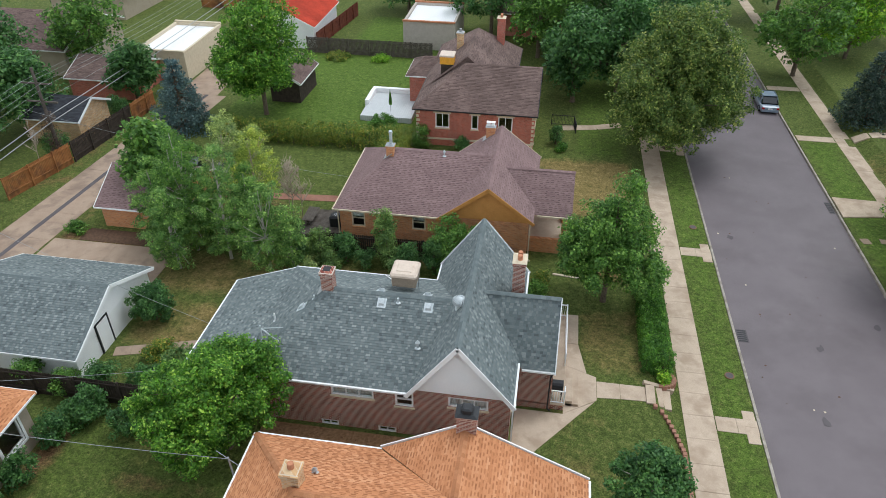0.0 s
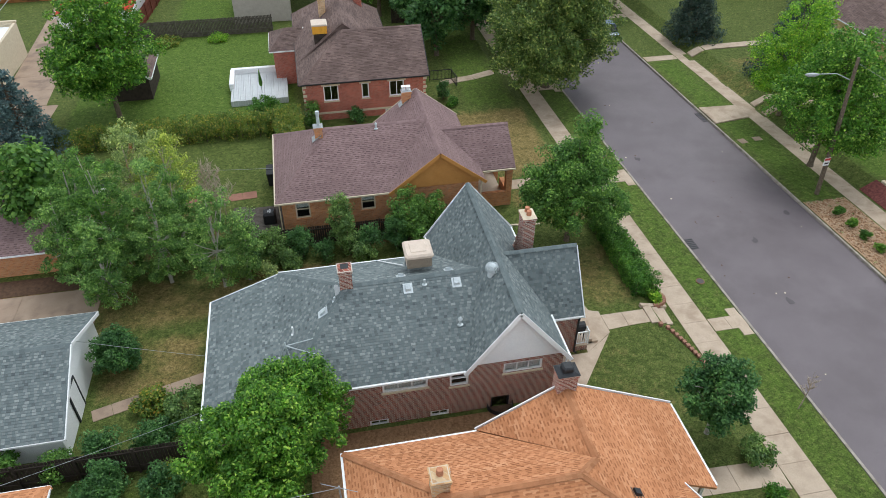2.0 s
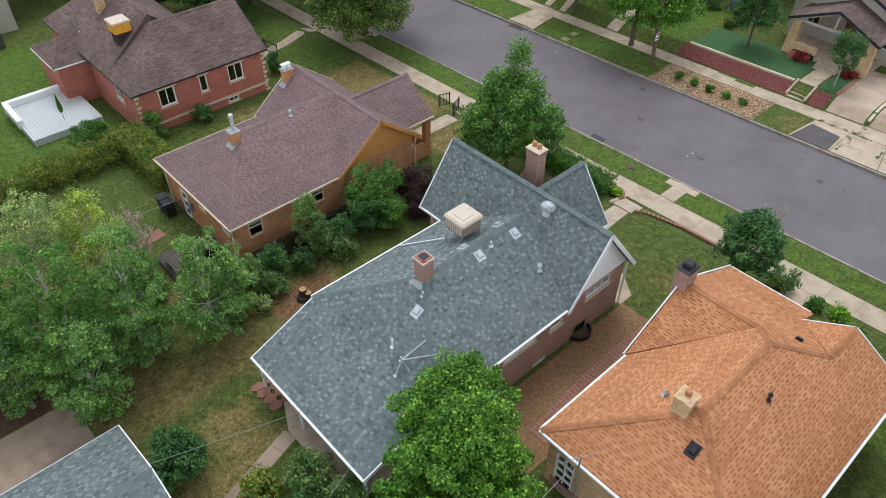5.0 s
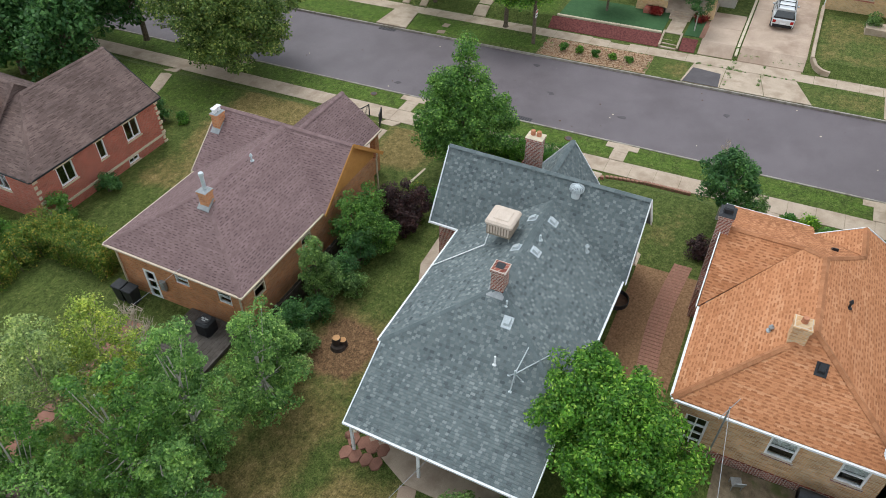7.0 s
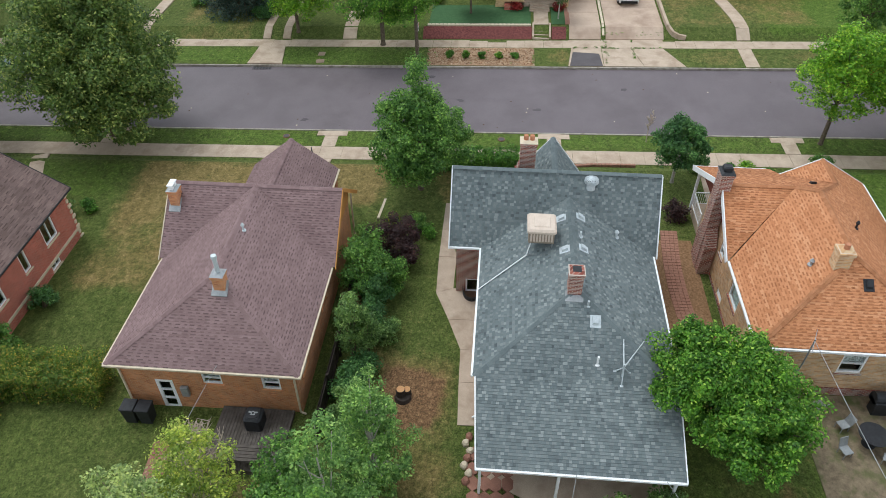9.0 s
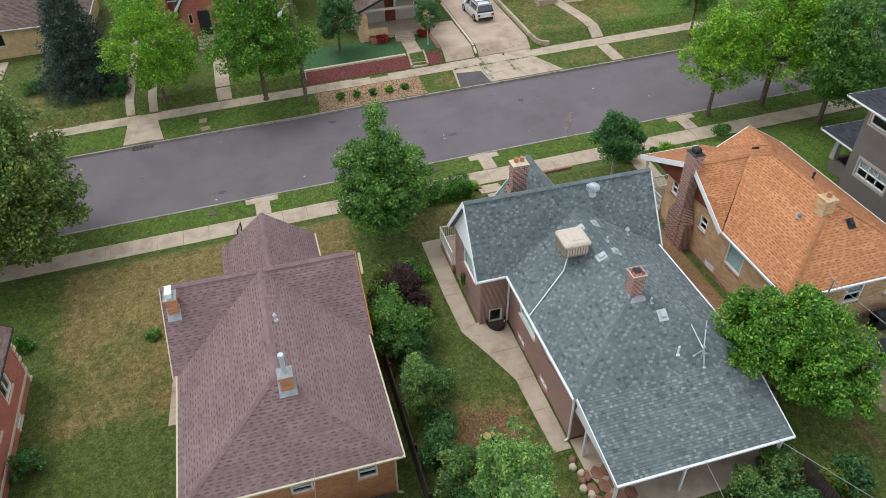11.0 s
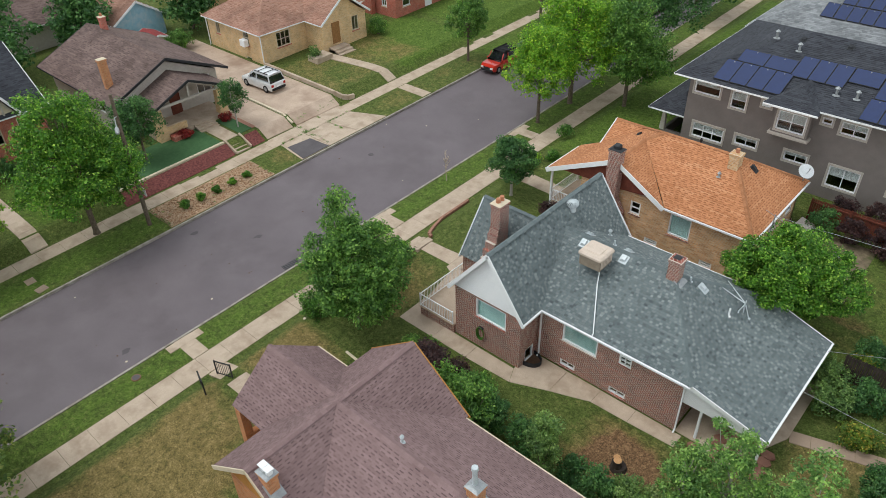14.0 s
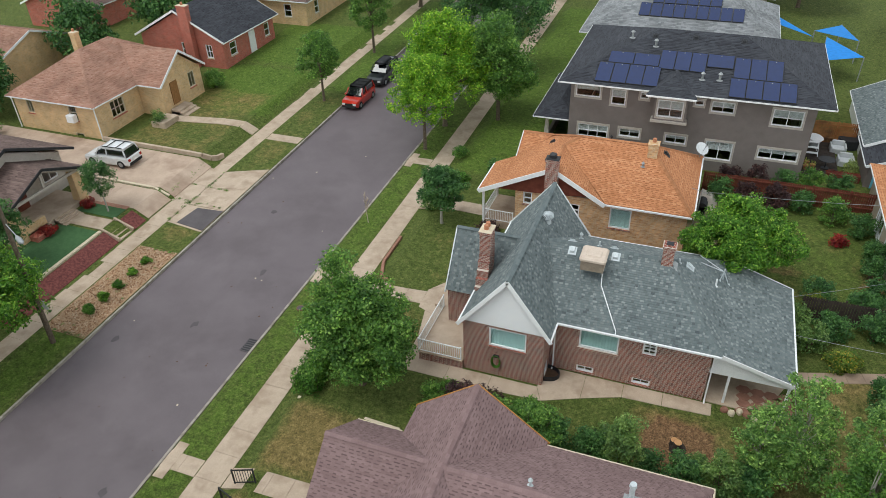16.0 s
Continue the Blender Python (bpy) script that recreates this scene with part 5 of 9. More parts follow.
for e in ((-11.35, 24.4, 5.34), (-11.66, 23.56, 5.11)):
    part("boom", Geo().tube([hub, e], [0.03, 0.022], 6), PALEMETAL, ant)
    d = Vector(e) - Vector(hub)
    q = d.cross(Vector((0, 0, 1))).normalized() * 0.16
    for k in (0.35, 0.6, 0.85):
        c = Vector(hub) + d * k
        part("element", Geo().tube([c - q, c + q], [0.01, 0.01], 4), METAL, ant)
# terrace
tz = lot(29) + 0.55
ter = thing("terrace", "raised concrete front terrace with brick sides", "terrace", (0.8, 29, lot(29)))
part("base", Geo().box(-0.53, 25.25, lot(33) - 0.3, 2.0, 32.0, tz - 0.08), BRICK_DARK, ter)
part("deck", Geo().box(-0.53, 25.2, tz - 0.08, 2.06, 32.06, tz, 0.02), CONCRETE, ter)
for i in range(2):
    part("step", Geo().box(2.06, 25.6, lot(29) - 0.3, 2.75 - i * 0.32, 27.6, lot(26) + 0.2 + i * 0.17, 0.01), CONCRETE, ter)
railing("terrace_railing", "white metal railing round the terrace", [(2.0, 28.0, tz), (2.0, 32.0, tz), (-0.45, 32.0, tz)])
railing("terrace_railing", "short white metal railing beside steps", [(1.15, 25.28, tz), (2.0, 25.28, tz), (2.0, 25.6, tz)])
gr = thing("barbecue_grill", "black covered barbecue grill on the terrace", "grill", (1.7, 25.75, tz))
part("firebox", Geo().box(1.35, 25.5, tz + 0.55, 1.9, 25.95, tz + 0.85, 0.04), DARK, gr)
part("lid", Geo().tube([(1.35, 25.72, tz + 0.88), (1.9, 25.72, tz + 0.88)], [0.23, 0.23], 12), DARK, gr)
for x in (1.4, 1.85):
    for y in (25.55, 25.9):
        part("leg", Geo().bar((x, y, tz), (x, y, tz + 0.57), 0.04, 0.04, (1, 0, 0)), DARK, gr)
for x, y, a0, rx, ry in ((-4.91, 30.98, math.pi / 2, 0.75, 0.5), (-3.45, 22.44, math.pi, 0.62, 0.6)):
    ww = thing("window_well", "half-round dark metal window well against the wall", "window well", (x, y, lot(y)))
    ring = [(x + rx * math.cos(a0 + k * math.pi / 12), y + ry * math.sin(a0 + k * math.pi / 12)) for k in range(13)]
    g = Geo()
    for a, b in zip(ring, ring[1:]):
        g.bar((*a, lot(y) + 0.1), (*b, lot(y) + 0.1), 0.03, 0.4)
    part("rim", g, DARK, ww)
    part("gravel_floor", Geo().hull([(a, b, lot(y) - 0.02) for a, b in ring], [(a, b, lot(y) + 0.05) for a, b in ring]), MULCH, ww)
hose = thing("garden_hose", "coiled green garden hose on the brick wall", "hose", (-2.4, 31.95, 1.6))
for k in range(5):
    part("coil", Geo().tube([(-2.4 + (0.18 + 0.02 * k) * math.cos(t), 31.93 + 0.025 * k, 1.85 + (0.35 + 0.02 * k) * math.sin(t)) for t in [q * math.pi / 8 for q in range(17)]], [0.018] * 17, 6), HEDGE, hose)
part("bracket", Geo().box(-2.55, 31.86, 2.15, -2.25, 32.02, 2.25, 0.02), DARK, hose)

# ---- the brown-roofed house ----
B = thing("house", "orange brick bungalow with brown shingle roof", "house", (-6.5, 42.3, lot(42.3)))
b0, e0 = lot(46) - 0.5, 3.5
ws = [(-12.3, -11.4, 2.08, 3.36), (-8.25, -7.35, 2.2, 3.36)]
wall(B, "y", 38.25, -1, -13.1, -0.75, b0, e0, BRICK_ORANGE, ws)
for a, b, c, d in ws:
    window(B, "y", 38.25, -1, a, b, c, d, (1, 2), CREAM, BRICK_ORANGE, CURTAIN, 0.45)
wall(B, "y", 46.35, 1, -13.1, -0.75, b0, e0, BRICK_ORANGE, [(-11, -10, 2.1, 3.3), (-8, -7, 2.1, 3.3)])
for a in (-11, -8):
    window(B, "y", 46.35, 1, a, a + 1, 2.1, 3.3, (1, 2), CREAM, BRICK_ORANGE)
ww = [(43.98, 44.78, 0.26, 2.3), (41.65, 42.55, 2.22, 2.98), (39.02, 39.85, 2.1, 2.98)]
wall(B, "x", -13.1, -1, 38.5, 46.1, b0, e0, BRICK_ORANGE, ww)
window(B, "x", -13.1, -1, *ww[1], (1, 2), WHITE, BRICK_ORANGE, CURTAIN, 0.5), window(B, "x", -13.1, -1, *ww[2], (1, 2), WHITE, BRICK_ORANGE, CURTAIN, 0.5)
door = wall(B, "x", -13.11, -1, 43.98, 44.78, 0.26, 2.3, WHITE, [(44.13, 44.63, c0, c0 + 0.5) for c0 in (0.45, 1.05, 1.65)], 0.08, "door", "white door with three panes")
for c0 in (0.45, 1.05, 1.65):
    part("pane", Geo().box(-13.08, 44.12, c0 - 0.01, -13.07, 44.64, c0 + 0.51), GLASS, door).visible_shadow = False
wall(B, "x", -0.75, 1, 38.5, 46.1, b0, e0, BRICK_ORANGE, [(40, 41.2, 1.9, 3.2), (42.2, 43.1, 1.0, 3.1)])
window(B, "x", -0.75, 1, 40, 41.2, 1.9, 3.2, (1, 2), CREAM)
part("door", Geo().box(-0.95, 42.2, 1.0, -0.9, 43.1, 3.1), WOOD_DARK, B, "dark front door")
part("floor", Geo().box(-12.8, 38.55, 1.2, -1.05, 46.05, 1.3), INSIDE, B)
gable(B, "y", 38.2, -1, [(-5.75, 3.5), (-0.75, 3.5), (-0.75, 3.85), (-3.3, 5.85), (-5.75, 3.95)], OCHRE)
gable(B, "y", 46.4, 1, [(-5.75, 3.5), (-0.75, 3.5), (-0.75, 3.85), (-3.3, 5.85), (-5.75, 3.95)], OCHRE)
zb = 6.0
roof_plane(B, [(-13.4, 37.98, 3.5), (-6.5, 37.98, 3.5), (-3.3, 42.3, zb), (-9.95, 42.3, zb)], BROWN)
roof_plane(B, [(-13.4, 46.62, 3.5), (-6.5, 46.62, 3.5), (-3.3, 42.3, zb), (-9.95, 42.3, zb)], BROWN)
roof_plane(B, [(-13.4, 37.98, 3.5), (-13.4, 46.62, 3.5), (-9.95, 42.3, zb)], BROWN)
roof_plane(B, [(-3.3, 37.8, zb), (-3.3, 42.3, zb), (-6.5, 37.98, 3.52), (-6.5, 37.8, 3.52)], BROWN)
roof_plane(B, [(-3.3, 46.8, zb), (-3.3, 42.3, zb), (-6.5, 46.62, 3.52), (-6.5, 46.8, 3.52)], BROWN)
roof_plane(B, [(-0.4, 37.8, 3.75), (-0.4, 46.8, 3.75), (-3.3, 46.8, zb), (-3.3, 37.8, zb)], BROWN)
roof_plane(B, [(-0.35, 39.3, 3.5), (2.0, 39.3, 3.5), (2.0, 41.85, 5.45), (-2.6, 41.85, 5.45)], BROWN)
roof_plane(B, [(-0.35, 44.3, 3.5), (2.0, 44.3, 3.5), (2.0, 41.85, 5.45), (-2.6, 41.85, 5.45)], BROWN)
ridge_caps(B, [((-9.95, 42.3, zb), (-3.3, 42.3, zb)), ((-3.3, 37.8, zb), (-3.3, 46.8, zb)), ((-13.4, 37.98, 3.5), (-9.95, 42.3, zb)), ((-13.4, 46.62, 3.5), (-9.95, 42.3, zb)), ((-2.6, 41.85, 5.45), (2, 41.85, 5.45))], BROWN)
gutter(B, (-13.4, 37.94, 3.5), (-6.4, 37.94, 3.5), CREAM), gutter(B, (-13.45, 37.9, 3.5), (-13.45, 46.66, 3.5), CREAM), gutter(B, (-13.4, 46.66, 3.5), (-6.4, 46.66, 3.5), CREAM), gutter(B, (-0.2, 39.25, 3.48), (2.0, 39.25, 3.48), CREAM)
for y in (37.77, 46.83):
    tone = OCHRE if y < 40 else CREAM
    rake(B, (-6.55, y, 3.48), (-3.3, y, zb), tone), rake(B, (-0.35, y, 3.72), (-3.3, y, zb), tone)
gable(B, "x", 1.8, 1, [(39.5, 3.5), (44.1, 3.5), (41.85, 5.3)], OCHRE)
for y in (39.4, 43.9):
    part("pier", Geo().box(1.45, y, b0, 1.85, y + 0.4, 3.45), BRICK_ORANGE, B)
part("porch_wall", Geo().box(1.5, 39.8, b0, 1.8, 41.2, 1.6), BRICK_ORANGE, B)
part("porch_wall", Geo().box(-0.74, 39.42, b0, 1.45, 39.66, 1.6), BRICK_ORANGE, B)
part("porch_wall", Geo().box(1.5, 42.6, b0, 1.8, 43.9, 1.6), BRICK_ORANGE, B)
part("porch_floor", Geo().box(-0.74, 39.67, b0, 1.49, 44.0, 0.95), CONCRETE, B)
c = chimney(B, -10.35, 41.9, 5.3, 6.4, 0.5, 0.5, BRICK_ORANGE, METAL, 0)
part("flue_pipe", Geo().tube([(-10.3, 41.9, 6.45), (-10.3, 41.9, 7.25), (-10.3, 41.9, 7.27), (-10.3, 41.9, 7.4)], [0.1, 0.1, 0.14, 0.12], 12), PALEMETAL, c)
flashing(B, -10.5, 41.9, 5.64, 0.3, 0.36, 0.72)
c = chimney(B, -4.05, 46.35, 5.0, 6.12, 0.62, 0.46, BRICK_ORANGE, METAL, 0)
for px in (-4.22, -3.9):
    part("flue_cap", Geo().box(px - 0.11, 46.24, 6.17, px + 0.11, 46.46, 6.42, 0.02).box(px - 0.15, 46.2, 6.42, px + 0.15, 46.5, 6.46), WHITE, c, "white metal flue cap")
flashing(B, -4.3, 46.35, 5.24, 0.3, 0.3, 0.78)
vent_pipe(B, -6.7, 41.95, 5.8, 0.3, 0.05, None, True)
downpipe(B, -13.25, 38.3, lot(38), 3.4, 0, -0.15, CREAM), downpipe(B, -0.6, 38.1, lot(38), 3.6, 0.1, 0, CREAM), downpipe(B, -13.2, 46.2, lot(46), 3.4, -0.1, 0, CREAM)
mt = part("electric_meter", Geo().box(-13.3, 43.3, 1.4, -13.12, 43.65, 2.0, 0.02), METAL, B)
dk = thing("wood_deck", "low weathered wood deck at the back door", "deck", (-14.8, 41, lot(41)))
for k in range(22):
    part("board", Geo().box(-16.4, 38.6 + k * 0.15, lot(42) + 0.02, -13.2, 38.735 + k * 0.15, lot(38) + 0.22), WOOD_GREY, dk)
pt = thing("picnic_table", "grey weathered picnic table on the deck", "table", (-15.6, 40.4, lot(40) + 0.2))
for k in range(5):
    part("board", Geo().box(-16.3 + k * 0.16, 39.4, lot(40) + 0.85, -16.16 + k * 0.16, 41.2, lot(40) + 0.89), WOOD_GREY, pt)
for y in (39.7, 40.9):
    part("leg", Geo().bar((-16.2, y, lot(40) + 0.1), (-15.7, y, lot(40) + 0.86), 0.08, 0.05), WOOD_GREY, pt)
    part("leg", Geo().bar((-15.7, y + 0.06, lot(40) + 0.1), (-16.2, y + 0.06, lot(40) + 0.86), 0.08, 0.05), WOOD_GREY, pt)
cx, cy, cz = -14.05, 40.15, lot(40) + 0.22
cu = thing("condenser_unit", "black air conditioning condenser on a pad", "air conditioner", (cx, cy, cz))
part("pad", Geo().box(cx - 0.5, cy - 0.5, cz - 0.12, cx + 0.5, cy + 0.5, cz + 0.03, 0.02), CONCRETE, cu)
part("body", Geo().box(cx - 0.4, cy - 0.4, cz + 0.03, cx + 0.4, cy + 0.4, cz + 0.85, 0.1), DARK, cu)
part("fan_guard", Geo().tube([(cx, cy, cz + 0.85), (cx, cy, cz + 0.88), (cx, cy, cz + 0.86)], [0.31, 0.3, 0.24], 24), DARK, cu)
for k in range(5):
    a = k * 1.257
    part("blade", Geo().bar((cx + 0.05 * math.cos(a), cy + 0.05 * math.sin(a), cz + 0.868), (cx + 0.22 * math.cos(a), cy + 0.22 * math.sin(a), cz + 0.868), 0.09, 0.01), METAL, cu)
for i in range(2):
    bn = thing("waste_bin", "dark plastic wheeled waste bin", "bin", (-13.9, 45.3 + i * 0.7, lot(45)), "bins by the back door")
    g = Geo().hull([(-14.15, 45.0 + i * .7, lot(45)), (-13.65, 45.0 + i * .7, lot(45)), (-13.65, 45.5 + i * .7, lot(45)), (-14.15, 45.5 + i * .7, lot(45))], [(-14.2, 44.95 + i * .7, lot(45) + 0.95), (-13.6, 44.95 + i * .7, lot(45) + .95), (-13.6, 45.55 + i * .7, lot(45) + .95), (-14.2, 45.55 + i * .7, lot(45) + .95)])
    part("body", g, DARK, bn)
    part("lid", Geo().box(-14.24, 44.92 + i * .7, lot(45) + 0.95, -13.56, 45.58 + i * .7, lot(45) + 1.03, 0.03), DARK, bn)

# ---- the orange-roofed house ----
O = thing("house", "blond brick bungalow with orange shingle roof", "house", (-5, 14.4, lot(14.4)))
b0, e0 = lot(18) - 0.5, 4.5
wn2 = [(-7.3, -5.92, 2.62, 4.12), (-3.95, -3.25, 3.05, 3.95), (-0.75, -0.14, 3.4, 4.3), (-9.0, -8.2, 1.35, 1.75), (-5.4, -4.5, 1.35, 1.75)]
wall(O, "y", 18.3, 1, -10.7, 0.4, b0, e0, BRICK_TAN, wn2)
for i, (a, b, c, d) in enumerate(wn2):
    window(O, "y", 18.3, 1, a, b, c, d, (1, 1) if i == 0 else (1, 2), None, BRICK_DARK, BLIND if i == 0 else None)
wo = [(13.7, 14.75, 2.8, 3.96), (11.2, 12.2, 2.8, 3.96), (17.0, 17.9, lot(17) + 0.2, lot(17) + 2.3)]
wall(O, "x", -10.7, -1, 10.4, 18.05, b0, e0, BRICK_TAN, wo)
for a, b, c, d in wo[:2]:
    window(O, "x", -10.7, -1, a, b, c, d, (1, 2), None, BRICK_DARK, CURTAIN, 0.5)
window(O, "x", -10.7, -1, *wo[2], (2, 4), WHITE)
part("plinth", Geo().box(-10.76, 10.35, b0, -10.705, 18.0, 1.75), BRICK_DARK, O)
part("plinth", Geo().box(-10.7, 18.305, b0, 0.4, 18.35, 1.3), BRICK_DARK, O)
wall(O, "y", 10.4, -1, -10.7, 1.0, b0, e0, BRICK_TAN)
wall(O, "x", 0.4, 1, 10.65, 18.05, b0, e0, BRICK_TAN, [(16, 17.4, 2.4, 3.9), (14.2, 15.1, 1.6, 3.7)])
window(O, "x", 0.4, 1, 16, 17.4, 2.4, 3.9, (2, 1))
part("door", Geo().box(0.2, 14.2, 1.6, 0.25, 15.1, 3.7), WOOD_RED, O, "red-brown front door")
part("floor", Geo().box(-10.4, 10.7, 1.7, 0.1, 18.0, 1.8), INSIDE, O)
gable(O, "y", 18.42, 1, [(-4.75, 4.75), (-2.1, 6.25), (2.5, 4.3), (-2.1, 4.45)], WOOD_RED)
gable(O, "x", 1.05, 1, [(10.4, 4.4), (14.6, 4.4), (12.6, 5.75)], WHITE)
zo = 7.0
roof_plane(O, [(-11, 18.62, 4.52), (-5.6, 18.62, 4.52), (-2.1, 15.2, 6.53), (-3.0, 14.4, zo), (-7.6, 14.4, zo)], ORANGE)
roof_plane(O, [(-11, 10.1, 4.52), (-11, 18.62, 4.52), (-7.6, 14.4, zo)], ORANGE)
roof_plane(O, [(-11, 10.1, 4.52), (-3.0, 10.1, 4.52), (-3.0, 14.4, zo), (-7.6, 14.4, zo)], ORANGE)
roof_plane(O, [(-3.0, 10.1, 4.52), (1.35, 10.1, 4.52), (1.35, 12.65, 5.99), (-3.0, 12.65, 5.99)], ORANGE)
roof_plane(O, [(-3.0, 12.65, 5.99), (-0.85, 12.65, 5.99), (-3.0, 14.4, zo)], ORANGE)
roof_plane(O, [(1.35, 12.65, 5.99), (1.35, 14.6, 4.87), (-0.85, 12.65, 5.99)], ORANGE)
ez = lambda x: 4.17 + 0.475 * (2.87 - x)
roof_plane(O, [(x, y, ez(x)) for x, y in ((2.87, 15.2), (2.87, 18.72), (-2.1, 18.72), (-2.1, 15.2))], ORANGE)
roof_plane(O, [(x, y, ez(x)) for x, y in ((2.87, 14.55), (2.87, 15.2), (-2.1, 15.2), (-2.97, 14.55))], ORANGE)
roof_plane(O, [(x, y, ez(x)) for x, y in ((-2.97, 14.55), (-3.0, 14.4), (-0.85, 12.65), (1.35, 14.55))], ORANGE)
roof_plane(O, [(-5.6, 18.72, 4.5), (-2.1, 18.72, ez(-2.1)), (-2.1, 15.2, ez(-2.1))], ORANGE)
ridge_caps(O, [((-7.6, 14.4, zo), (-3.0, 14.4, zo)), ((-11, 10.1, 4.52), (-7.6, 14.4, zo)), ((-11, 18.62, 4.52), (-7.6, 14.4, zo)), ((-3, 14.4, zo), (-0.85, 12.65, 5.99)), ((-0.85, 12.65, 5.99), (1.35, 12.65, 5.99)), ((-3.0, 14.4, zo), (-2.1, 15.2, ez(-2.1))), ((-2.1, 15.2, ez(-2.1)), (-2.1, 18.72, ez(-2.1)))], ORANGE_CAP, 0.19, 0.14, 0.05)
gutter(O, (-10.95, 18.68, 4.5), (-5.6, 18.68, 4.5)), gutter(O, (-11.06, 10.1, 4.5), (-11.06, 18.65, 4.5)), gutter(O, (2.93, 14.7, 4.15), (2.93, 18.72, 4.15)), gutter(O, (-10.9, 10.04, 4.5), (1.35, 10.04, 4.5))
rake(O, (-5.6, 18.78, 4.5), (-2.1, 18.78, ez(-2.1)), None, 0.05, 0.3), rake(O, (2.87, 18.78, 4.17), (-2.1, 18.78, ez(-2.1)), None, 0.05, 0.3)
rake(O, (1.4, 10.1, 4.5), (1.4, 12.65, 6.02)), rake(O, (1.4, 14.6, 4.86), (1.4, 12.65, 5.99))
chimney(O, -7.85, 15.0, 6.2, 7.45, 0.62, 0.62, BRICK_TAN, BRICK_TAN, 1)
c = chimney(O, -2.08, 18.72, b0, 7.3, 0.78, 0.6, BRICK_DARK, DARK, 0)
part("hood", Geo().box(-2.3, 18.5, 7.37, -1.86, 18.94, 7.62, 0.06), DARK, c, "black metal chimney hood")
part("base", Geo().hull([(-2.95, 18.36, b0), (-1.2, 18.36, b0), (-1.2, 18.98, b0), (-2.95, 18.98, b0)], [(-2.95, 18.36, 3.0), (-1.2, 18.36, 3.0), (-1.2, 18.98, 3.0), (-2.95, 18.98, 3.0)]).hull(
    [(-2.95, 18.36, 3.0), (-1.2, 18.36, 3.0), (-1.2, 18.98, 3.0), (-2.95, 18.98, 3.0)], [(-2.47, 18.4, 3.9), (-1.69, 18.4, 3.9), (-1.69, 18.98, 3.9), (-2.47, 18.98, 3.9)]), BRICK_DARK, c)
roof_vent(O, -8.7, 13.9, 6.2, 0.73, 0, DARK), roof_vent(O, -1.0, 13.9, 5.98, -0.475, 0, DARK)
vent_pipe(O, -4.9, 13.2, 6.3, 0.3, 0.05, DARK, True), vent_pipe(O, -7.4, 15.9, 6.1, 0.2, 0.06, METAL, True)
for x, y in ((2.6, 18.4), (2.6, 15.0)):
    part("porch_post", Geo().box(x - 0.07, y - 0.07, lot(16), x + 0.07, y + 0.07, 4.15, 0.01), WHITE, O)
part("porch_floor", Geo().box(0.41, 14.8, b0, 2.7, 18.4, lot(16) + 0.45), CONCRETE, O)
railing("porch_railing", "white wooden porch railing", [(2.6, 15.1, lot(16) + 0.45), (2.6, 18.38, lot(16) + 0.45), (0.5, 18.38, lot(16) + 0.45)])
dsh = thing("satellite_dish", "grey round satellite dish on the roof edge", "satellite dish", (-10.7, 10.3, 4.6))
n = Vector((-0.45, 0.5, 0.74)).normalized()
c = Vector((-10.85, 10.95, 5.55))
part("dish", Geo().tube([c - n * 0.12, c - n * 0.1, c - n * 0.03, c + n * 0.02, c + n * 0.0, c - n * 0.09], [0.06, 0.2, 0.38, 0.47, 0.45, 0.1], 24), TRIM_GREY, dsh)
part("arm", Geo().tube([(-10.75, 10.6, 4.62), (-10.8, 10.8, 5.1), tuple(c - n * 0.1)], [0.035, 0.035, 0.035], 8), METAL, dsh)
part("feed_horn", Geo().tube([tuple(c - n * 0.1 + Vector((0, 0, -0.4))), tuple(c + n * 0.45 + Vector((0, 0, -0.12))), tuple(c + n * 0.5)], [0.02, 0.02, 0.05], 8), METAL, dsh)
ant = thing("service_mast", "grey service mast with wires at the eave", "mast", (-11.2, 16.6, 3.2))
part("mast", Geo().tube([(-10.95, 16.6, 2.0), (-11.2, 16.6, 3.8), (-11.25, 16.6, 5.4)], [0.04, 0.04, 0.035], 8), METAL, ant)
part("crossarm", Geo().tube([(-11.9, 16.9, 5.3), (-10.6, 16.3, 5.3)], [0.015, 0.015], 5), METAL, ant)


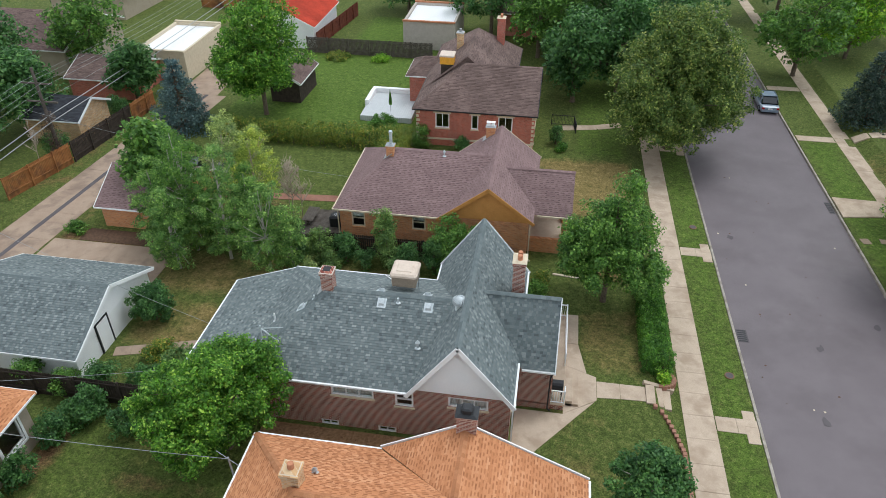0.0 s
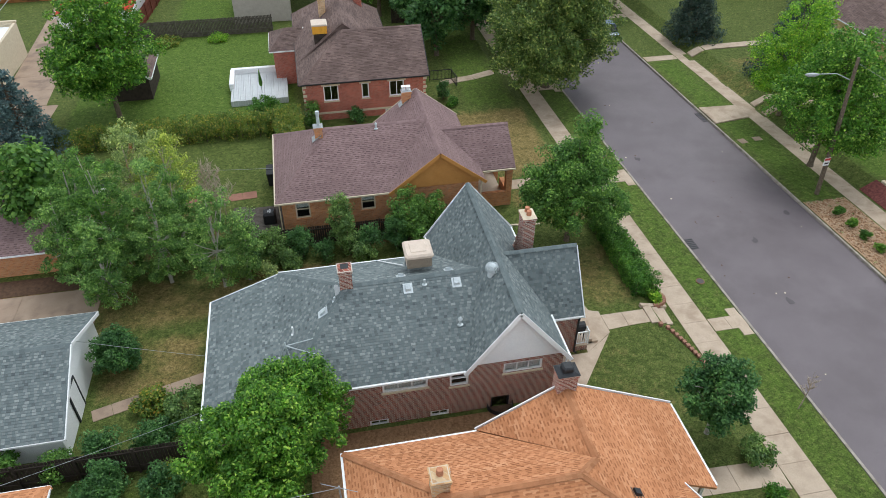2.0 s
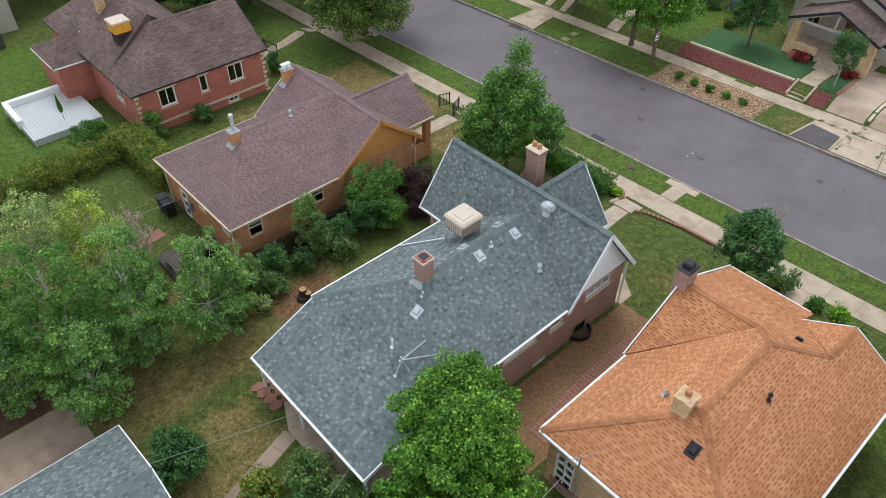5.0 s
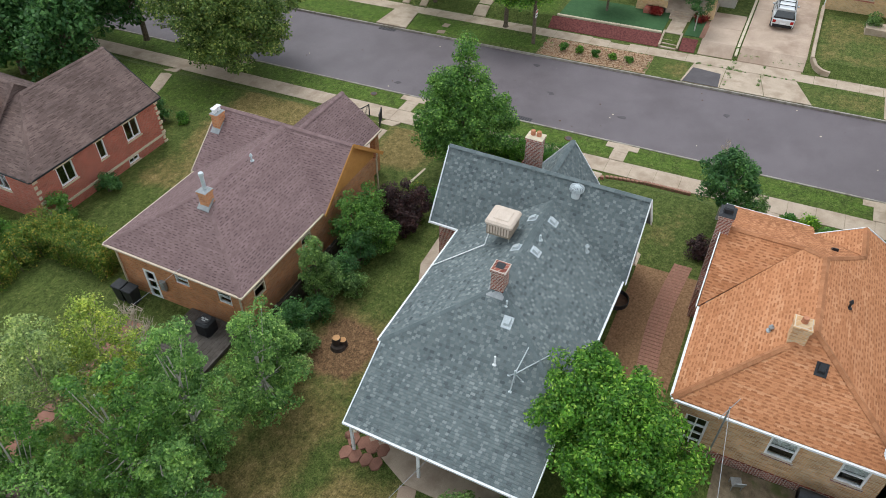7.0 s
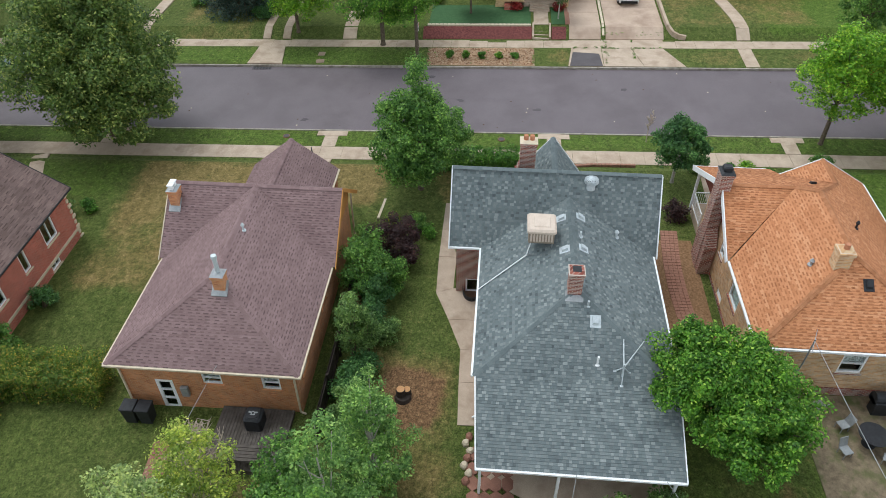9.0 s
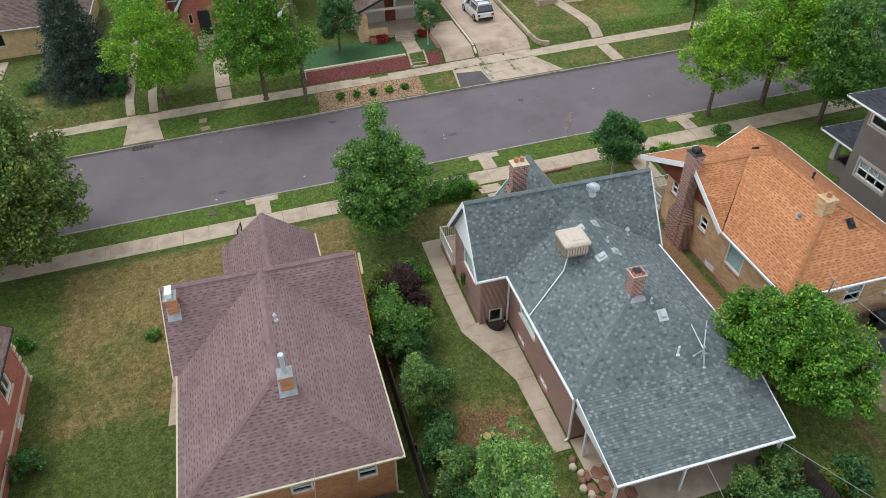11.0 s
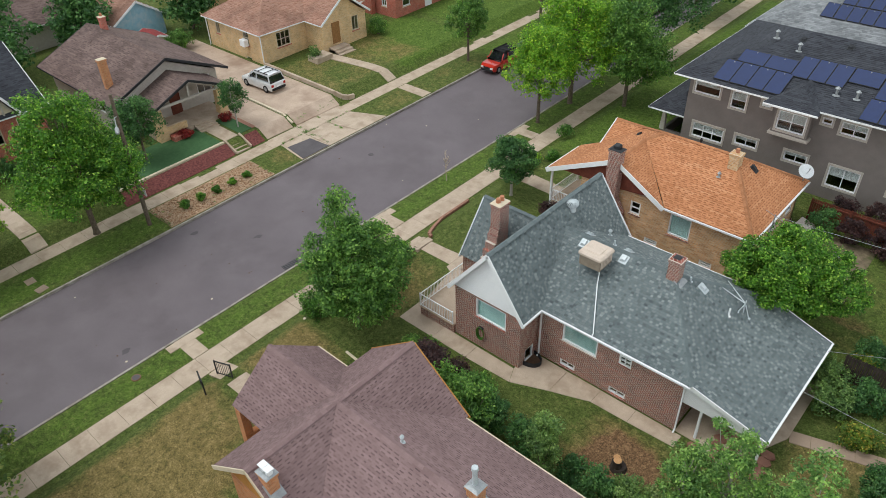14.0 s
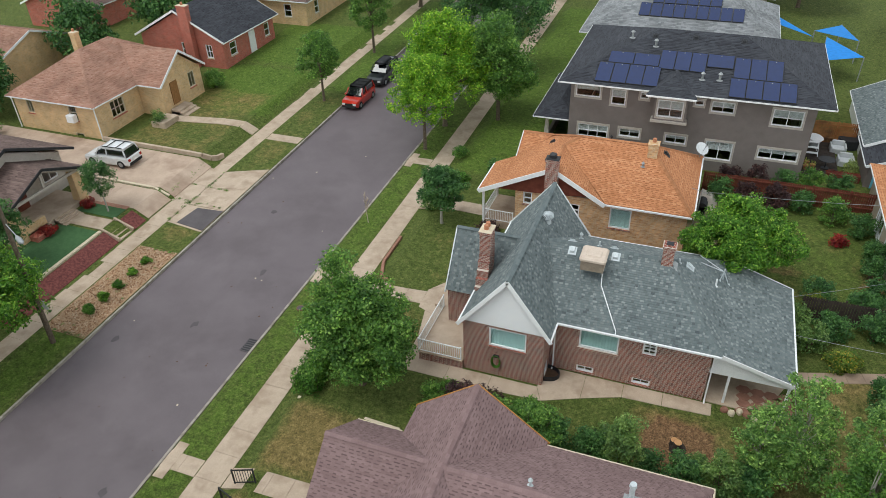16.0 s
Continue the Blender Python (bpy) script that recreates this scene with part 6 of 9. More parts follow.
# ---- more houses ----
def roof_box(parent, x0, x1, y0, y1, ze, zr, axis, in0, in1, material, row=0.14, tab=(0.15, 0.34), trim=None):
    """A ridge roof over a rectangle; an end inset of 0 makes a gable, more a hip."""
    if axis == "x":
        m = (y0 + y1) / 2
        a, b = (x0 + in0, m, zr), (x1 - in1, m, zr)
        roof_plane(parent, [(x0, y0, ze), (x1, y0, ze), b, a], material, row, tab), roof_plane(parent, [(x0, y1, ze), (x1, y1, ze), b, a], material, row, tab)
        ends = [(in0, (x0, y0, ze), (x0, y1, ze), a), (in1, (x1, y0, ze), (x1, y1, ze), b)]
        eaves = [((x0, y0, ze), (x1, y0, ze)), ((x0, y1, ze), (x1, y1, ze))]
    else:
        m = (x0 + x1) / 2
        a, b = (m, y0 + in0, zr), (m, y1 - in1, zr)
        roof_plane(parent, [(x0, y0, ze), (x0, y1, ze), b, a], material, row, tab), roof_plane(parent, [(x1, y0, ze), (x1, y1, ze), b, a], material, row, tab)
        ends = [(in0, (x0, y0, ze), (x1, y0, ze), a), (in1, (x0, y1, ze), (x1, y1, ze), b)]
        eaves = [((x0, y0, ze), (x0, y1, ze)), ((x1, y0, ze), (x1, y1, ze))]
    lines = [(a, b)]
    for inset, p, q, r in ends:
        if inset:
            roof_plane(parent, [p, q, r], material, row, tab)
            lines += [(p, r), (q, r)]
            eaves.append((p, q))
        else:
            rake(parent, p, r, trim), rake(parent, q, r, trim)
    ridge_caps(parent, lines, material)
    for p, q in eaves:
        gutter(parent, p, q, trim)


def wall_box(parent, x0, x1, y0, y1, z0, z1, material, holes=None, bars=(1, 2), frame_mat=None, sill=None, surround=None, shade=None):
    """Four walls with windows; holes maps a side (w, e, s, n) to openings."""
    holes = holes or {}
    for side, axis, pos, out, u0, u1 in (("s", "y", y0, -1, x0, x1), ("n", "y", y1, 1, x0, x1), ("w", "x", x0, -1, y0 + 0.25, y1 - 0.25), ("e", "x", x1, 1, y0 + 0.25, y1 - 0.25)):
        hs = holes.get(side, [])
        wall(parent, axis, pos, out, u0, u1, z0, z1, material, [h[:4] for h in hs])
        for h in hs:
            window(parent, axis, pos, out, *h[:4], h[4] if len(h) > 4 else bars, frame_mat, sill, shade, 0.5, surround)
    part("floor", Geo().box(x0 + 0.27, y0 + 0.27, z0 + 0.5, x1 - 0.27, y1 - 0.27, z0 + 0.6), INSIDE, parent)


# red brick house to the north
R = thing("house", "red brick house with cream quoins and brown roof", "house", (-6, 62, lot(60)))
zb = lot(68) - 0.4
wall_box(R, -11.1, -1.2, 54.6, 61.9, zb, 3.4, BRICK_RED, {"s": [(-9.5, -8.3, 1.72, 3.05, (2, 1)), (-6.45, -5.85, 1.75, 3.05, (1, 1)), (-4.2, -3.0, 1.72, 3.05, (2, 1)), (-4.6, -3.7, 0.2, 0.6, (2, 1))], "w": [(57, 58.2, 1.7, 3.0)], "e": [(56.5, 58, 1.6, 3.0)]}, (2, 1), None, CREAM)
wall_box(R, -11.1, -3.6, 61.92, 69.5, zb, 3.4, BRICK_RED, {"w": [(65, 66.2, 1.6, 3.0)]}, (1, 2), None, CREAM)
for a, b in ((-9.5, -8.3), (-6.45, -5.85), (-4.2, -3.0)):
    part("lintel", Geo().box(a - 0.15, 54.52, 3.05, b + 0.15, 54.598, 3.25, 0.02), CREAM, R)
part("string_course", Geo().box(-11.12, 54.55, 0.62, -1.18, 54.598, 0.78), CREAM, R)
for x in (-11.13, -1.42):
    for k in range(9):
        part("quoin", Geo().box(x, 54.54, 0.0 + k * 0.37, x + (0.25 if k % 2 else 0.4) * 0.8, 54.598, 0.2 + k * 0.37), CREAM, R)
roof_box(R, -11.4, -0.95, 54.3, 62.2, 3.42, 6.1, "x", 4.0, 0, RUST, trim=DARK)
gable(R, "x", -1.25, 1, [(54.7, 3.4), (61.8, 3.4), (58.25, 5.9)], BRICK_RED, 0)
roof_box(R, -11.4, -3.3, 58.3, 70.0, 3.43, 6.6, "y", 0.4, 4.0, RUST, trim=DARK)
wall_box(R, -13.3, -11.12, 62.5, 66.5, zb, 3.0, BRICK_RED)
roof_box(R, -13.6, -10.5, 62.2, 66.8, 3.05, 4.2, "x", 1.5, 0, RUST, trim=WHITE)
chimney(R, -5.3, 67.3, 4, 7.3, 0.7, 0.8, BRICK_RED, CREAM, 2), chimney(R, -8.7, 63.7, 5, 6.9, 0.6, 0.6, BRICK_TAN, METAL, 1, METAL)
ac2 = thing("rooftop_cooler", "yellow rooftop cooler on a dark stand", "air conditioner", (-9.2, 59.3, 5.3))
part("stand", Geo().box(-9.7, 58.8, 4.6, -8.7, 59.8, 5.7, 0.02), WOOD_DARK, ac2)
part("cabinet", Geo().box(-9.8, 58.7, 5.7, -8.6, 59.9, 6.35, 0.05), paint_mat("yellow_paint", (0.75, 0.36, 0.03), 0.5), ac2)
part("cover", Geo().box(-9.85, 58.65, 6.35, -8.55, 59.95, 6.5, 0.05), BEIGE, ac2)
railing("entry_railing", "black iron railing beside the entry", [(0.2, 60.6, lot(60)), (2.2, 60.6, lot(60)), (2.4, 59.0, lot(60))], 0.95, 0.12, DARK)
dk = thing("back_deck", "grey wooden back deck with white edge", "deck", (-14.8, 61.5, lot(61)))
for k in range(24):
    part("board", Geo().box(-17.2 + k * 0.2, 58.6, lot(64), -17.02 + k * 0.2, 64.4, lot(60) + 0.55), TRIM_GREY, dk)
part("bench", Geo().box(-17.3, 64.0, lot(64) + 0.5, -12.4, 64.4, lot(60) + 1.0, 0.02), WHITE, dk)
part("bench", Geo().box(-17.35, 61.0, lot(64) + 0.5, -16.95, 64.0, lot(60) + 1.0, 0.02), WHITE, dk)
ub = thing("patio_umbrella", "closed green patio umbrella", "umbrella", (-14.6, 59.9, lot(60) + 0.5))
part("canopy", Geo().tube([(-14.6, 59.9, lot(60) + 1.2), (-14.6, 59.9, lot(60) + 1.5), (-14.6, 59.9, lot(60) + 2.6)], [0.12, 0.17, 0.03], 10), HEDGE, ub)
part("pole", Geo().tube([(-14.6, 59.9, lot(60) + 0.5), (-14.6, 59.9, lot(60) + 2.7)], [0.025, 0.025], 6), METAL, ub)

# grey two-storey house with solar panels
M = thing("house", "taupe stucco two-storey house with charcoal roof", "house", (-9, 0, lot(0)))
zb = lot(6) - 0.6
mn = [(-4.82, -3.73, 6.0, 7.25, (1, 2)), (-6.5, -5.85, 6.7, 7.25, (1, 1)), (-10.45, -9.8, 6.65, 7.1, (1, 1)), (-12.6, -11.0, 6.3, 7.15, (2, 2)), (-17.25, -15.2, 5.8, 7.05, (2, 2)),
      (-3.75, -1.4, 3.05, 4.15, (3, 2)), (-6.2, -4.6, 3.45, 4.15, (2, 1)), (-9.65, -8.1, 3.4, 4.1, (2, 1)), (-13.05, -11.1, 2.5, 4.0, (2, 1)), (-17.55, -14.8, 3.1, 3.95, (3, 1)), (-2.9, -1.0, 6.4, 7.4, (1, 1))]
# half curtains added in every window, to lighten panes as reflected sky does
wall_box(M, -18.0, -0.6, -6.0, 6.2, zb, 7.75, STUCCO, {"n": mn, "w": [(1, 2.5, 6, 7.2), (0, 1.0, 2, 4)]}, (2, 1), WHITE, None, TRIM_BEIGE, CURTAIN)
wall_box(M, -9.35, -7.0, 6.22, 6.9, 5.5, 7.5, STUCCO, {"n": [(-9.1, -7.25, 5.75, 7.1, (2, 2))]}, (2, 2), WHITE, None, TRIM_BEIGE, CURTAIN)
part("corbel", Geo().box(-9.5, 6.22, 5.3, -6.85, 7.0, 5.5, 0.04), TRIM_BEIGE, M)
roof_box(M, -19.0, 0.2, -6.9, 7.3, 7.85, 10.2, "x", 6.5, 6.5, CHAR, 0.18, (0.2, 0.5))
roof_plane(M, [(-9.9, 7.9, 7.75), (-6.4, 7.9, 7.75), (-8.15, 6.2, 8.75)], CHAR)
roof_plane(M, [(-9.9, 7.9, 7.75), (-8.15, 6.2, 8.75), (-8.15, 4.58, 8.75), (-9.9, 7.6, 7.75)], CHAR)
roof_plane(M, [(-6.4, 7.9, 7.75), (-8.15, 6.2, 8.75), (-8.15, 4.58, 8.75), (-6.4, 7.6, 7.75)], CHAR)
gutter(M, (-9.9, 7.95, 7.75), (-6.4, 7.95, 7.75))
wall_box(M, -0.55, 1.4, -3.0, 5.4, zb, 2.4, STUCCO)
roof_box(M, -1.4, 2.3, -3.7, 6.1, 4.25, 5.2, "y", 1.8, 1.8, CHAR)
for y in (5.3, 1.0, -3.0):
    part("porch_post", Geo().hull([(1.1, y - .2, 2.4), (1.5, y - .2, 2.4), (1.5, y + .2, 2.4), (1.1, y + .2, 2.4)], [(1.2, y - .1, 4.2), (1.4, y - .1, 4.2), (1.4, y + .1, 4.2), (1.2, y + .1, 4.2)]), TRIM_BEIGE, M)
SOLAR = paint_mat("solar_blue", (0.012, 0.026, 0.1), 0.2, 0.0, 0.4)
msl = (10.2 - 7.85) / 7.1


def solar_panel(x0, x1, y0, y1, zf, group, mat_):
    ob = thing("solar_panel", "dark blue solar panel with thin metal frame", "solar panel", ((x0 + x1) / 2, (y0 + y1) / 2, zf((y0 + y1) / 2)), group)
    r = [(x0, y0), (x1, y0), (x1, y1), (x0, y1)]
    part("frame", Geo().hull([(x, y, zf(y) + 0.08) for x, y in r], [(x, y, zf(y) + 0.13) for x, y in r]), DARK, ob)
    s = [(x0 + .03, y0 + .03), (x1 - .03, y0 + .03), (x1 - .03, y1 - .03), (x0 + .03, y1 - .03)]
    part("cell_sheet", Geo().hull([(x, y, zf(y) + 0.11) for x, y in s], [(x, y, zf(y) + 0.135) for x, y in s]), mat_, ob)
    part("mount", Geo().box((x0 + x1) / 2 - .03, min(y0, y1) + .1, zf(y1) - 0.02 + min(0, zf(y0) - zf(y1)), (x0 + x1) / 2 + .03, min(y0, y1) + .2, zf(min(y0, y1)) + .1), METAL, ob)


mz = lambda y: 7.85 + msl * (7.3 - y)
for x0, n, y0, y1, w in ((-7.0, 4, 4.86, 6.98, 1.15), (-6.74, 2, 3.5, 4.8, 1.88), (-10.1, 3, 2.88, 4.98, 1.12), (-12.0, 1, 2.88, 4.3, 1.88), (-16.4, 4, 5.28, 7.22, 1.12), (-15.4, 3, 3.02, 5.22, 1.12)):
    for i in range(n):
        solar_panel(x0 + i * w, x0 + (i + 1) * w - 0.03, y0, y1, mz, "solar panels on the charcoal roof", SOLAR)
for x, y in ((-4.3, 1.6), (-6.2, 2.4), (-10.0, 5.6), (-11.2, 5.5)):
    vent_pipe(M, x, y, mz(y), 0.45, 0.09, METAL, True)
for x, y in ((-6.0, 1.2), (-9.0, 1.0), (-12.5, 1.0)):
    roof_vent(M, x, y, mz(y), 0, -msl, DARK)
M2 = thing("house", "house with pale grey shingle roof and solar panels", "house", (-7, -16, lot(-16)))
wall_box(M2, -15.2, 1.0, -22, -10, lot(-10) - 0.5, 6.3, TAUPE, {"n": [(-12, -10.5, 4.4, 5.8), (-5, -3.5, 4.4, 5.8)]}, (1, 2), WHITE)
roof_box(M2, -16.0, 1.8, -22.8, -9.2, 6.4, 9.4, "x", 6, 6, LIGHTGREY, 0.2, (0.2, 0.5))
m2 = lambda y: 6.4 + 3.0 / 6.8 * (-9.2 - y)
for i in range(9):
    for k in range(2):
        if k == 0 or 1 < i < 8:
            solar_panel(-12.6 + i * 1.05, -11.6 + i * 1.05, -13.4 - k * 1.75, -11.75 - k * 1.75, m2, "solar panels on the grey roof", SOLAR)
M3 = thing("house", "distant house with pale shingle roof", "house", (-8, -32, lot(-32)))
wall_box(M3, -15, 0, -38, -27, lot(-27) - 0.5, 6.0, TAUPE, {"n": [(-6, -4, 4, 5.5)]}, (1, 2), WHITE)
roof_box(M3, -15.8, 0.8, -38.8, -26.2, 6.1, 9, "x", 5, 5, LIGHTGREY, 0.25, (0.3, 0.6))
# garages behind
def shed(label, x0, x1, y0, y1, ze, zr, axis, wmat, rmat, door=None, over=0.3, category="garage", name="garage", trim=None):
    ob = thing(name, label, category, ((x0 + x1) / 2, (y0 + y1) / 2, lot((y0 + y1) / 2)))
    zb = lot(y1) - 0.3
    wall_box(ob, x0, x1, y0, y1, zb, ze, wmat, {})
    k = (zr - ze) * 0.93
    if axis == "x":
        m, t = (y0 + y1) / 2, [(y0, ze), (y1, ze)]
        for px, s in ((x0, -1), (x1, 1)):
            gable(ob, "x", px + s * 0.003, s, [(y0, ze), (y1, ze), (m, ze + k)], wmat, 0.15 if wmat is WHITE else 0)
    else:
        m = (x0 + x1) / 2
        for py, s in ((y0, -1), (y1, 1)):
            gable(ob, "y", py + s * 0.003, s, [(x0, ze), (x1, ze), (m, ze + k)], wmat, 0.15 if wmat is WHITE else 0)
    roof_box(ob, x0 - over, x1 + over, y0 - over, y1 + over, ze - 0.02, zr, axis, 0, 0, rmat, trim=trim)
    if door:
        axis2, pos, a, b, h, m2_ = door
        z0 = lot(a if axis2 == "x" else y0)
        g = Geo().box(pos, a, z0, pos + 0.05, b, z0 + h, 0.01) if axis2 == "x" else Geo().box(a, pos, z0, b, pos + 0.05, z0 + h, 0.01)
        d = part("door", g, m2_, ob)
        gg = Geo()
        if axis2 == "x":
            for u in (a, b):
                gg.box(pos, u - 0.05, z0, pos + 0.07, u + 0.05, z0 + h + 0.06)
            gg.box(pos, a - 0.05, z0 + h, pos + 0.07, b + 0.05, z0 + h + 0.08)
        else:
            for u in (a, b):
                gg.box(u - 0.05, pos, z0, u + 0.05, pos + 0.07, z0 + h + 0.06)
        part("door_frame", gg, DARK, d)
    return ob


shed("white sided garage with grey shingle roof", -31.0, -23.0, 23.4, 30.9, 2.6, 4.35, "x", WHITE, SLATE, ("x", -22.99, 25.4, 26.5, 1.9, WHITE))
shed("orange brick garage with brown shingle roof", -30.1, -24.6, 37.7, 43.6, 2.3, 4.0, "x", BRICK_ORANGE, BROWN, None)
shed("grey sided garage with pale door beside the alley", -46.0, -39.2, 32.0, 38.6, 2.8, 4.2, "x", WHITE, CHAR, ("x", -39.19, 33, 37.6, 2.1, CREAM))
shed("small shed with dark blue roof", -44.5, -39.5, 50.0, 54.5, 2.2, 3.4, "x", BRICK_TAN, CHAR)
shed("low red brick outbuilding", -46.5, -40.0, 59.5, 65.5, 1.9, 3.1, "x", BRICK_RED, RUST)
shed("white garage with bright red roof", -34.5, -27.6, 77.5, 87, 2.0, 3.8, "y", WHITE, shingle_mat("red_roofing", [(0.42, 0.045, 0.02), (0.5, 0.06, 0.03), (0.46, 0.05, 0.025)]))
shed("dark timber garden shed with brown roof", -26.8, -23.9, 61.6, 66.6, 1.9, 3.0, "y", WOOD_DARK, RUST, None, 0.3, "shed", "garden_shed")
shed("white garage with grey roof", -30.0, -22.5, -8.0, 2.5, 3.6, 5.6, "y", WHITE, SLATE)
shed("grey house with dark roof", -27.2, -22.4, 1.0, 5.5, 3.4, 4.4, "y", STUCCO, CHAR, None, 0.3, "house", "house")
for nm, x0, x1, y0, y1, h, lab in (("flat_roofed_building", -42.6, -37.2, 65.4, 74.6, 3.0, "cream flat-roofed building with white roof coating"), ("flat_roofed_garage", -17.5, -11.5, 79.5, 87, 3.2, "grey flat-roofed garage with orange tile edge")):
    ob = thing(nm, lab, "building", ((x0 + x1) / 2, y0, lot(y0)))
    wall_box(ob, x0, x1, y0, y1, lot(y1) - 0.3, lot(y0) + h, CREAM if x0 < -30 else TRIM_BEIGE, {})
    part("roof", Geo().box(x0 + 0.25, y0 + 0.25, lot(y0) + h - 0.45, x1 - 0.25, y1 - 0.25, lot(y0) + h - 0.3), WHITE, ob)
    for yy in (y0, y1):
        part("parapet", Geo().box(x0 - .03, yy - 0.15, lot(y0) + h, x1 + .03, yy + 0.15, lot(y0) + h + 0.16), CREAM if x0 < -30 else TERRACOTTA, ob)
# tan house with orange roof to the south-west
W = thing("house", "beige stucco house with orange shingle roof", "house", (-27, 14, lot(14)))
wall_box(W, -32, -22.6, 7, 19.3, lot(19) - 0.5, 3.95, TAUPE, {"e": [(17.2, 18.6, 2.0, 3.5, (1, 1)), (14.6, 16.4, 1.6, 3.5, (2, 1)), (11, 13, 1.6, 3.5, (2, 1))], "n": [(-26, -24.6, 2, 3.4, (1, 2))]}, (1, 1), WHITE, None, WHITE)
roof_box(W, -32.4, -22.15, 6.6, 19.7, 4.0, 5.6, "x", 0, 5.0, ORANGE)
# ---- east side of the street ----
zb = 0.6
T = thing("house", "buff brick house with tan hipped roof", "house", (43, 10, 1.4))
wall_box(T, 38.3, 47.4, 3.2, 15.9, zb, 4.55, BRICK_BUFF, {"n": [(45.3, 46.05, 3.05, 4.45, (2, 1)), (40.35, 41.3, 2.95, 4.4, (1, 2)), (40.35, 41.3, 1.35, 1.75, (1, 1))], "w": [(12.4, 14.1, 2.7, 4.2, (3, 2))]}, (2, 1), CREAM, BRICK_RED)
roof_box(T, 37.9, 47.8, 2.8, 16.3, 4.6, 7.6, "y", 4.9, 4.9, PINKTAN, 0.17, (0.16, 0.32))
wall_box(T, 35.7, 38.28, 4.6, 10.4, zb, 4.55, BRICK_BUFF, {"w": [(5.6, 6.5, 2.9, 4.4, (2, 1))]}, (2, 1), CREAM, BRICK_RED)
part("door", Geo().box(35.62, 8.2, 2.3, 35.69, 9.2, 4.4, 0.01), rough_mat("oak_door", (0.25, 0.12, 0.04), (0.35, 0.18, 0.07)), T, "brown wooden arched front door")
gable(T, "x", 35.75, -1, [(4.6, 4.5), (10.4, 4.5), (7.5, 6.7)], BRICK_BUFF, 0)
roof_box(T, 35.3, 42.0, 4.2, 10.8, 4.6, 7.0, "x", 0, 0, PINKTAN, 0.17, (0.16, 0.32))
chimney(T, 46.6, 8.0, 5, 7.8, 0.6, 0.6, BRICK_BUFF, CREAM, 1)
for i in range(4):
    part("entry_step", Geo().box(33.5 + i * 0.4, 7.8, 1.0, 35.65, 9.8, 1.55 + i * 0.18, 0.01), CONCRETE, T)
part("stoop_wall", Geo().box(34.2, 10.6, 1.0, 35.68, 12.6, 2.1, 0.03), CONCRETE, T)
part("window_cooler", Geo().box(40.4, 15.95, 2.95, 41.2, 16.45, 3.6, 0.03), WHITE, T)
downpipe(T, 38.2, 16.0, 1.3, 4.5, -0.1, 0.1), downpipe(T, 47.5, 16.0, 1.3, 4.5, 0, 0.1)
E2 = thing("house", "red brick house with dark grey roof", "house", (42, -5, 1.9))
wall_box(E2, 36.8, 47, -10.5, -0.9, zb, 4.9, BRICK_RED, {"w": [(-3.2, -2.0, 3.0, 4.4, (1, 2)), (-9.6, -8.6, 3.0, 4.4, (1, 2))], "n": [(38.2, 39.0, 3, 4.4, (2, 2)), (41.0, 42.0, 3, 4.4, (2, 2))]}, (1, 2), WHITE, CREAM)
roof_box(E2, 36.3, 47.5, -11, -0.5, 4.9, 7.8, "y", 0, 0, CHAR, 0.18, (0.18, 0.34), WHITE)
gable(E2, "y", -0.87, 1, [(36.8, 4.85), (47, 4.85), (41.9, 7.5)], BRICK_RED, 0)
chimney(E2, 40.5, -0.5, 1, 8.4, 1.1, 0.6, BRICK_RED, CREAM, 1)
part("door", Geo().box(36.7, -6.6, 2.2, 36.79, -5.5, 4.5, 0.02), WHITE, E2, "white panelled front door")
E3 = thing("house", "tan brick house at the far end of the row", "house", (42, -20, 2.2))
wall_box(E3, 35, 47, -27, -15, zb, 5.3, BRICK_BUFF, {"w": [(-18, -17, 3.3, 4.8), (-25, -24, 3.3, 4.8)], "n": [(37, 38, 3.3, 4.8)]}, (1, 2), WHITE, CREAM)
roof_box(E3, 34.5, 47.5, -27.5, -14.5, 5.3, 8.0, "x", 5, 5, RUST, 0.18, (0.18, 0.34))
# bungalow
G_ = thing("house", "tan bungalow with brown roof and deep porch", "house", (41, 27.5, 1.2))
wall_box(G_, 35.4, 47.5, 22.9, 32.2, 0.4, 4.2, TRIM_BEIGE, {"n": [(38, 39, 2.4, 3.9, (1, 2)), (41, 42, 2.4, 3.9, (1, 2))], "w": [(29.8, 31.4, 2.4, 3.9, (3, 1)), (23.6, 25.0, 2.4, 3.9, (2, 1))]}, (1, 2), WHITE)
part("door", Geo().box(35.3, 26.8, 1.5, 35.38, 27.8, 3.6, 0.02), WOOD_RED, G_, "dark red front door")
roof_box(G_, 34.6, 48.2, 22.1, 33.0, 4.25, 6.7, "x", 0, 0, RUST, 0.17, (0.16, 0.32), DARK)
gable(G_, "x", 35.2, -1, [(23.0, 4.2), (32.1, 4.2), (27.55, 6.3)], TRIM_BEIGE, 0.16)
roof_box(G_, 31.9, 36.2, 23.9, 31.0, 3.95, 5.5, "x", 0, 0, RUST, 0.17, (0.16, 0.32), DARK)
g = Geo()
for y in (24.6, 27.5, 30.4):
    g.bar((32.3, y, 3.9), (32.3, 27.45, 5.2), 0.1, 0.16)
g.bar((32.3, 24.2, 3.85), (32.3, 30.8, 3.85), 0.14, 0.2)
part("gable_truss", g, TRIM_BEIGE, G_)
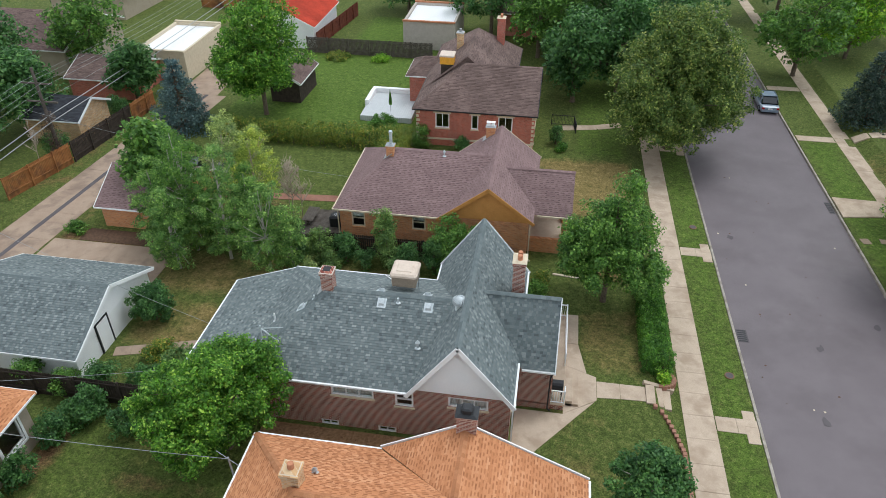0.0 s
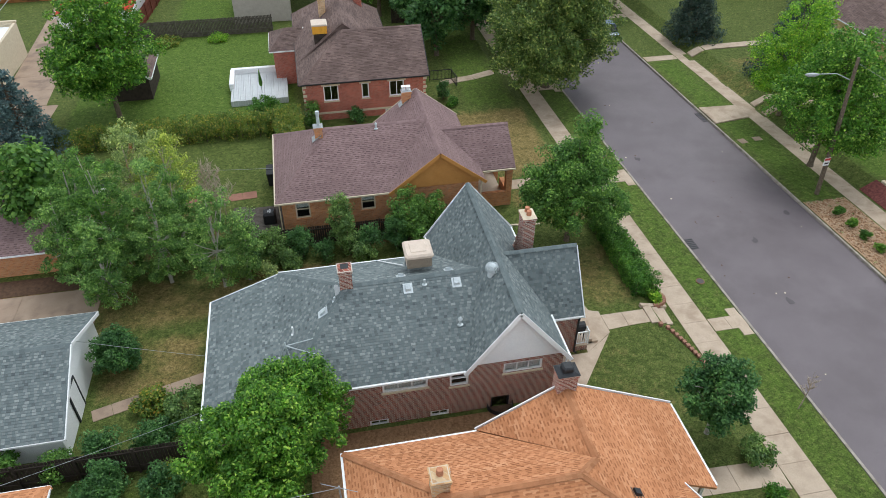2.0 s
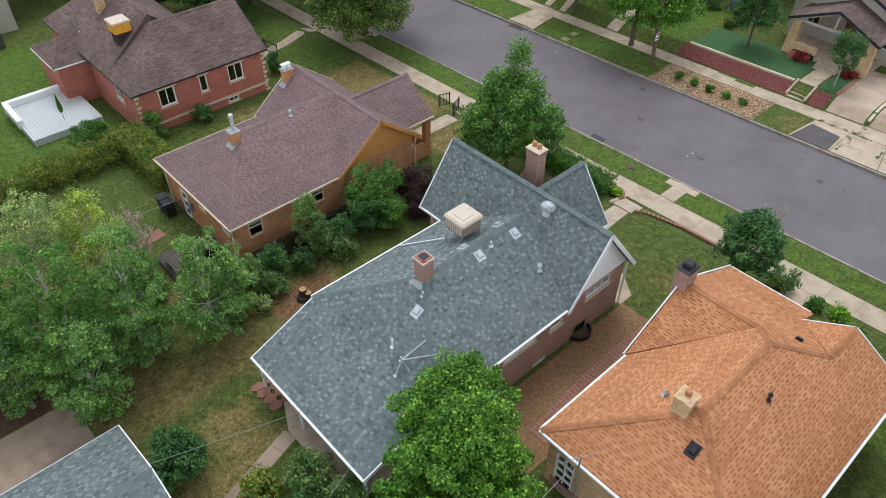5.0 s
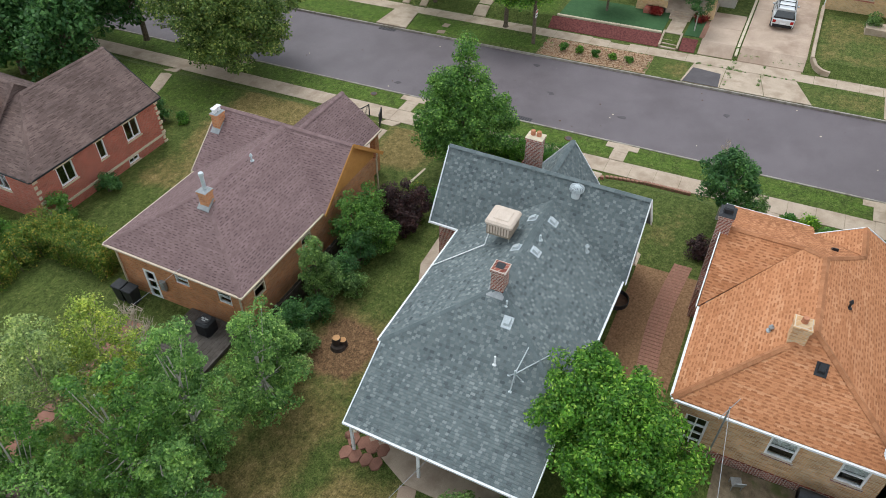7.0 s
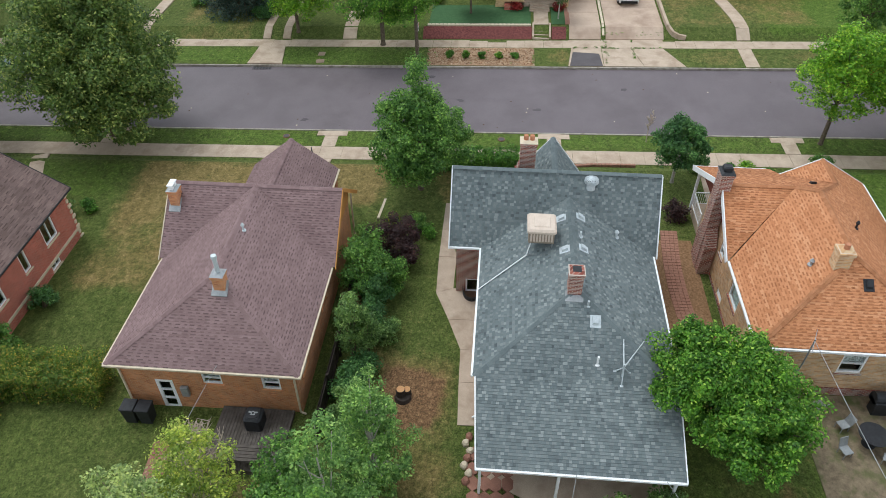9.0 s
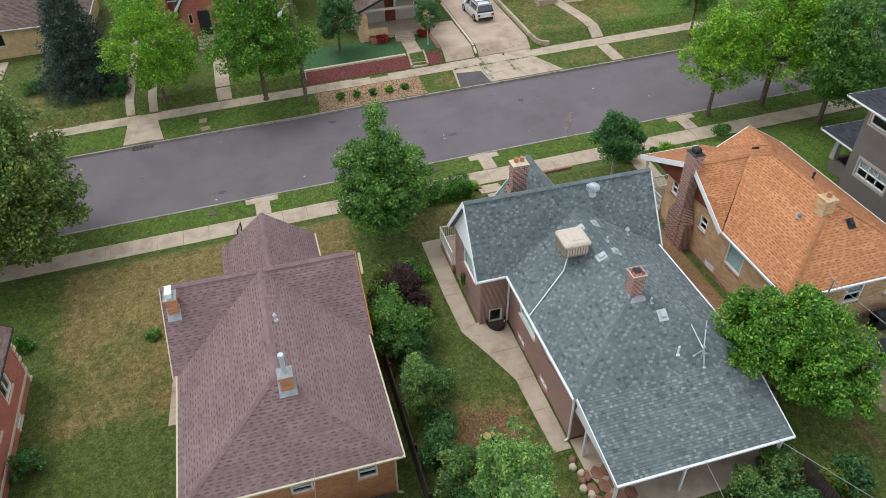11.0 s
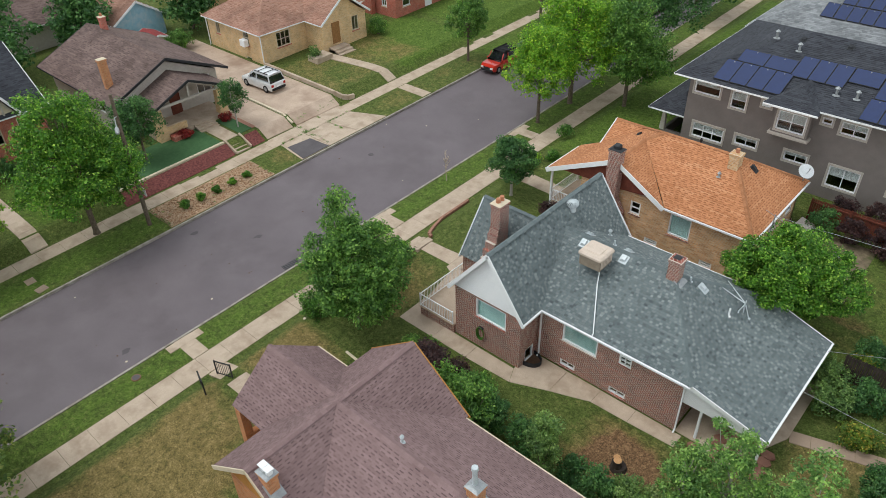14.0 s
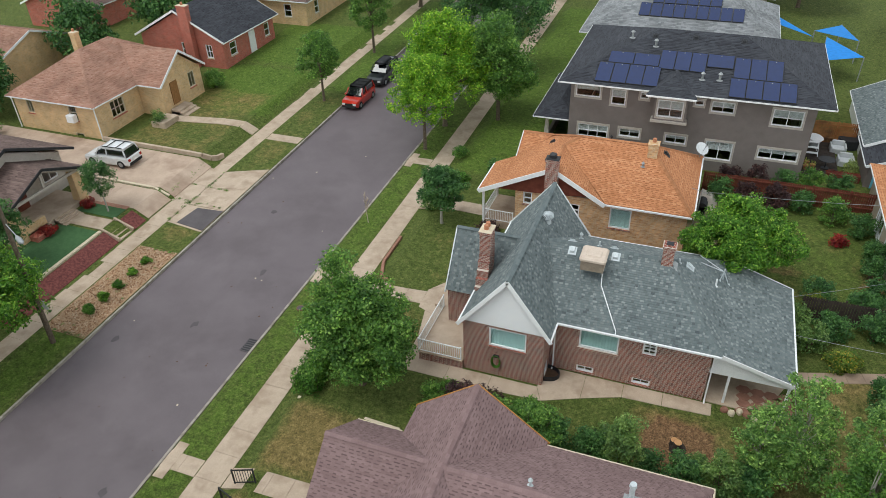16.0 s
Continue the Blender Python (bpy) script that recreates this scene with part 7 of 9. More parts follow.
for y in (24.6, 30.4):
    part("porch_pier", Geo().hull([(32.2, y - .45, 0.6), (33.0, y - .45, 0.6), (33.0, y + .45, 0.6), (32.2, y + .45, 0.6)], [(32.4, y - .3, 3.9), (32.9, y - .3, 3.9), (32.9, y + .3, 3.9), (32.4, y + .3, 3.9)]), BRICK_BUFF, G_)
part("porch_floor", Geo().box(32.3, 24.2, 0.3, 35.38, 30.8, 1.5), CONCRETE, G_)
part("porch_wall", Geo().box(32.3, 28.2, 0.5, 32.6, 30.0, 2.1, 0.03), BRICK_BUFF, G_)
for i in range(5):
    part("porch_step", Geo().box(30.9 + i * 0.3, 25.9, 0.6, 32.3, 27.7, 1.05 + i * 0.11, 0.01), CONCRETE, G_)
chimney(G_, 37.2, 31.6, 4, 7.2, 0.45, 0.6, BRICK_ORANGE, CREAM, 0), chimney(G_, 46, 27, 6, 7.6, 0.5, 0.5, BRICK_RED, CREAM, 1)
for x in (39, 42, 45):
    roof_vent(G_, x, 29, 5.95, 0, -0.45, RUST)
part("planter", Geo().box(31.5, 28.4, 0.6, 32.25, 30.0, 1.45, 0.04), BRICK_RED, G_)
# half-timbered brick house
U = thing("house", "red brick house with half-timbered gables and slate roof", "house", (44, 42, 1.0))
wall_box(U, 39.6, 50, 36.4, 47.2, 0.0, 4.3, BRICK_RED, {"w": [(37.3, 38.5, 2.2, 3.8, (1, 2)), (39.8, 41.0, 2.2, 3.8, (1, 2))], "s": [(42, 43, 2.2, 3.8), (46, 47, 2.2, 3.8), (44, 44.8, 0.7, 1.2)]}, (1, 2), CREAM, BRICK_RED)
roof_box(U, 39.2, 50.4, 35.9, 47.7, 4.3, 8.2, "y", 0, 0, CHAR, 0.17, (0.16, 0.32))
gable(U, "y", 36.37, -1, [(39.6, 4.3), (50, 4.3), (44.8, 7.9)], BRICK_RED, 0)
wall_box(U, 37.9, 39.58, 42.2, 46.2, 0.0, 4.0, BRICK_RED, {"w": [(42.7, 43.1, 2.4, 3.4, (1, 1)), (45.2, 45.6, 2.4, 3.4, (1, 1))]}, (1, 1), CREAM)
gable(U, "x", 37.93, -1, [(42.2, 3.95), (46.2, 3.95), (44.2, 6.9)], BRICK_RED, 0)
roof_box(U, 37.5, 43, 41.8, 46.6, 3.9, 7.3, "x", 0, 0, CHAR, 0.17, (0.16, 0.32))
part("door", Geo().box(37.8, 43.7, 1.3, 37.88, 44.75, 3.6, 0.05), DARK, U, "dark arched front door")
gable(U, "x", 39.5, -1, [(38.2, 4.2), (41.6, 4.2), (39.9, 6.9)], CREAM, 0)
roof_box(U, 39.1, 44, 37.8, 42.0, 4.0, 7.3, "x", 0, 0, CHAR, 0.17, (0.16, 0.32))
g = Geo()
for a, za, b, z2 in ((39.9, 4.3, 39.9, 6.7), (39.2, 4.3, 39.2, 5.7), (40.6, 4.3, 40.6, 5.7), (38.4, 4.35, 39.6, 6.2), (41.4, 4.35, 40.2, 6.2), (38.3, 4.3, 41.5, 4.3)):
    g.bar((39.43, a, za), (39.43, b, z2), 0.1, 0.14, (1, 0, 0))
part("timbering", g, TRIM_BEIGE, U, "painted half-timber boards")
chimney(U, 39.2, 47.6, 1, 8.6, 1.2, 0.8, BRICK_RED, CREAM, 2)
for i in range(4):
    part("entry_step", Geo().box(36.0 + i * 0.45, 43.2, 0.2, 37.85, 45.2, 0.75 + i * 0.17, 0.01), CONCRETE, U)
N_ = thing("house", "low tan brick house with brown roof", "house", (46, 60, 0.4))
wall_box(N_, 41, 51, 55, 67, -1.0, 2.9, BRICK_BUFF, {"w": [(57, 58.5, 1.2, 2.4, (2, 1)), (62, 63.5, 1.2, 2.4, (2, 1))]}, (2, 1), CREAM)
roof_box(N_, 40.5, 51.5, 54.5, 67.5, 2.9, 5.0, "y", 4, 4, RUST, 0.17, (0.16, 0.32))
N2 = thing("house", "red brick house behind trees", "house", (46, 84, 0))
wall_box(N2, 40, 51, 78, 90, -1.5, 3.0, BRICK_RED, {"w": [(80, 81.5, 1, 2.4, (2, 1))]}, (2, 1), CREAM)
roof_box(N2, 39.5, 51.5, 77.5, 90.5, 3.0, 5.5, "y", 4, 4, RUST, 0.25, (0.3, 0.6))
for k, (x, y, wm, rm) in enumerate(((-55, 70, TAUPE, RUST), (-60, 90, TAUPE, LIGHTGREY), (60, 6, BRICK_BUFF, PINKTAN), (66, 29, TRIM_BEIGE, RUST), (-2, 92, BRICK_RED, RUST), (64, -12, BRICK_RED, RUST), (-62, 44, TAUPE, RUST), (66, 42, BRICK_BUFF, RUST))):
    shed("distant low house behind the yards", x - 5, x + 5, y - 5.5, y + 5.5, lot(y) + 3, lot(y) + 5.2, "xy"[k % 2], wm, rm, None, 0.4, "house", "house")


# ---- trees and shrubs ----
tree("maple_tree", "dense bright green maple behind the house", -13.6, 20.3, 6.3, [(0.3, 0.4, 3.6, 2.9, 2.6, 2.2), (0.9, 1.3, 4.0, 1.9, 1.6, 1.8), (-1.6, -0.6, 3.2, 2.2, 2.2, 2.0), (0, -0.4, 4.6, 1.7, 1.7, 1.4), (-0.4, -1.8, 3.0, 2.0, 1.6, 1.8)], MAPLE, 11, 380, 190, 0.15, 0.5, 0.2)
tree("ash_tree", "green ash street tree on a front lawn", 4.2, 34.7, 8.6, [(0, 0, 3.7, 3.3, 3.3, 2.2), (0.1, 0, 5.3, 2.4, 2.4, 1.7), (0.5, 0.1, 7.2, 0.7, 0.7, 1.4), (-1.6, 0.6, 3.0, 1.8, 1.8, 1.2), (1.5, -0.8, 3.1, 1.8, 1.8, 1.2)], ASH, 21, 330, 130, 0.17, 0.55, 0.16)
tree("crabapple_tree", "small round dark green tree on a front lawn", 5.5, 19.0, 4.5, [(0, 0, 2.9, 1.75, 1.75, 1.5), (0.1, 0.1, 3.7, 1.0, 1.0, 0.8)], DEEP, 31, 110, 120, 0.16, 0.42, 0.1, BARK_PALE)
tree("linden_tree", "large dense linden beside the street", 10.2, 57.6, 12.8, [(0, 0, 5.4, 5.9, 5.9, 4.6), (0.2, 0, 9.0, 4.0, 4.0, 3.3), (-1.5, -1.9, 4.0, 4.2, 4.2, 2.8), (1.8, 1.2, 4.4, 4.0, 4.0, 3.0)], LINDEN, 41, 1050, 110, 0.22, 0.75, 0.3)
tree("maple_tree", "tall bright green tree on the back lawn", -26.2, 58.5, 10.8, [(0, 0, 5.4, 4.4, 4.4, 3.3), (0.3, 0.2, 8.5, 3.1, 3.1, 2.5), (-1.2, 0, 4.2, 3.5, 3.5, 2.2)], MAPLE, 51, 420, 100, 0.24, 0.7, 0.2)
conifer("blue spruce beside the alley", -32.2, 54.2, 6.8, 2.4, SPRUCE, 61)
grove = ((-22.4, 35.9, 9.3, 2.5, ASH, 1), (-19.8, 35.3, 8.6, 2.1, GROVE, 2), (-16.7, 34.3, 7.4, 1.7, GROVE, 3), (-24.6, 38.6, 7.6, 1.9, ASH, 5), (-22.6, 33.7, 6.3, 1.7, GROVE, 8), (-25.0, 36.4, 6.8, 1.7, GROVE, 9), (-18.9, 37.2, 6.6, 1.5, ASH, 10), (-15.3, 34.7, 5.2, 1.1, GROVE, 11))
for x, y, h, r, m, s in grove:
    tree("aspen_tree", "slender aspen with pale bark in a backyard grove", x, y, h, [(0, 0, h * 0.45, r, r, h * 0.3), (0.2, -0.1, h * 0.72, r * 0.62, r * 0.62, h * 0.27), (-0.2, 0.2, h * 0.25, r * 0.95, r * 0.95, h * 0.2), (0.1, -0.2, h * 0.14, r * 0.6, r * 0.6, h * 0.1)], m, 70 + s * 3, int(74 * r), 115, 0.13, 0.38, 0.1, BARK_PALE, "backyard aspen grove")
for x, y, h, r, m, s, n in ((-19.6, 40.0, 7.6, 1.9, YELLOWLEAF, 1, 130), (-21.7, 40.6, 8.0, 1.9, PALELEAF, 2, 130), (-20.6, 42.2, 6.6, 1.6, PALELEAF, 3, 80)):
    tree("elm_tree", "thin yellowing young elm with see-through crown", x, y, h, [(0, 0, h * 0.5, r, r, h * 0.3), (0.15, 0.1, h * 0.78, r * 0.6, r * 0.6, h * 0.22)], m, 101 + s * 4, n, 75, 0.12, 0.42, 0.07, DEADWOOD, "thin young elms")
tree("honey_locust_tree", "yellow-green honey locust by the street", 27.4, 48.2, 10.0, [(0, 0, 4.8, 3.9, 3.9, 2.6), (0.2, 0, 7.6, 2.5, 2.5, 2.3), (-0.6, -0.8, 3.4, 3.1, 3.1, 1.6)], LOCUST, 111, 380, 90, 0.17, 0.6, 0.14)
tree("ash_tree", "broad green ash by the street", 25.0, 40.2, 10.4, [(0, 0, 5.0, 4.3, 4.3, 3.0), (0.2, 0, 7.8, 2.8, 2.8, 2.5), (0.6, -1.6, 4.0, 3.7, 3.2, 2.0)], MAPLE, 121, 480, 100, 0.19, 0.65, 0.18)
tree("pear_tree", "rounded green tree on turf", 30.8, 33.0, 5.6, [(0, 0, 3.2, 2.1, 2.1, 1.9), (0, 0, 4.4, 1.4, 1.4, 1.2)], DEEP, 131, 120, 100, 0.17, 0.45, 0.11)
tree("birch_tree", "young slender tree with pale stems", 29.6, 25.2, 4.8, [(0, 0, 3.1, 1.2, 1.2, 1.6)], DEEP, 141, 60, 80, 0.14, 0.38, 0.06, BARK_PALE)
conifer("tall dark spruce on a front lawn", 32.4, 54.6, 11.0, 3.3, DARKSPRUCE, 151, lot(54))
conifer("blue spruce beside the pavement", 28.8, 66.2, 7.4, 2.8, DARKSPRUCE, 153, lot(66))
tree("elm_tree", "yellow-green street tree on the verge", 11.0, 8.2, 8.6, [(0, 0, 4.9, 3.1, 3.1, 2.5), (-0.3, 0.3, 6.9, 2.0, 2.0, 1.6)], LOCUST, 161, 220, 90, 0.18, 0.6, 0.14, z=street(8) + 0.15)
tree("elm_tree", "large yellow-green street tree on the verge", 10.9, 3.6, 10.6, [(0, 0, 5.0, 4.3, 4.0, 3.1), (0.2, -0.4, 7.8, 3.0, 2.8, 2.4), (0.2, -3.0, 5.6, 3.6, 3.6, 3.0)], LOCUST, 171, 460, 100, 0.2, 0.7, 0.2, z=street(3) + 0.15)
tree("maple_tree", "upright green tree on a front lawn", 6.4, 2.2, 10.2, [(0, 0, 4.8, 3.0, 3.0, 2.8), (0.1, 0.2, 7.4, 2.0, 2.0, 2.2), (-0.6, -1.2, 3.6, 2.4, 2.4, 1.8)], ASH, 181, 300, 100, 0.2, 0.65, 0.16)
tree("maple_tree", "dense dark street tree", 10.8, -7.0, 11.0, [(0, 0, 5.6, 4.6, 4.6, 3.6), (0, 0, 8.2, 3.2, 3.2, 2.6), (-3, -2, 5.6, 3.6, 3.6, 3.0)], DEEP, 191, 260, 90, 0.24, 0.8, 0.25)
tree("maple_tree", "small round green street tree", 24.0, 1.9, 6.8, [(0, 0, 4.2, 2.3, 2.3, 2.0), (0, 0, 5.6, 1.5, 1.5, 1.2)], ASH, 201, 130, 90, 0.18, 0.5, 0.12, z=street(2) + 0.15)
tree("maple_tree", "tall green street tree", 24.6, -11.0, 8.2, [(0, 0, 4.8, 2.6, 2.6, 2.6), (0, 0, 6.8, 1.8, 1.8, 1.5)], ASH, 211, 130, 90, 0.19, 0.55, 0.14, z=street(-11) + 0.15)
far = ((6.5, 82, 12, 5.5, DEEP), (14.5, 84, 12, 5, DEEP), (0, 84, 11, 5, ASH), (-8, 86, 12, 5, DEEP), (13.5, 100, 13, 6, DEEP), (28, 100, 12, 6, DEEP), (36, 92, 11, 5, ASH), (3, 100, 13, 6, ASH), (-14, 100, 12, 6, DEEP),
       (-52, 57, 11, 5, DEEP), (-46, 46, 10, 4.5, DEEP), (-50, 36, 8, 4, ASH), (-40, 60, 6, 2.5, DEEP), (-30, 108, 12, 6, DEEP), (-60, 110, 12, 7, DEEP), (48, 70, 11, 5, DEEP), (46, 48, 9, 3.5, DEEP), (56, 25, 8, 3, DEEP), (56, 34, 10, 5, DEEP),
       (52, 2, 8, 3.5, DEEP), (53, 14.5, 8, 3.4, DEEP), (50, -8, 10, 4.5, DEEP), (60, -22, 12, 6, DEEP), (12, -22, 11, 5, DEEP), (11, -36, 12, 5.5, ASH), (25, -26, 10, 4.5, DEEP), (25, -42, 11, 5, DEEP), (-19, -36, 11, 5.5, DEEP), (-30, -27, 10, 5, DEEP), (-34, -24, 12, 6, DEEP), (-14, -44, 12, 6, DEEP), (-38, -6, 10, 5, ASH), (38, -34, 12, 6, DEEP), (1.8, 72.3, 8, 3.0, DEEP), (-45.3, 51.6, 8, 3.2, DEEP), (-47.9, 65.8, 10, 4.2, ASH), (-27.6, 41.0, 7.5, 1.9, ASH), (25.2, 78.2, 10, 4.6, ASH), (17, 118, 13, 7, DEEP), (40, 116, 13, 7, DEEP), (-3, 118, 13, 7, DEEP), (58, 58, 11, 5.5, DEEP), (-2, 79, 10, 4, ASH), (9, 77, 9, 3.5, DEEP), (6.4, 70.0, 10, 3.6, DEEP), (10.4, 74.5, 11, 4.2, DEEP), (10.6, 67.6, 10, 3.4, DEEP), (2.0, 66.5, 9, 2.8, DEEP), (4.5, 90, 12, 5, DEEP), (20, 104, 13, 5, DEEP), (-20, 95, 8, 5, DEEP), (32, 84, 10, 4.5, LOCUST))
for i, (x, y, h, r, m) in enumerate(far):
    tree("shade_tree", "leafy shade tree among the gardens", x, y, h, [(0, 0, h * 0.5, r, r, h * 0.33), (r * 0.2, -r * 0.1, h * 0.74, r * 0.7, r * 0.7, h * 0.22), (-r * 0.3, r * 0.2, h * 0.36, r * 0.8, r * 0.8, h * 0.2)], m, 300 + i * 5, 140, 48, 0.4, 0.95, 0.22, group="neighbourhood shade trees")
g = Geo()
r = np.random.RandomState(9)
wood = thing("far_woods", "mass of distant treetops", "trees", (0, 0, 0), kind="stuff")
pts = []
for _ in range(420):
    a, d = r.uniform(0, 2 * math.pi), r.uniform(95, 320)
    x, y = d * math.sin(a), 30 + d * math.cos(a)
    if 6 < x < 29:
        continue
    for _ in range(5):
        pts.append((x + r.normal() * 3, y + r.normal() * 3, lot(y) + r.uniform(2, 11)))
leaves("treetops", pts, r.uniform(1.6, 3.0, len(pts)), 34, 0.9, DEEP, wood, 77)
# shrubs
hedge("clipped green hedge above the pavement", 6.1, 28.6, 7.75, 36.6, 1.25, HEDGE, 401, 70, 0.1)
hedge("overgrown hedge turning yellow between two yards", -28.5, 52.4, -13.0, 54.6, 2.0, AUTUMN, 403, 70, 0.12, 0.45, lumps=0.16)
hedge("overgrown hedge turning yellow beside a lawn", -13.4, 47.7, -11.3, 54.4, 2.0, AUTUMN, 405, 90, 0.1, 0.4, lumps=0.08)
shrub("thick vine-covered bush beside a hedge", -14.2, 55.6, 2.2, 1.2, 2.2, HEDGE, 407, 60, 90, 0.13)
shrub("large rounded dark green bush beside the garage", -21.6, 28.6, 1.5, 1.5, 2.7, DEEP, 411, 80, 120, 0.13, clump_r=0.34)
row = ((-13.9, 36.0, 1.1, 2.9, BIRCHLEAF), (-12.2, 36.2, 1.0, 2.4, DEEP), (-9.7, 36.5, 1.0, 4.7, BIRCHLEAF), (-9.3, 35.9, 0.8, 3.2, BIRCHLEAF), (-8.2, 35.9, 1.0, 2.2, DEEP), (-5.6, 36.6, 1.5, 4.2, ASH), (-4.2, 36.7, 1.4, 4.0, ASH), (-5.0, 35.4, 1.3, 2.7, ASH), (-6.4, 35.9, 1.1, 2.6, DEEP), (-2.3, 35.9, 1.5, 3.0, PURPLE), (-1.5, 34.9, 1.0, 2.2, PURPLE), (-3.1, 34.9, 0.9, 1.9, PURPLE), (-10.8, 35.7, 0.8, 1.7, DEEP), (-8.6, 34.9, 0.8, 1.6, BIRCHLEAF), (-15.4, 35.6, 0.9, 2.2, DEEP), (0.2, 34.6, 0.8, 1.1, ASH), (-0.4, 33.8, 0.5, 0.7, HEDGE), (-12.9, 35.0, 0.8, 1.5, BIRCHLEAF), (-14.2, 34.6, 0.7, 1.1, PALELEAF))
for i, (x, y, rr, h, m) in enumerate(row):
    shrub("leafy shrub along the side fence" if m is not PURPLE else "dark purple-leaved shrub along the side fence", x, y, rr, rr, h, m, 420 + i * 3, int(22 * rr * h ** 0.5), 100, 0.13, group="shrubs between two houses", clump_r=0.36)
mix_ = ((-19.3, 23.3, 1.3, 1.6, DEEP), (-21.4, 22.9, 1.0, 2.0, DEEP), (-23.2, 22.4, 0.9, 1.5, ASH), (-17.4, 22.9, 1.1, 1.6, BIRCHLEAF), (-18.6, 20.4, 1.1, 1.9, DEEP), (-21.9, 19.3, 1.0, 1.9, DEEP), (-21.8, 17.0, 1.0, 1.8, DEEP), (-20.9, 21.0, 1.1, 2.2, DEEP), (-19.6, 25.6, 1.2, 1.1, AUTUMN), (-25.4, 22.7, 1.0, 1.8, ASH), (-20.2, 13.8, 0.6, 0.7, REDLEAF), (-18.4, 21.0, 0.9, 1.3, AUTUMN),
        (2.0, 19.4, 0.85, 1.2, PURPLE), (7.0, 17.2, 0.9, 1.3, BIRCHLEAF), (6.6, 15.4, 0.5, 0.6, HEDGE), (6.9, 14.2, 0.5, 0.6, LOCUST), (5.9, 13.2, 0.6, 0.8, HEDGE), (3.6, 11.6, 0.9, 1.6, DEEP), (7.4, 9.5, 0.8, 0.9, ASH),
        (-12.6, 10.6, 1.1, 2.2, DEEP), (-14.4, 10.4, 1.0, 2.0, PURPLE), (-16.2, 10.6, 1.2, 2.3, PURPLE), (-18.0, 10.2, 1.1, 1.8, DEEP), (-20.0, 11.2, 1.2, 2.2, ASH), (-21.6, 12.4, 1.1, 1.8, DEEP), (-22.3, 15, 1.2, 1.6, DEEP), (-21.2, 20.6, 1.2, 1.5, DEEP), (-18.0, 24.6, 1.2, 1.8, BIRCHLEAF),
        (35.2, 12.2, 0.8, 1.6, BIRCHLEAF), (35.2, 3.4, 1.3, 2.2, ASH), (36.0, 39.5, 1.2, 1.6, DEEP), (36.6, 41.2, 0.9, 2.0, DEEP), (36.4, 37.4, 1.0, 1.2, SPRUCE), (33.5, 36.2, 0.8, 0.9, AUTUMN), (31.6, 28.9, 0.7, 0.6, REDLEAF), (31.5, 25.0, 0.6, 0.7, REDLEAF), (36.2, 46.6, 0.8, 1.6, DEEP), (30, 51.9, 1.5, 1.2, DEEP), (33, 59, 1.4, 1.0, ASH), (36, 57, 1.2, 1.4, DEEP),
        (0.7, 56.6, 0.7, 1.8, DEEP), (1.2, 55.2, 0.6, 0.8, HEDGE), (-0.2, 48.6, 0.4, 0.5, ASH), (-10.6, 53.9, 1.0, 2.2, ASH), (-7.2, 53.8, 0.9, 1.4, DEEP), (-24.2, 74.8, 2.0, 0.6, AUTUMN), (-19, 75.0, 1.4, 0.6, LOCUST), (-37.6, 33.6, 1.0, 1.0, DEEP), (-31.6, 36.6, 0.8, 0.9, ASH), (-40, 47.5, 1.5, 2.2, DEEP), (-39.6, 56.0, 1.3, 2.0, DEEP), (48.6, 18.8, 1.8, 2.4, ASH), (0.4, 36.0, 0.8, 0.8, AUTUMN), (7.2, 28.2, 0.35, 0.4, LOCUST))
for i, (x, y, rr, h, m) in enumerate(mix_):
    shrub("garden shrub beside a house or fence", x, y, rr, rr, h, m, 500 + i * 3, int(20 * rr * (1 + h * 0.4)), 80, 0.13, group="garden shrubs", z=max(ground_z(x, y), lot(y) - 0.02) if x < 20 else ground_z(x, y), clump_r=0.34)
for i in range(5):
    shrub("small clipped round shrub in gravel", 23.3, 28.9 + i * 1.37, 0.46, 0.46, 0.62, MAPLE if i % 2 else HEDGE, 700 + i * 3, 22, 100, 0.08, "clipped_shrub", "round shrubs in the gravel bed", street(31) + 0.2, 0.16)
for x, y, h in ((10.9, 19.8, 2.6), (-40.5, 45.5, 4.0), (-17.4, 40.8, 5.4), (-17.9, 41.4, 4.8), (-16.9, 41.2, 4.2)):
    tw = thing("dead_sapling", "bare dead sapling with grey twigs", "tree", (x, y, ground_z(x, y)))
    g, rr = Geo(), np.random.RandomState(int(x + 90))
    z = ground_z(x, y)
    g.tube([(x, y, z - .05), (x + .1, y, z + h * .5), (x + .05, y + .1, z + h)], [0.035, 0.022, 0.006], 6)
    part("stem", g, DEADWOOD, tw)
    g = Geo()
    for _ in range(int(3.2 * h)):
        k, a = rr.uniform(.25, .9), rr.uniform(0, 6.28)
        L = h * 0.34 * (1.15 - k) * rr.uniform(.8, 1.2)
        p0 = Vector((x + .08, y, z + h * k))
        p1 = p0 + Vector((math.cos(a) * L * .6, math.sin(a) * L * .6, L * .8))
        g.tube([p0, (p0 + p1) / 2 + Vector((0, 0, -.04)), p1], [0.034, 0.022, 0.01], 5)
        for _ in range(9):
            q, e, M_ = rr.uniform(.25, 1), rr.uniform(0, 6.28), L * rr.uniform(.25, .5)
            w0 = p0 + (p1 - p0) * q
            g.tube([w0, w0 + Vector((math.cos(e) * M_ * .7, math.sin(e) * M_ * .7, M_ * .7))], [0.016, 0.007], 4)
    part("branchwork", g, DEADWOOD, tw)


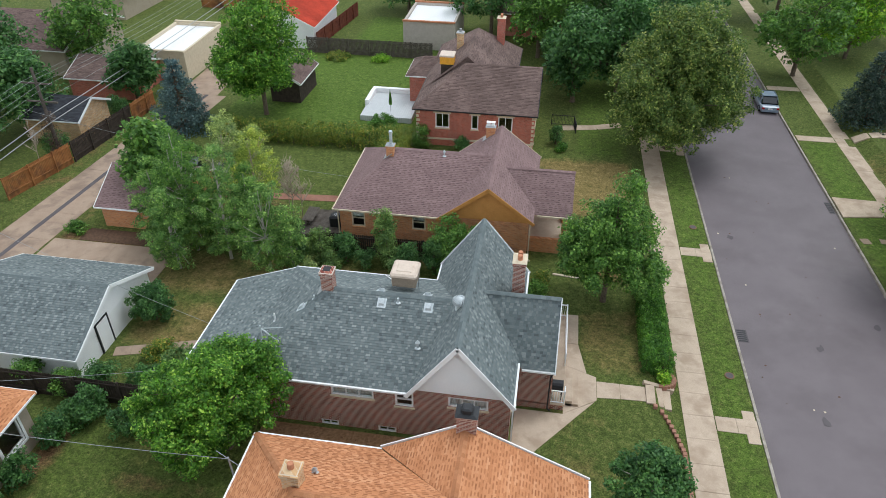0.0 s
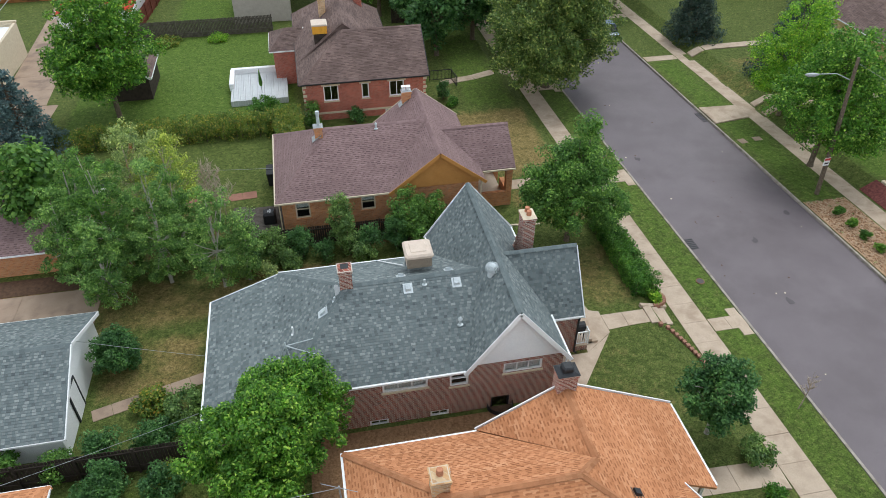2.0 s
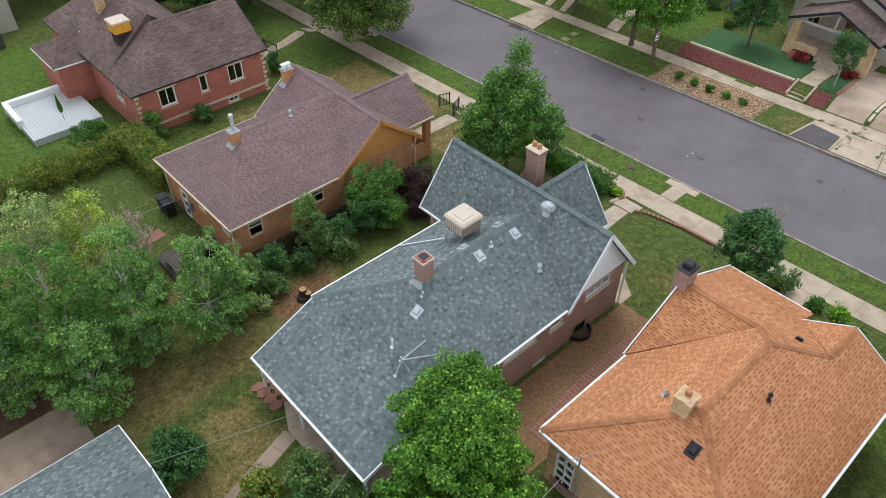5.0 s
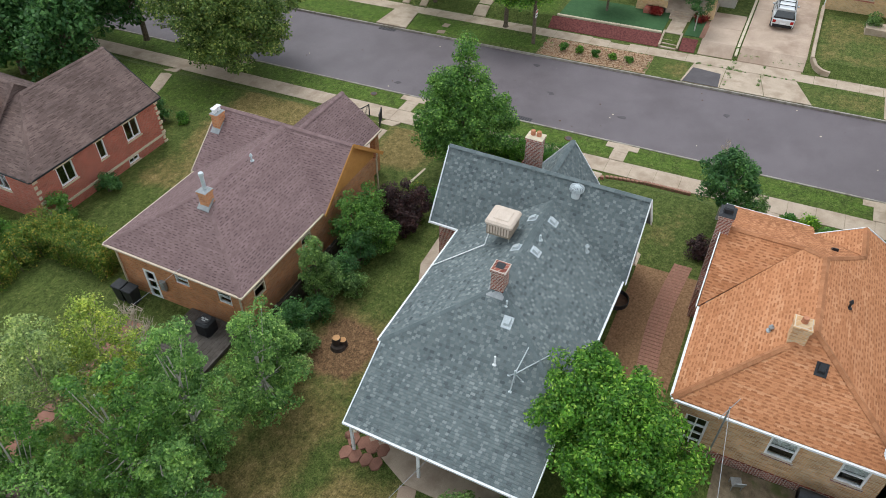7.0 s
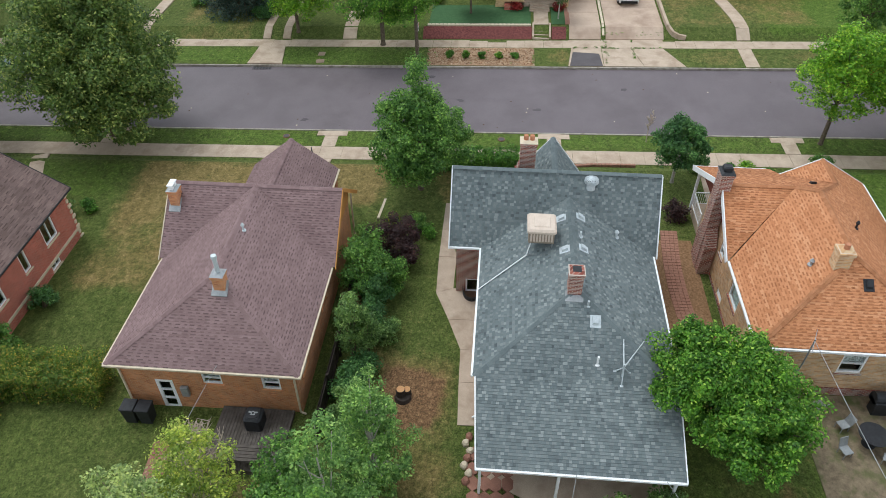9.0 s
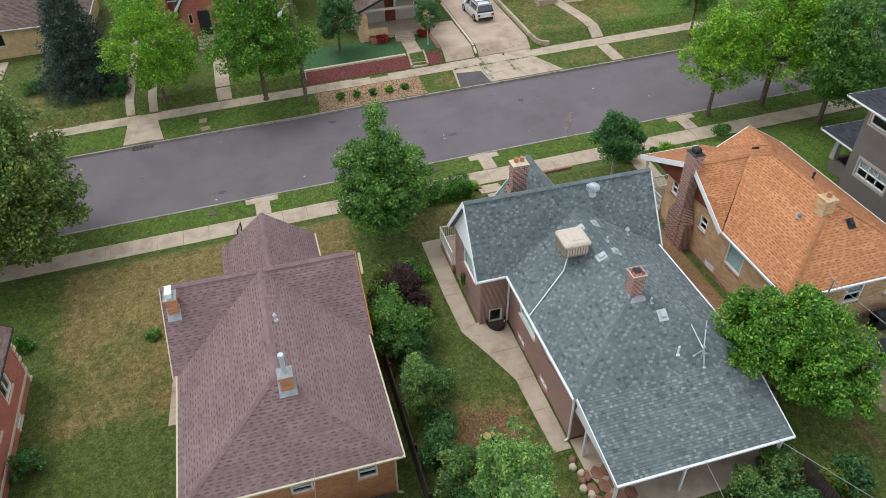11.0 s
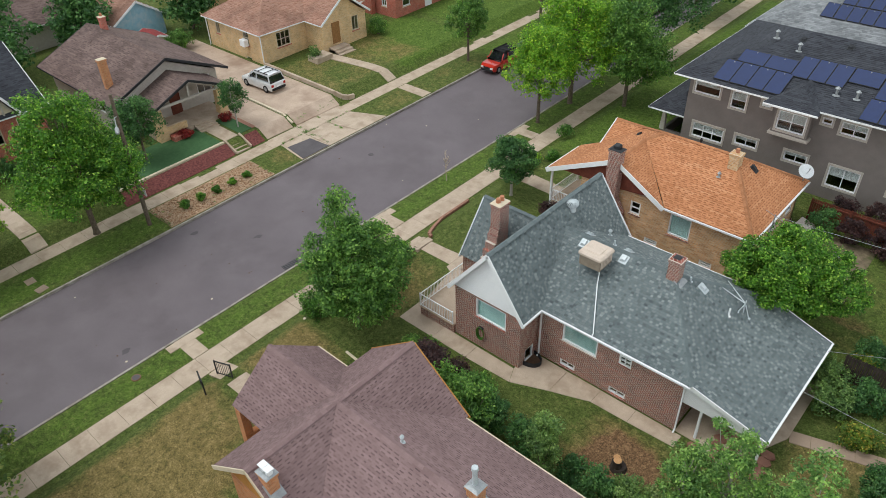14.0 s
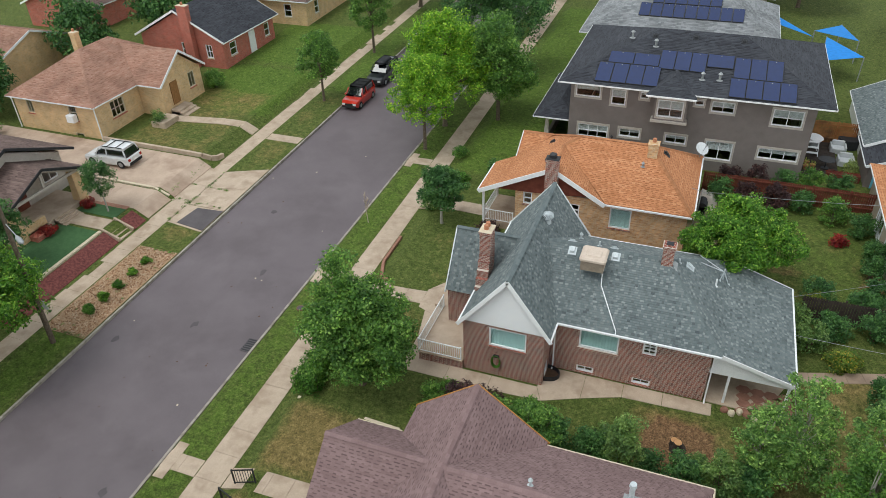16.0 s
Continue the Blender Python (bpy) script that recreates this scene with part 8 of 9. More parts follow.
# ---- fences, poles, cars and small things ----
fence("dark weathered board fence behind the yard", (-27, 22.0), (-17.6, 22.0), 1.6, WOOD_DARK)
fence("dark board fence along shrubs", (-14.5, 37.25), (-2.0, 37.25), 1.5, WOOD_DARK)
fence("tall grey board fence across the lawn end", (-28, 76.4), (-13.5, 76.4), 1.8, WOOD_GREY)
fence("brown horizontal fence by the street", (-1, 76.4), (7.4, 76.4), 1.6, WOOD_DARK)
fence("orange and dark stained alley fence", (-39.2, 39.8), (-38.0, 46.4), 1.8, WOOD_ORANGE)
fence("dark stained alley fence", (-38.0, 46.4), (-37.4, 54.6), 1.8, WOOD_DARK)
fence("new orange alley fence panel", (-37.4, 54.6), (-37.2, 58.4), 1.8, WOOD_ORANGE)
fence("new orange board fence", (-48, 92), (-36, 92), 1.9, WOOD_ORANGE)
fence("red board fence beside a garage", (-27.4, 78), (-26.2, 92), 1.8, WOOD_RED)
fence("red-brown board fence between gardens", (-11.4, 9.3), (-23.5, 9.3), 1.6, WOOD_RED)
fence("new orange wooden fence beside the patio", (-18.4, -1.0), (-22.4, -1.0), 1.9, WOOD_ORANGE)
fence("short board fence panel beside a lawn", (-23.8, 47.5), (-24.1, 51.6), 1.3, WOOD_ORANGE)
pole = thing("utility_pole", "brown wooden utility pole with street lamp", "pole", (23.6, 37.1, street(37) + 0.17))
part("post", Geo().tube([(23.6, 37.1, street(37)), (23.3, 37.15, 5), (22.9, 37.25, 10.2)], [0.16, 0.14, 0.1], 12), BARK, pole)
part("lamp_arm", Geo().tube([(22.95, 37.25, 8.7), (22.2, 37.7, 9.0), (21.0, 38.2, 8.85)], [0.035, 0.03, 0.03], 8), METAL, pole)
part("lamp_head", Geo().tube([(21.25, 38.1, 8.85), (21.05, 38.2, 8.8), (20.7, 38.35, 8.75), (20.5, 38.42, 8.76)], [0.05, 0.13, 0.14, 0.05], 12), METAL, pole, "grey cobra-head lamp")
sg = thing("street_sign", "small white sign with red top on the pole", "sign", (23.4, 36.95, 3.0))
part("plate", Geo().box(23.0, 36.9, 2.6, 23.45, 36.93, 3.2), WHITE, sg)
part("red_band", Geo().box(23.02, 36.885, 3.0, 23.43, 36.899, 3.17), paint_mat("sign_red", (0.5, 0.03, 0.03)), sg)
part("print_bar", Geo().box(23.08, 36.885, 2.72, 23.37, 36.899, 2.84), DARK, sg)
wp = thing("utility_pole", "weathered utility pole with crossarms by the alley", "pole", (-39.2, 46.5, lot(46)))
part("post", Geo().tube([(-39.2, 46.5, lot(46) - 0.1), (-39.2, 46.5, 8.2)], [0.16, 0.11], 10), WOOD_GREY, wp)
for z in (6.9, 5.4):
    part("crossarm", Geo().box(-40.5, 46.44, z, -37.9, 46.56, z + 0.12), WOOD_GREY, wp)
ivy = [(-39.3 + rng.uniform(-.3, .3), 46.4 + rng.uniform(-.3, .3), 0.9 + i * 0.16) for i in range(22)]
leaves("dry_vine", ivy, [0.6] * len(ivy), 70, 0.14, leaf_mat("dry_vine_leaves", (0.09, 0.06, 0.05), (0.17, 0.12, 0.1)), wp, 33)
wires = thing("overhead_wires", "thin overhead utility wires", "wires", (-39, 46, 6))


def wire(p, q, sag=0.5, r=0.01):
    p, q = Vector(p), Vector(q)
    part("wire", Geo().tube([p + (q - p) * (i / 10) - Vector((0, 0, sag * 4 * (i / 10) * (1 - i / 10))) for i in range(11)], [r] * 11, 5), METAL, wires)


for dx, z in ((-1.2, 7.05), (-0.5, 7.05), (0.5, 7.05), (1.2, 7.05), (0, 5.55)):
    wire((-39.2 + dx, 46.5, z), (-40.6 + dx, 100, z - 1.5), 0.8)
    wire((-39.2 + dx, 46.5, z), (-38.0 + dx, -10, z + 2.2), 0.9)
for k in (0, 0.35):
    wire((-39.2 + k, 46.5, 4.2 - k), (-40.6 + k, 100, 2.6 - k), 0.3, 0.034)
    wire((-39.2 + k, 46.5, 4.2 - k), (-38.0 + k, -10, 6.2 - k), 0.6, 0.034)
wire((-38.4, 31, 7.6), (-16.9, 26.4, 3.1), 0.4), wire((-38.2, 14, 7.4), (-16.9, 23.0, 3.1), 0.5), wire((-38.0, 15, 8.0), (-11.2, 16.6, 5.3), 0.6, 0.012), wire((-39.0, 44, 6.0), (-13.4, 41.5, 3.9), 0.5), wire((22.9, 37.25, 9.9), (35, 30, 5.2), 0.5)

TYRE, RIM = rough_mat("tyre_rubber", (0.015, 0.015, 0.016), (0.03, 0.03, 0.03), 5, 40, 0.85), METAL
CARGLASS = paint_mat("car_glass", (0.012, 0.014, 0.016), 0.05, 0.0, 1.0)
LAMP_RED, LAMP_CLEAR = paint_mat("tail_lamp_red", (0.4, 0.01, 0.01), 0.2), paint_mat("headlamp_clear", (0.7, 0.72, 0.72), 0.1)


def car(name, label, x, y, z, heading, colour, length, width, height, suv, roof=None):
    """A parked car; its nose points along +x before it is turned by heading degrees."""
    ob = thing(name, label, "car", (x, y, z))
    m = Matrix.Translation((x, y, z)) @ Matrix.Rotation(radians(heading), 4, "Z")
    paint = paint_mat(name + "_paint", colour, 0.3, 0.0, 0.8)

    def put(nm, g, mt, parent, label=""):
        g.v = [tuple(m @ Vector(p)) for p in g.v]
        return part(nm, g, mt, parent, label)

    L, Wd, H = length / 2, width / 2, height

    def loft(sections):
        g = Geo()
        n = len(sections[0])
        for s in sections:
            g.v += s
        for i in range(len(sections) - 1):
            for j in range(n):
                k = (j + 1) % n
                g.f.append((i * n + j, i * n + k, (i + 1) * n + k, (i + 1) * n + j))
        g.f.append(tuple(range(n - 1, -1, -1)))
        g.f.append(tuple(range((len(sections) - 1) * n, len(sections) * n)))
        return g

    def ring(px, w, z0, z1, inset=0.06):
        return [(px, -w + inset, z0), (px, w - inset, z0), (px, w, z0 + 0.15), (px, w, z1 - 0.12), (px, w - inset, z1), (px, -w + inset, z1), (px, -w, z1 - 0.12), (px, -w, z0 + 0.15)]

    belt, hood = H * 0.58, H * (0.56 if suv else 0.53)
    secs = [(-L, Wd * 0.86, 0.35, belt * 0.93), (-L + 0.12, Wd * 0.96, 0.24, belt), (-L * 0.5, Wd, 0.2, belt), (L * 0.3, Wd, 0.2, belt), (L * 0.42, Wd, 0.2, hood), (L * 0.85, Wd * 0.96, 0.22, hood * 0.92), (L, Wd * 0.82, 0.34, hood * 0.78)]
    body = put("body", loft([ring(*s) for s in secs]), paint, ob)
    rear = -L + (0.12 if suv else 0.62)
    cab = [(rear, Wd * 0.9, belt - 0.03, belt + 0.02), (rear + (0.25 if suv else 0.5), Wd * 0.84, belt - 0.03, H - 0.06), (-L * 0.1, Wd * 0.83, belt - 0.03, H - 0.02), (L * 0.12, Wd * 0.82, belt - 0.03, H - 0.06), (L * 0.46, Wd * 0.9, belt - 0.03, belt + 0.02)]
    put("glasshouse", loft([ring(*s, 0.1) for s in cab]), CARGLASS, body, "dark tinted car glass")
    put("roof", loft([ring(p, w, H - 0.1, H, 0.12) for p, w in ((rear + (0.22 if suv else 0.55), Wd * 0.78), (-L * 0.1, Wd * 0.82), (L * 0.14, Wd * 0.78))]), roof or paint, body)
    for px, nm in ((rear + (0.2 if suv else 0.45), "rear_pillar"), (-L * 0.08, "door_pillar"), (L * 0.3, "front_pillar")):
        for s in (-1, 1):
            g = Geo()
            lean_ = 0.28 if nm == "front_pillar" else -0.12 if nm == "rear_pillar" else 0
            g.bar((px + lean_, s * Wd * 0.94, belt - 0.02), (px - lean_ * 0.6, s * Wd * 0.8, H - 0.05), 0.09, 0.07, (1, 0, 0))
            put(nm, g, paint, body)
    if suv:
        for s in (-1, 1):
            put("roof_rail", Geo().bar((-L * 0.75, s * Wd * 0.68, H + 0.04), (L * 0.1, s * Wd * 0.68, H + 0.04), 0.05, 0.05), TYRE, body)
        for px in (-L * 0.5, -L * 0.1):
            put("roof_bar", Geo().bar((px, -Wd * 0.68, H + 0.06), (px, Wd * 0.68, H + 0.06), 0.06, 0.04), TYRE, body)
    for s in (-1, 1):
        put("tail_light", Geo().box(-L - 0.01, s * Wd * 0.76 - 0.12, belt * 0.66, -L + 0.12, s * Wd * 0.76 + 0.12, belt * 0.9), LAMP_RED, body)
        put("headlight", Geo().box(L - 0.1, s * Wd * 0.62 - 0.16, hood * 0.55, L + 0.012, s * Wd * 0.62 + 0.16, hood * 0.75), LAMP_CLEAR, body)
        put("mirror", Geo().box(L * 0.32, s * (Wd + 0.09) - 0.08, belt, L * 0.32 + 0.12, s * (Wd + 0.09) + 0.08, belt + 0.14, 0.02), paint, body)
    put("number_plate", Geo().box(-L - 0.015, -0.22, 0.55, -L + 0.05, 0.22, 0.68), WHITE, body)
    put("bumper", Geo().box(-L - 0.04, -Wd * 0.85, 0.3, -L + 0.15, Wd * 0.85, 0.52, 0.03), TYRE if suv else paint, body)
    put("bumper", Geo().box(L - 0.15, -Wd * 0.8, 0.28, L + 0.04, Wd * 0.8, 0.48, 0.03), TYRE if suv else paint, body)
    put("grille", Geo().box(L - 0.06, -0.4, hood * 0.52, L + 0.015, 0.4, hood * 0.72), TYRE, body)
    wr = 0.34 if suv else 0.31
    for px in (-L * 0.62, L * 0.64):
        for s in (-1, 1):
            w = put("wheel", Geo().tube([(px, s * (Wd - 0.2), wr), (px, s * (Wd - 0.19), wr), (px, s * (Wd + 0.0), wr), (px, s * (Wd + 0.015), wr)], [wr * 0.9, wr, wr, wr * 0.9], 20), TYRE, ob)
            put("rim", Geo().tube([(px, s * (Wd + 0.0), wr), (px, s * (Wd + 0.02), wr)], [wr * 0.62, wr * 0.58], 14), RIM, w)
    return ob


car("suv", "red compact off-road car with black roof", 20.75, 0.9, street(0.9), 90, (0.55, 0.025, 0.01), 4.2, 1.8, 1.68, True, TYRE)
car("suv", "black sport utility car parked at the kerb", 20.75, -4.9, street(-4.9), 90, (0.015, 0.017, 0.02), 4.7, 1.88, 1.72, True)
rb = thing("roof_box", "long black cargo box on a car roof", "roof box", (20.75, -5.1, street(-5) + 1.74))
part("shell", Geo().box(20.3, -6.1, street(-5) + 1.74, 21.1, -4.2, street(-5) + 2.06, 0.1), DARK, rb)
for y in (-5.7, -4.6):
    part("clamp", Geo().box(20.4, y, street(-5) + 1.7, 21.0, y + 0.06, street(-5) + 1.75), DARK, rb)
car("suv", "dark blue-grey car parked at the kerb", 20.75, -15.5, street(-15.5), 90, (0.05, 0.07, 0.09), 4.6, 1.85, 1.7, True)
car("suv", "white sport utility car on the driveway", 34.4, 18.9, ground_z(34.4, 18.9) + 0.05, 3, (0.72, 0.73, 0.74), 4.4, 1.8, 1.65, True)
car("sedan", "silver-blue sedan parked at the kerb", 20.9, 70.4, street(70.4), 90, (0.24, 0.3, 0.38), 4.6, 1.75, 1.42, False)
car("sedan", "dark car parked on the alley pad", -27.0, 45.6, lot(45), 20, (0.02, 0.025, 0.03), 4.5, 1.75, 1.42, False)

# stump, yard furniture, gates, drains
st = thing("tree_stump", "freshly cut double tree stump", "stump", (-12.0, 33.9, lot(34)))
for dx, dy, h, rr in ((0, 0, 0.6, 0.2), (0.16, -0.26, 0.42, 0.18), (-0.05, -0.1, 0.2, 0.34)):
    part("trunk", Geo().tube([(-12 + dx, 33.9 + dy, lot(34) - 0.05), (-12 + dx, 33.9 + dy, lot(34) + h)], [rr * 1.25, rr], 12), WOOD_DARK, st)
    if h > 0.3:
        part("cut_face", Geo().tube([(-12 + dx, 33.9 + dy, lot(34) + h), (-12 + dx, 33.9 + dy, lot(34) + h + 0.012)], [rr * 0.95, rr * 0.94], 12), rough_mat("fresh_cut_wood", (0.5, 0.26, 0.11), (0.6, 0.34, 0.16), 6.0), st, "fresh orange cut face")
for i, (x, y, a) in enumerate(((-11.6, 15.3, 20), (-12.6, 14.6, 110), (-13.9, 14.9, 200), (-14.2, 13.3, 60))):
    ch = thing("patio_chair", "weathered grey folding patio chair", "chair", (x, y, lot(y)), "patio chairs in a backyard")
    mm = Matrix.Translation((x, y, lot(y))) @ Matrix.Rotation(radians(a), 4, "Z") @ Matrix.Scale(0.85, 4)
    def seat_part(nm, g, mt=METAL):
        g.v = [tuple(mm @ Vector(p)) for p in g.v]
        part(nm, g, mt, ch)
    seat_part("seat", Geo().box(-0.25, -0.25, 0.4, 0.25, 0.25, 0.45, 0.015))
    seat_part("backrest", Geo().bar((-0.26, 0, 0.45), (-0.42, 0, 0.95), 0.48, 0.04, (1, 0, 0)))
    for px in (-0.22, 0.22):
        for py in (-0.22, 0.22):
            seat_part("leg", Geo().bar((px, py, 0), (px, py, 0.42), 0.035, 0.035, (1, 0, 0)), METAL)
tb = thing("patio_table", "round dark glass patio table", "table", (-13.3, 13.7, lot(13.7)))
part("top", Geo().tube([(-13.3, 13.7, lot(13.7) + 0.7), (-13.3, 13.7, lot(13.7) + 0.74)], [0.62, 0.62], 24), DARK, tb)
part("pedestal", Geo().tube([(-13.3, 13.7, lot(13.7)), (-13.3, 13.7, lot(13.7) + 0.04), (-13.3, 13.7, lot(13.7) + 0.06), (-13.3, 13.7, lot(13.7) + 0.7)], [0.3, 0.28, 0.04, 0.04], 12), DARK, tb)
bb = thing("barbecue_grill", "black barbecue grill against the brick wall", "grill", (-11.5, 12.7, lot(12.7)))
part("firebox", Geo().box(-11.9, 12.2, lot(12) + 0.6, -11.2, 13.2, lot(12) + 0.9, 0.03), DARK, bb)
part("lid", Geo().tube([(-11.55, 12.2, lot(12) + 0.92), (-11.55, 13.2, lot(12) + 0.92)], [0.3, 0.3], 14), DARK, bb)
part("cart", Geo().box(-11.8, 12.3, lot(12), -11.3, 13.1, lot(12) + 0.6, 0.02), DARK, bb)
cv = thing("covered_furniture", "pale grey tarpaulin over stored furniture", "cover", (-11.8, 11.2, lot(11)))
part("tarpaulin", Geo().hull([(-12.6, 10.5, lot(11)), (-11.1, 10.4, lot(11)), (-11.0, 11.9, lot(11)), (-12.5, 12.0, lot(11))], [(-12.2, 10.8, lot(11) + 0.8), (-11.4, 10.7, lot(11) + 0.95), (-11.3, 11.6, lot(11) + 0.85), (-12.1, 11.7, lot(11) + 0.9)]), TRIM_BEIGE, cv)
patch("paver_patio", [(-16, 10.2), (-10.8, 10.2), (-10.8, 16.2), (-16, 16.2)], YARD, "worn mossy brown paver patio", 0.03, "patio")
railing("garden_gate", "open black iron garden gate leaf", [(7.2, 42.35, ground_z(6.7, 42)), (6.3, 42.0, lot(42))], 0.95, 0.11, DARK, "gate leaves")
railing("garden_gate", "open black iron garden gate leaf", [(7.2, 43.35, ground_z(6.7, 43)), (6.4, 43.6, lot(43))], 0.95, 0.11, DARK, "gate leaves")
for x, y, sx, sy, lab in ((12.25, 33.5, 0.32, 0.55, "iron storm drain grate in the road"), (21.55, 50.0, 0.2, 0.8, "iron kerb inlet with pale apron")):
    dr = thing("storm_drain", lab, "drain", (x, y, street(y)))
    part("rim", Geo().box(x - sx, y - sy, street(y + sy) - 0.05, x + sx, y + sy, street(y - sy) + 0.014), ASPHALT_PATCH, dr)
    for k in range(6):
        part("slot", Geo().box(x - sx * 0.8, y - sy * 0.9 + k * sy * 0.32, street(y), x + sx * 0.8, y - sy * 0.9 + k * sy * 0.32 + sy * 0.17, street(y - sy) + 0.02), DARK, dr)
for x, y in ((10.9, 29.75), (10.9, 45.2)):
    mh = thing("manhole_cover", "rusty round utility cover in the verge", "manhole", (x, y, street(y) + 0.15))
    part("rim", Geo().tube([(x, y, street(y) + 0.1), (x, y, street(y) + 0.19)], [0.27, 0.26], 20), DIRT, mh)
    part("lid", Geo().tube([(x, y, street(y) + 0.18), (x, y, street(y) + 0.2)], [0.2, 0.2], 20), ASPHALT_PATCH, mh)
for i, (a, b, c) in enumerate((((-15.7, -25.3), (-19.6, -20.2), (-16.6, -22.6)), ((-19.6, -20.2), (-22.5, -24.5), (-23.6, -19.3)), ((-20.6, -18.5), (-19.85, -12.6), (-23.6, -14.6)))):
    sl = thing("shade_sail", "bright blue triangular shade sail", "shade sail", (*a, lot(-18)), "blue shade sails")
    part("fabric", Geo().hull([(*a, 4.9), (*b, 4.3 + i * .1), (*c, 4.5)], [(*a, 4.92), (*b, 4.32 + i * .1), (*c, 4.52)]), paint_mat("blue_fabric", (0.02, 0.24, 0.7), 0.8), sl)
    for p, h in ((a, 4.95), (b, 4.36 + i * .1), (c, 4.55)):
        part("post", Geo().tube([(*p, lot(p[1])), (*p, h)], [0.05, 0.05], 8), METAL, sl)
# litter and leaves on the road
for i in range(34):
    x, y = rng.uniform(12.3, 21.5), rng.uniform(8, 62)
    z = street(y) + 0.07 * (1 - abs(x - 16.85) / 4.95)
    s = rng.uniform(0.04, 0.09)
    rg = [(x + s * math.cos(t) * rng.uniform(.6, 1), y + s * math.sin(t) * rng.uniform(.6, 1)) for t in (0, 1.3, 2.5, 3.8, 5.0)]
    single("fallen_leaf", Geo().hull([(a, b, z - 0.004) for a, b in rg], [(a, b, z + 0.012) for a, b in rg]), MULCH if i % 3 else CREAM, "dry leaf lying on the asphalt", "leaf", "leaves on the road")
for i, (x, y) in enumerate(((16.5, 33), (20.3, 35.6), (15.2, 27.2), (13.4, 44.5), (18.4, 20.5))):
    rg = [(x + 0.3 * math.cos(t) * rng.uniform(.4, 1), y + 0.4 * math.sin(t) * rng.uniform(.4, 1)) for t in [k * 0.7 for k in range(9)]]
    patch("tar_spot", rg, ASPHALT_PATCH, "small dark tar patch on the road", 0.012, "patch", lambda a, b: street(b) + 0.07 * (1 - abs(a - 16.85) / 4.95))

cob = thing("bed_cobbles", "loose tan cobbles over the gravel bed", "stones", (23.6, 31.8, street(31.8) + 0.2), kind="stuff")
g = Geo()
for _ in range(2600):
    x, y = rng.uniform(22.1, 25.15), rng.uniform(27.35, 36.25)
    q, z = rng.uniform(0.035, 0.085), street(y) + 0.2
    rg = [(q * rng.uniform(.75, 1.1) * math.cos(k * 1.257), q * rng.uniform(.75, 1.1) * math.sin(k * 1.257)) for k in range(5)]
    g.hull([(x + a, y + b, z - 0.01) for a, b in rg], [(x + a * .6, y + b * .6, z + q * .7) for a, b in rg])
part("cobbles", g, COBBLE, cob, kind="stuff")
weeds = thing("joint_weeds", "weeds and grass tufts in cracks of the driveway", "weeds", (25, 20, street(20) + 0.2), kind="stuff")
pts = [(25.3 + rng.uniform(-.1, .1), rng.uniform(16.8, 24), 0) for _ in range(30)] + [(27.4 + rng.uniform(-.15, .15), rng.uniform(16.4, 21.5), 0) for _ in range(16)] + [(rng.uniform(22.2, 36), 21.4 + rng.uniform(-.2, .2), 0) for _ in range(46)] + [(rng.uniform(22.1, 27), 19.1 + rng.uniform(-.08, .08), 0) for _ in range(12)] + [(rng.uniform(22.1, 25.1), rng.choice((27.4, 36.2, rng.uniform(28, 36))), 0) for _ in range(36)]
leaves("tufts", [(x, y, max(ground_z(x, y), street(y) + 0.2) + 0.04) for x, y, _ in pts], [rng.uniform(.08, .22) for _ in pts], 46, 0.05, ASH, weeds, 808, squash=0.3)

# patio behind the taupe house
pz = lot(2) + 0.16
deck = thing("patio_deck", "dark stained wooden patio deck", "deck", (-19.5, 2.2, lot(2)))
for k in range(20):
    part("board", Geo().box(-20.8, -1.0 + k * 0.31, lot(5) - 0.1, -18.1, -0.71 + k * 0.31, pz), WOOD_DARK, deck)
chair = thing("papasan_chair", "round white bowl chair on the deck", "chair", (-19.3, -0.3, pz))
part("bowl", Geo().tube([(-19.3, -0.3, pz + 0.32), (-19.32, -0.26, pz + 0.42), (-19.36, -0.2, pz + 0.66), (-19.34, -0.23, pz + 0.62), (-19.3, -0.28, pz + 0.44)], [0.18, 0.4, 0.58, 0.52, 0.3], 20), WHITE, chair)
part("base_ring", Geo().tube([(-19.3, -0.3, pz), (-19.3, -0.3, pz + 0.34)], [0.36, 0.2], 14), METAL, chair)
rack = thing("plant_rack", "white metal plant rack with three shelves", "rack", (-18.9, 1.4, pz))
for k in range(3):
    part("shelf", Geo().box(-19.5, 0.9 + k * 0.35, pz + 0.2 + 0.3 * (2 - k), -18.3, 1.2 + k * 0.35, pz + 0.24 + 0.3 * (2 - k)), WHITE, rack)
for x in (-19.48, -18.34):
    part("upright", Geo().bar((x, 0.85, pz), (x, 0.85, pz + 0.95), 0.04, 0.04, (1, 0, 0)), WHITE, rack)
    part("stringer", Geo().bar((x, 0.85, pz + 0.9), (x, 2.0, pz), 0.04, 0.04), WHITE, rack)
for x, y in ((-18.6, 3.6), (-19.0, 4.0), (-18.5, 4.3)):
    pot = thing("flower_pot", "terracotta pot with yellow-green flowers", "plant pot", (x, y, pz), "flower pots on the deck")
    part("pot", Geo().tube([(x, y, pz), (x, y, pz + 0.3), (x, y, pz + 0.34)], [0.13, 0.2, 0.21], 14), TERRACOTTA, pot)
    leaves("foliage", [(x, y, pz + 0.42)], [0.28], 60, 0.1, YELLOWLEAF, pot, int(900 + 7 * y))
tbl = thing("garden_table", "round dark metal garden table", "table", (-19.9, 3.7, pz))
part("top", Geo().tube([(-19.9, 3.7, pz + 0.7), (-19.9, 3.7, pz + 0.74)], [0.6, 0.6], 24), DARK, tbl)
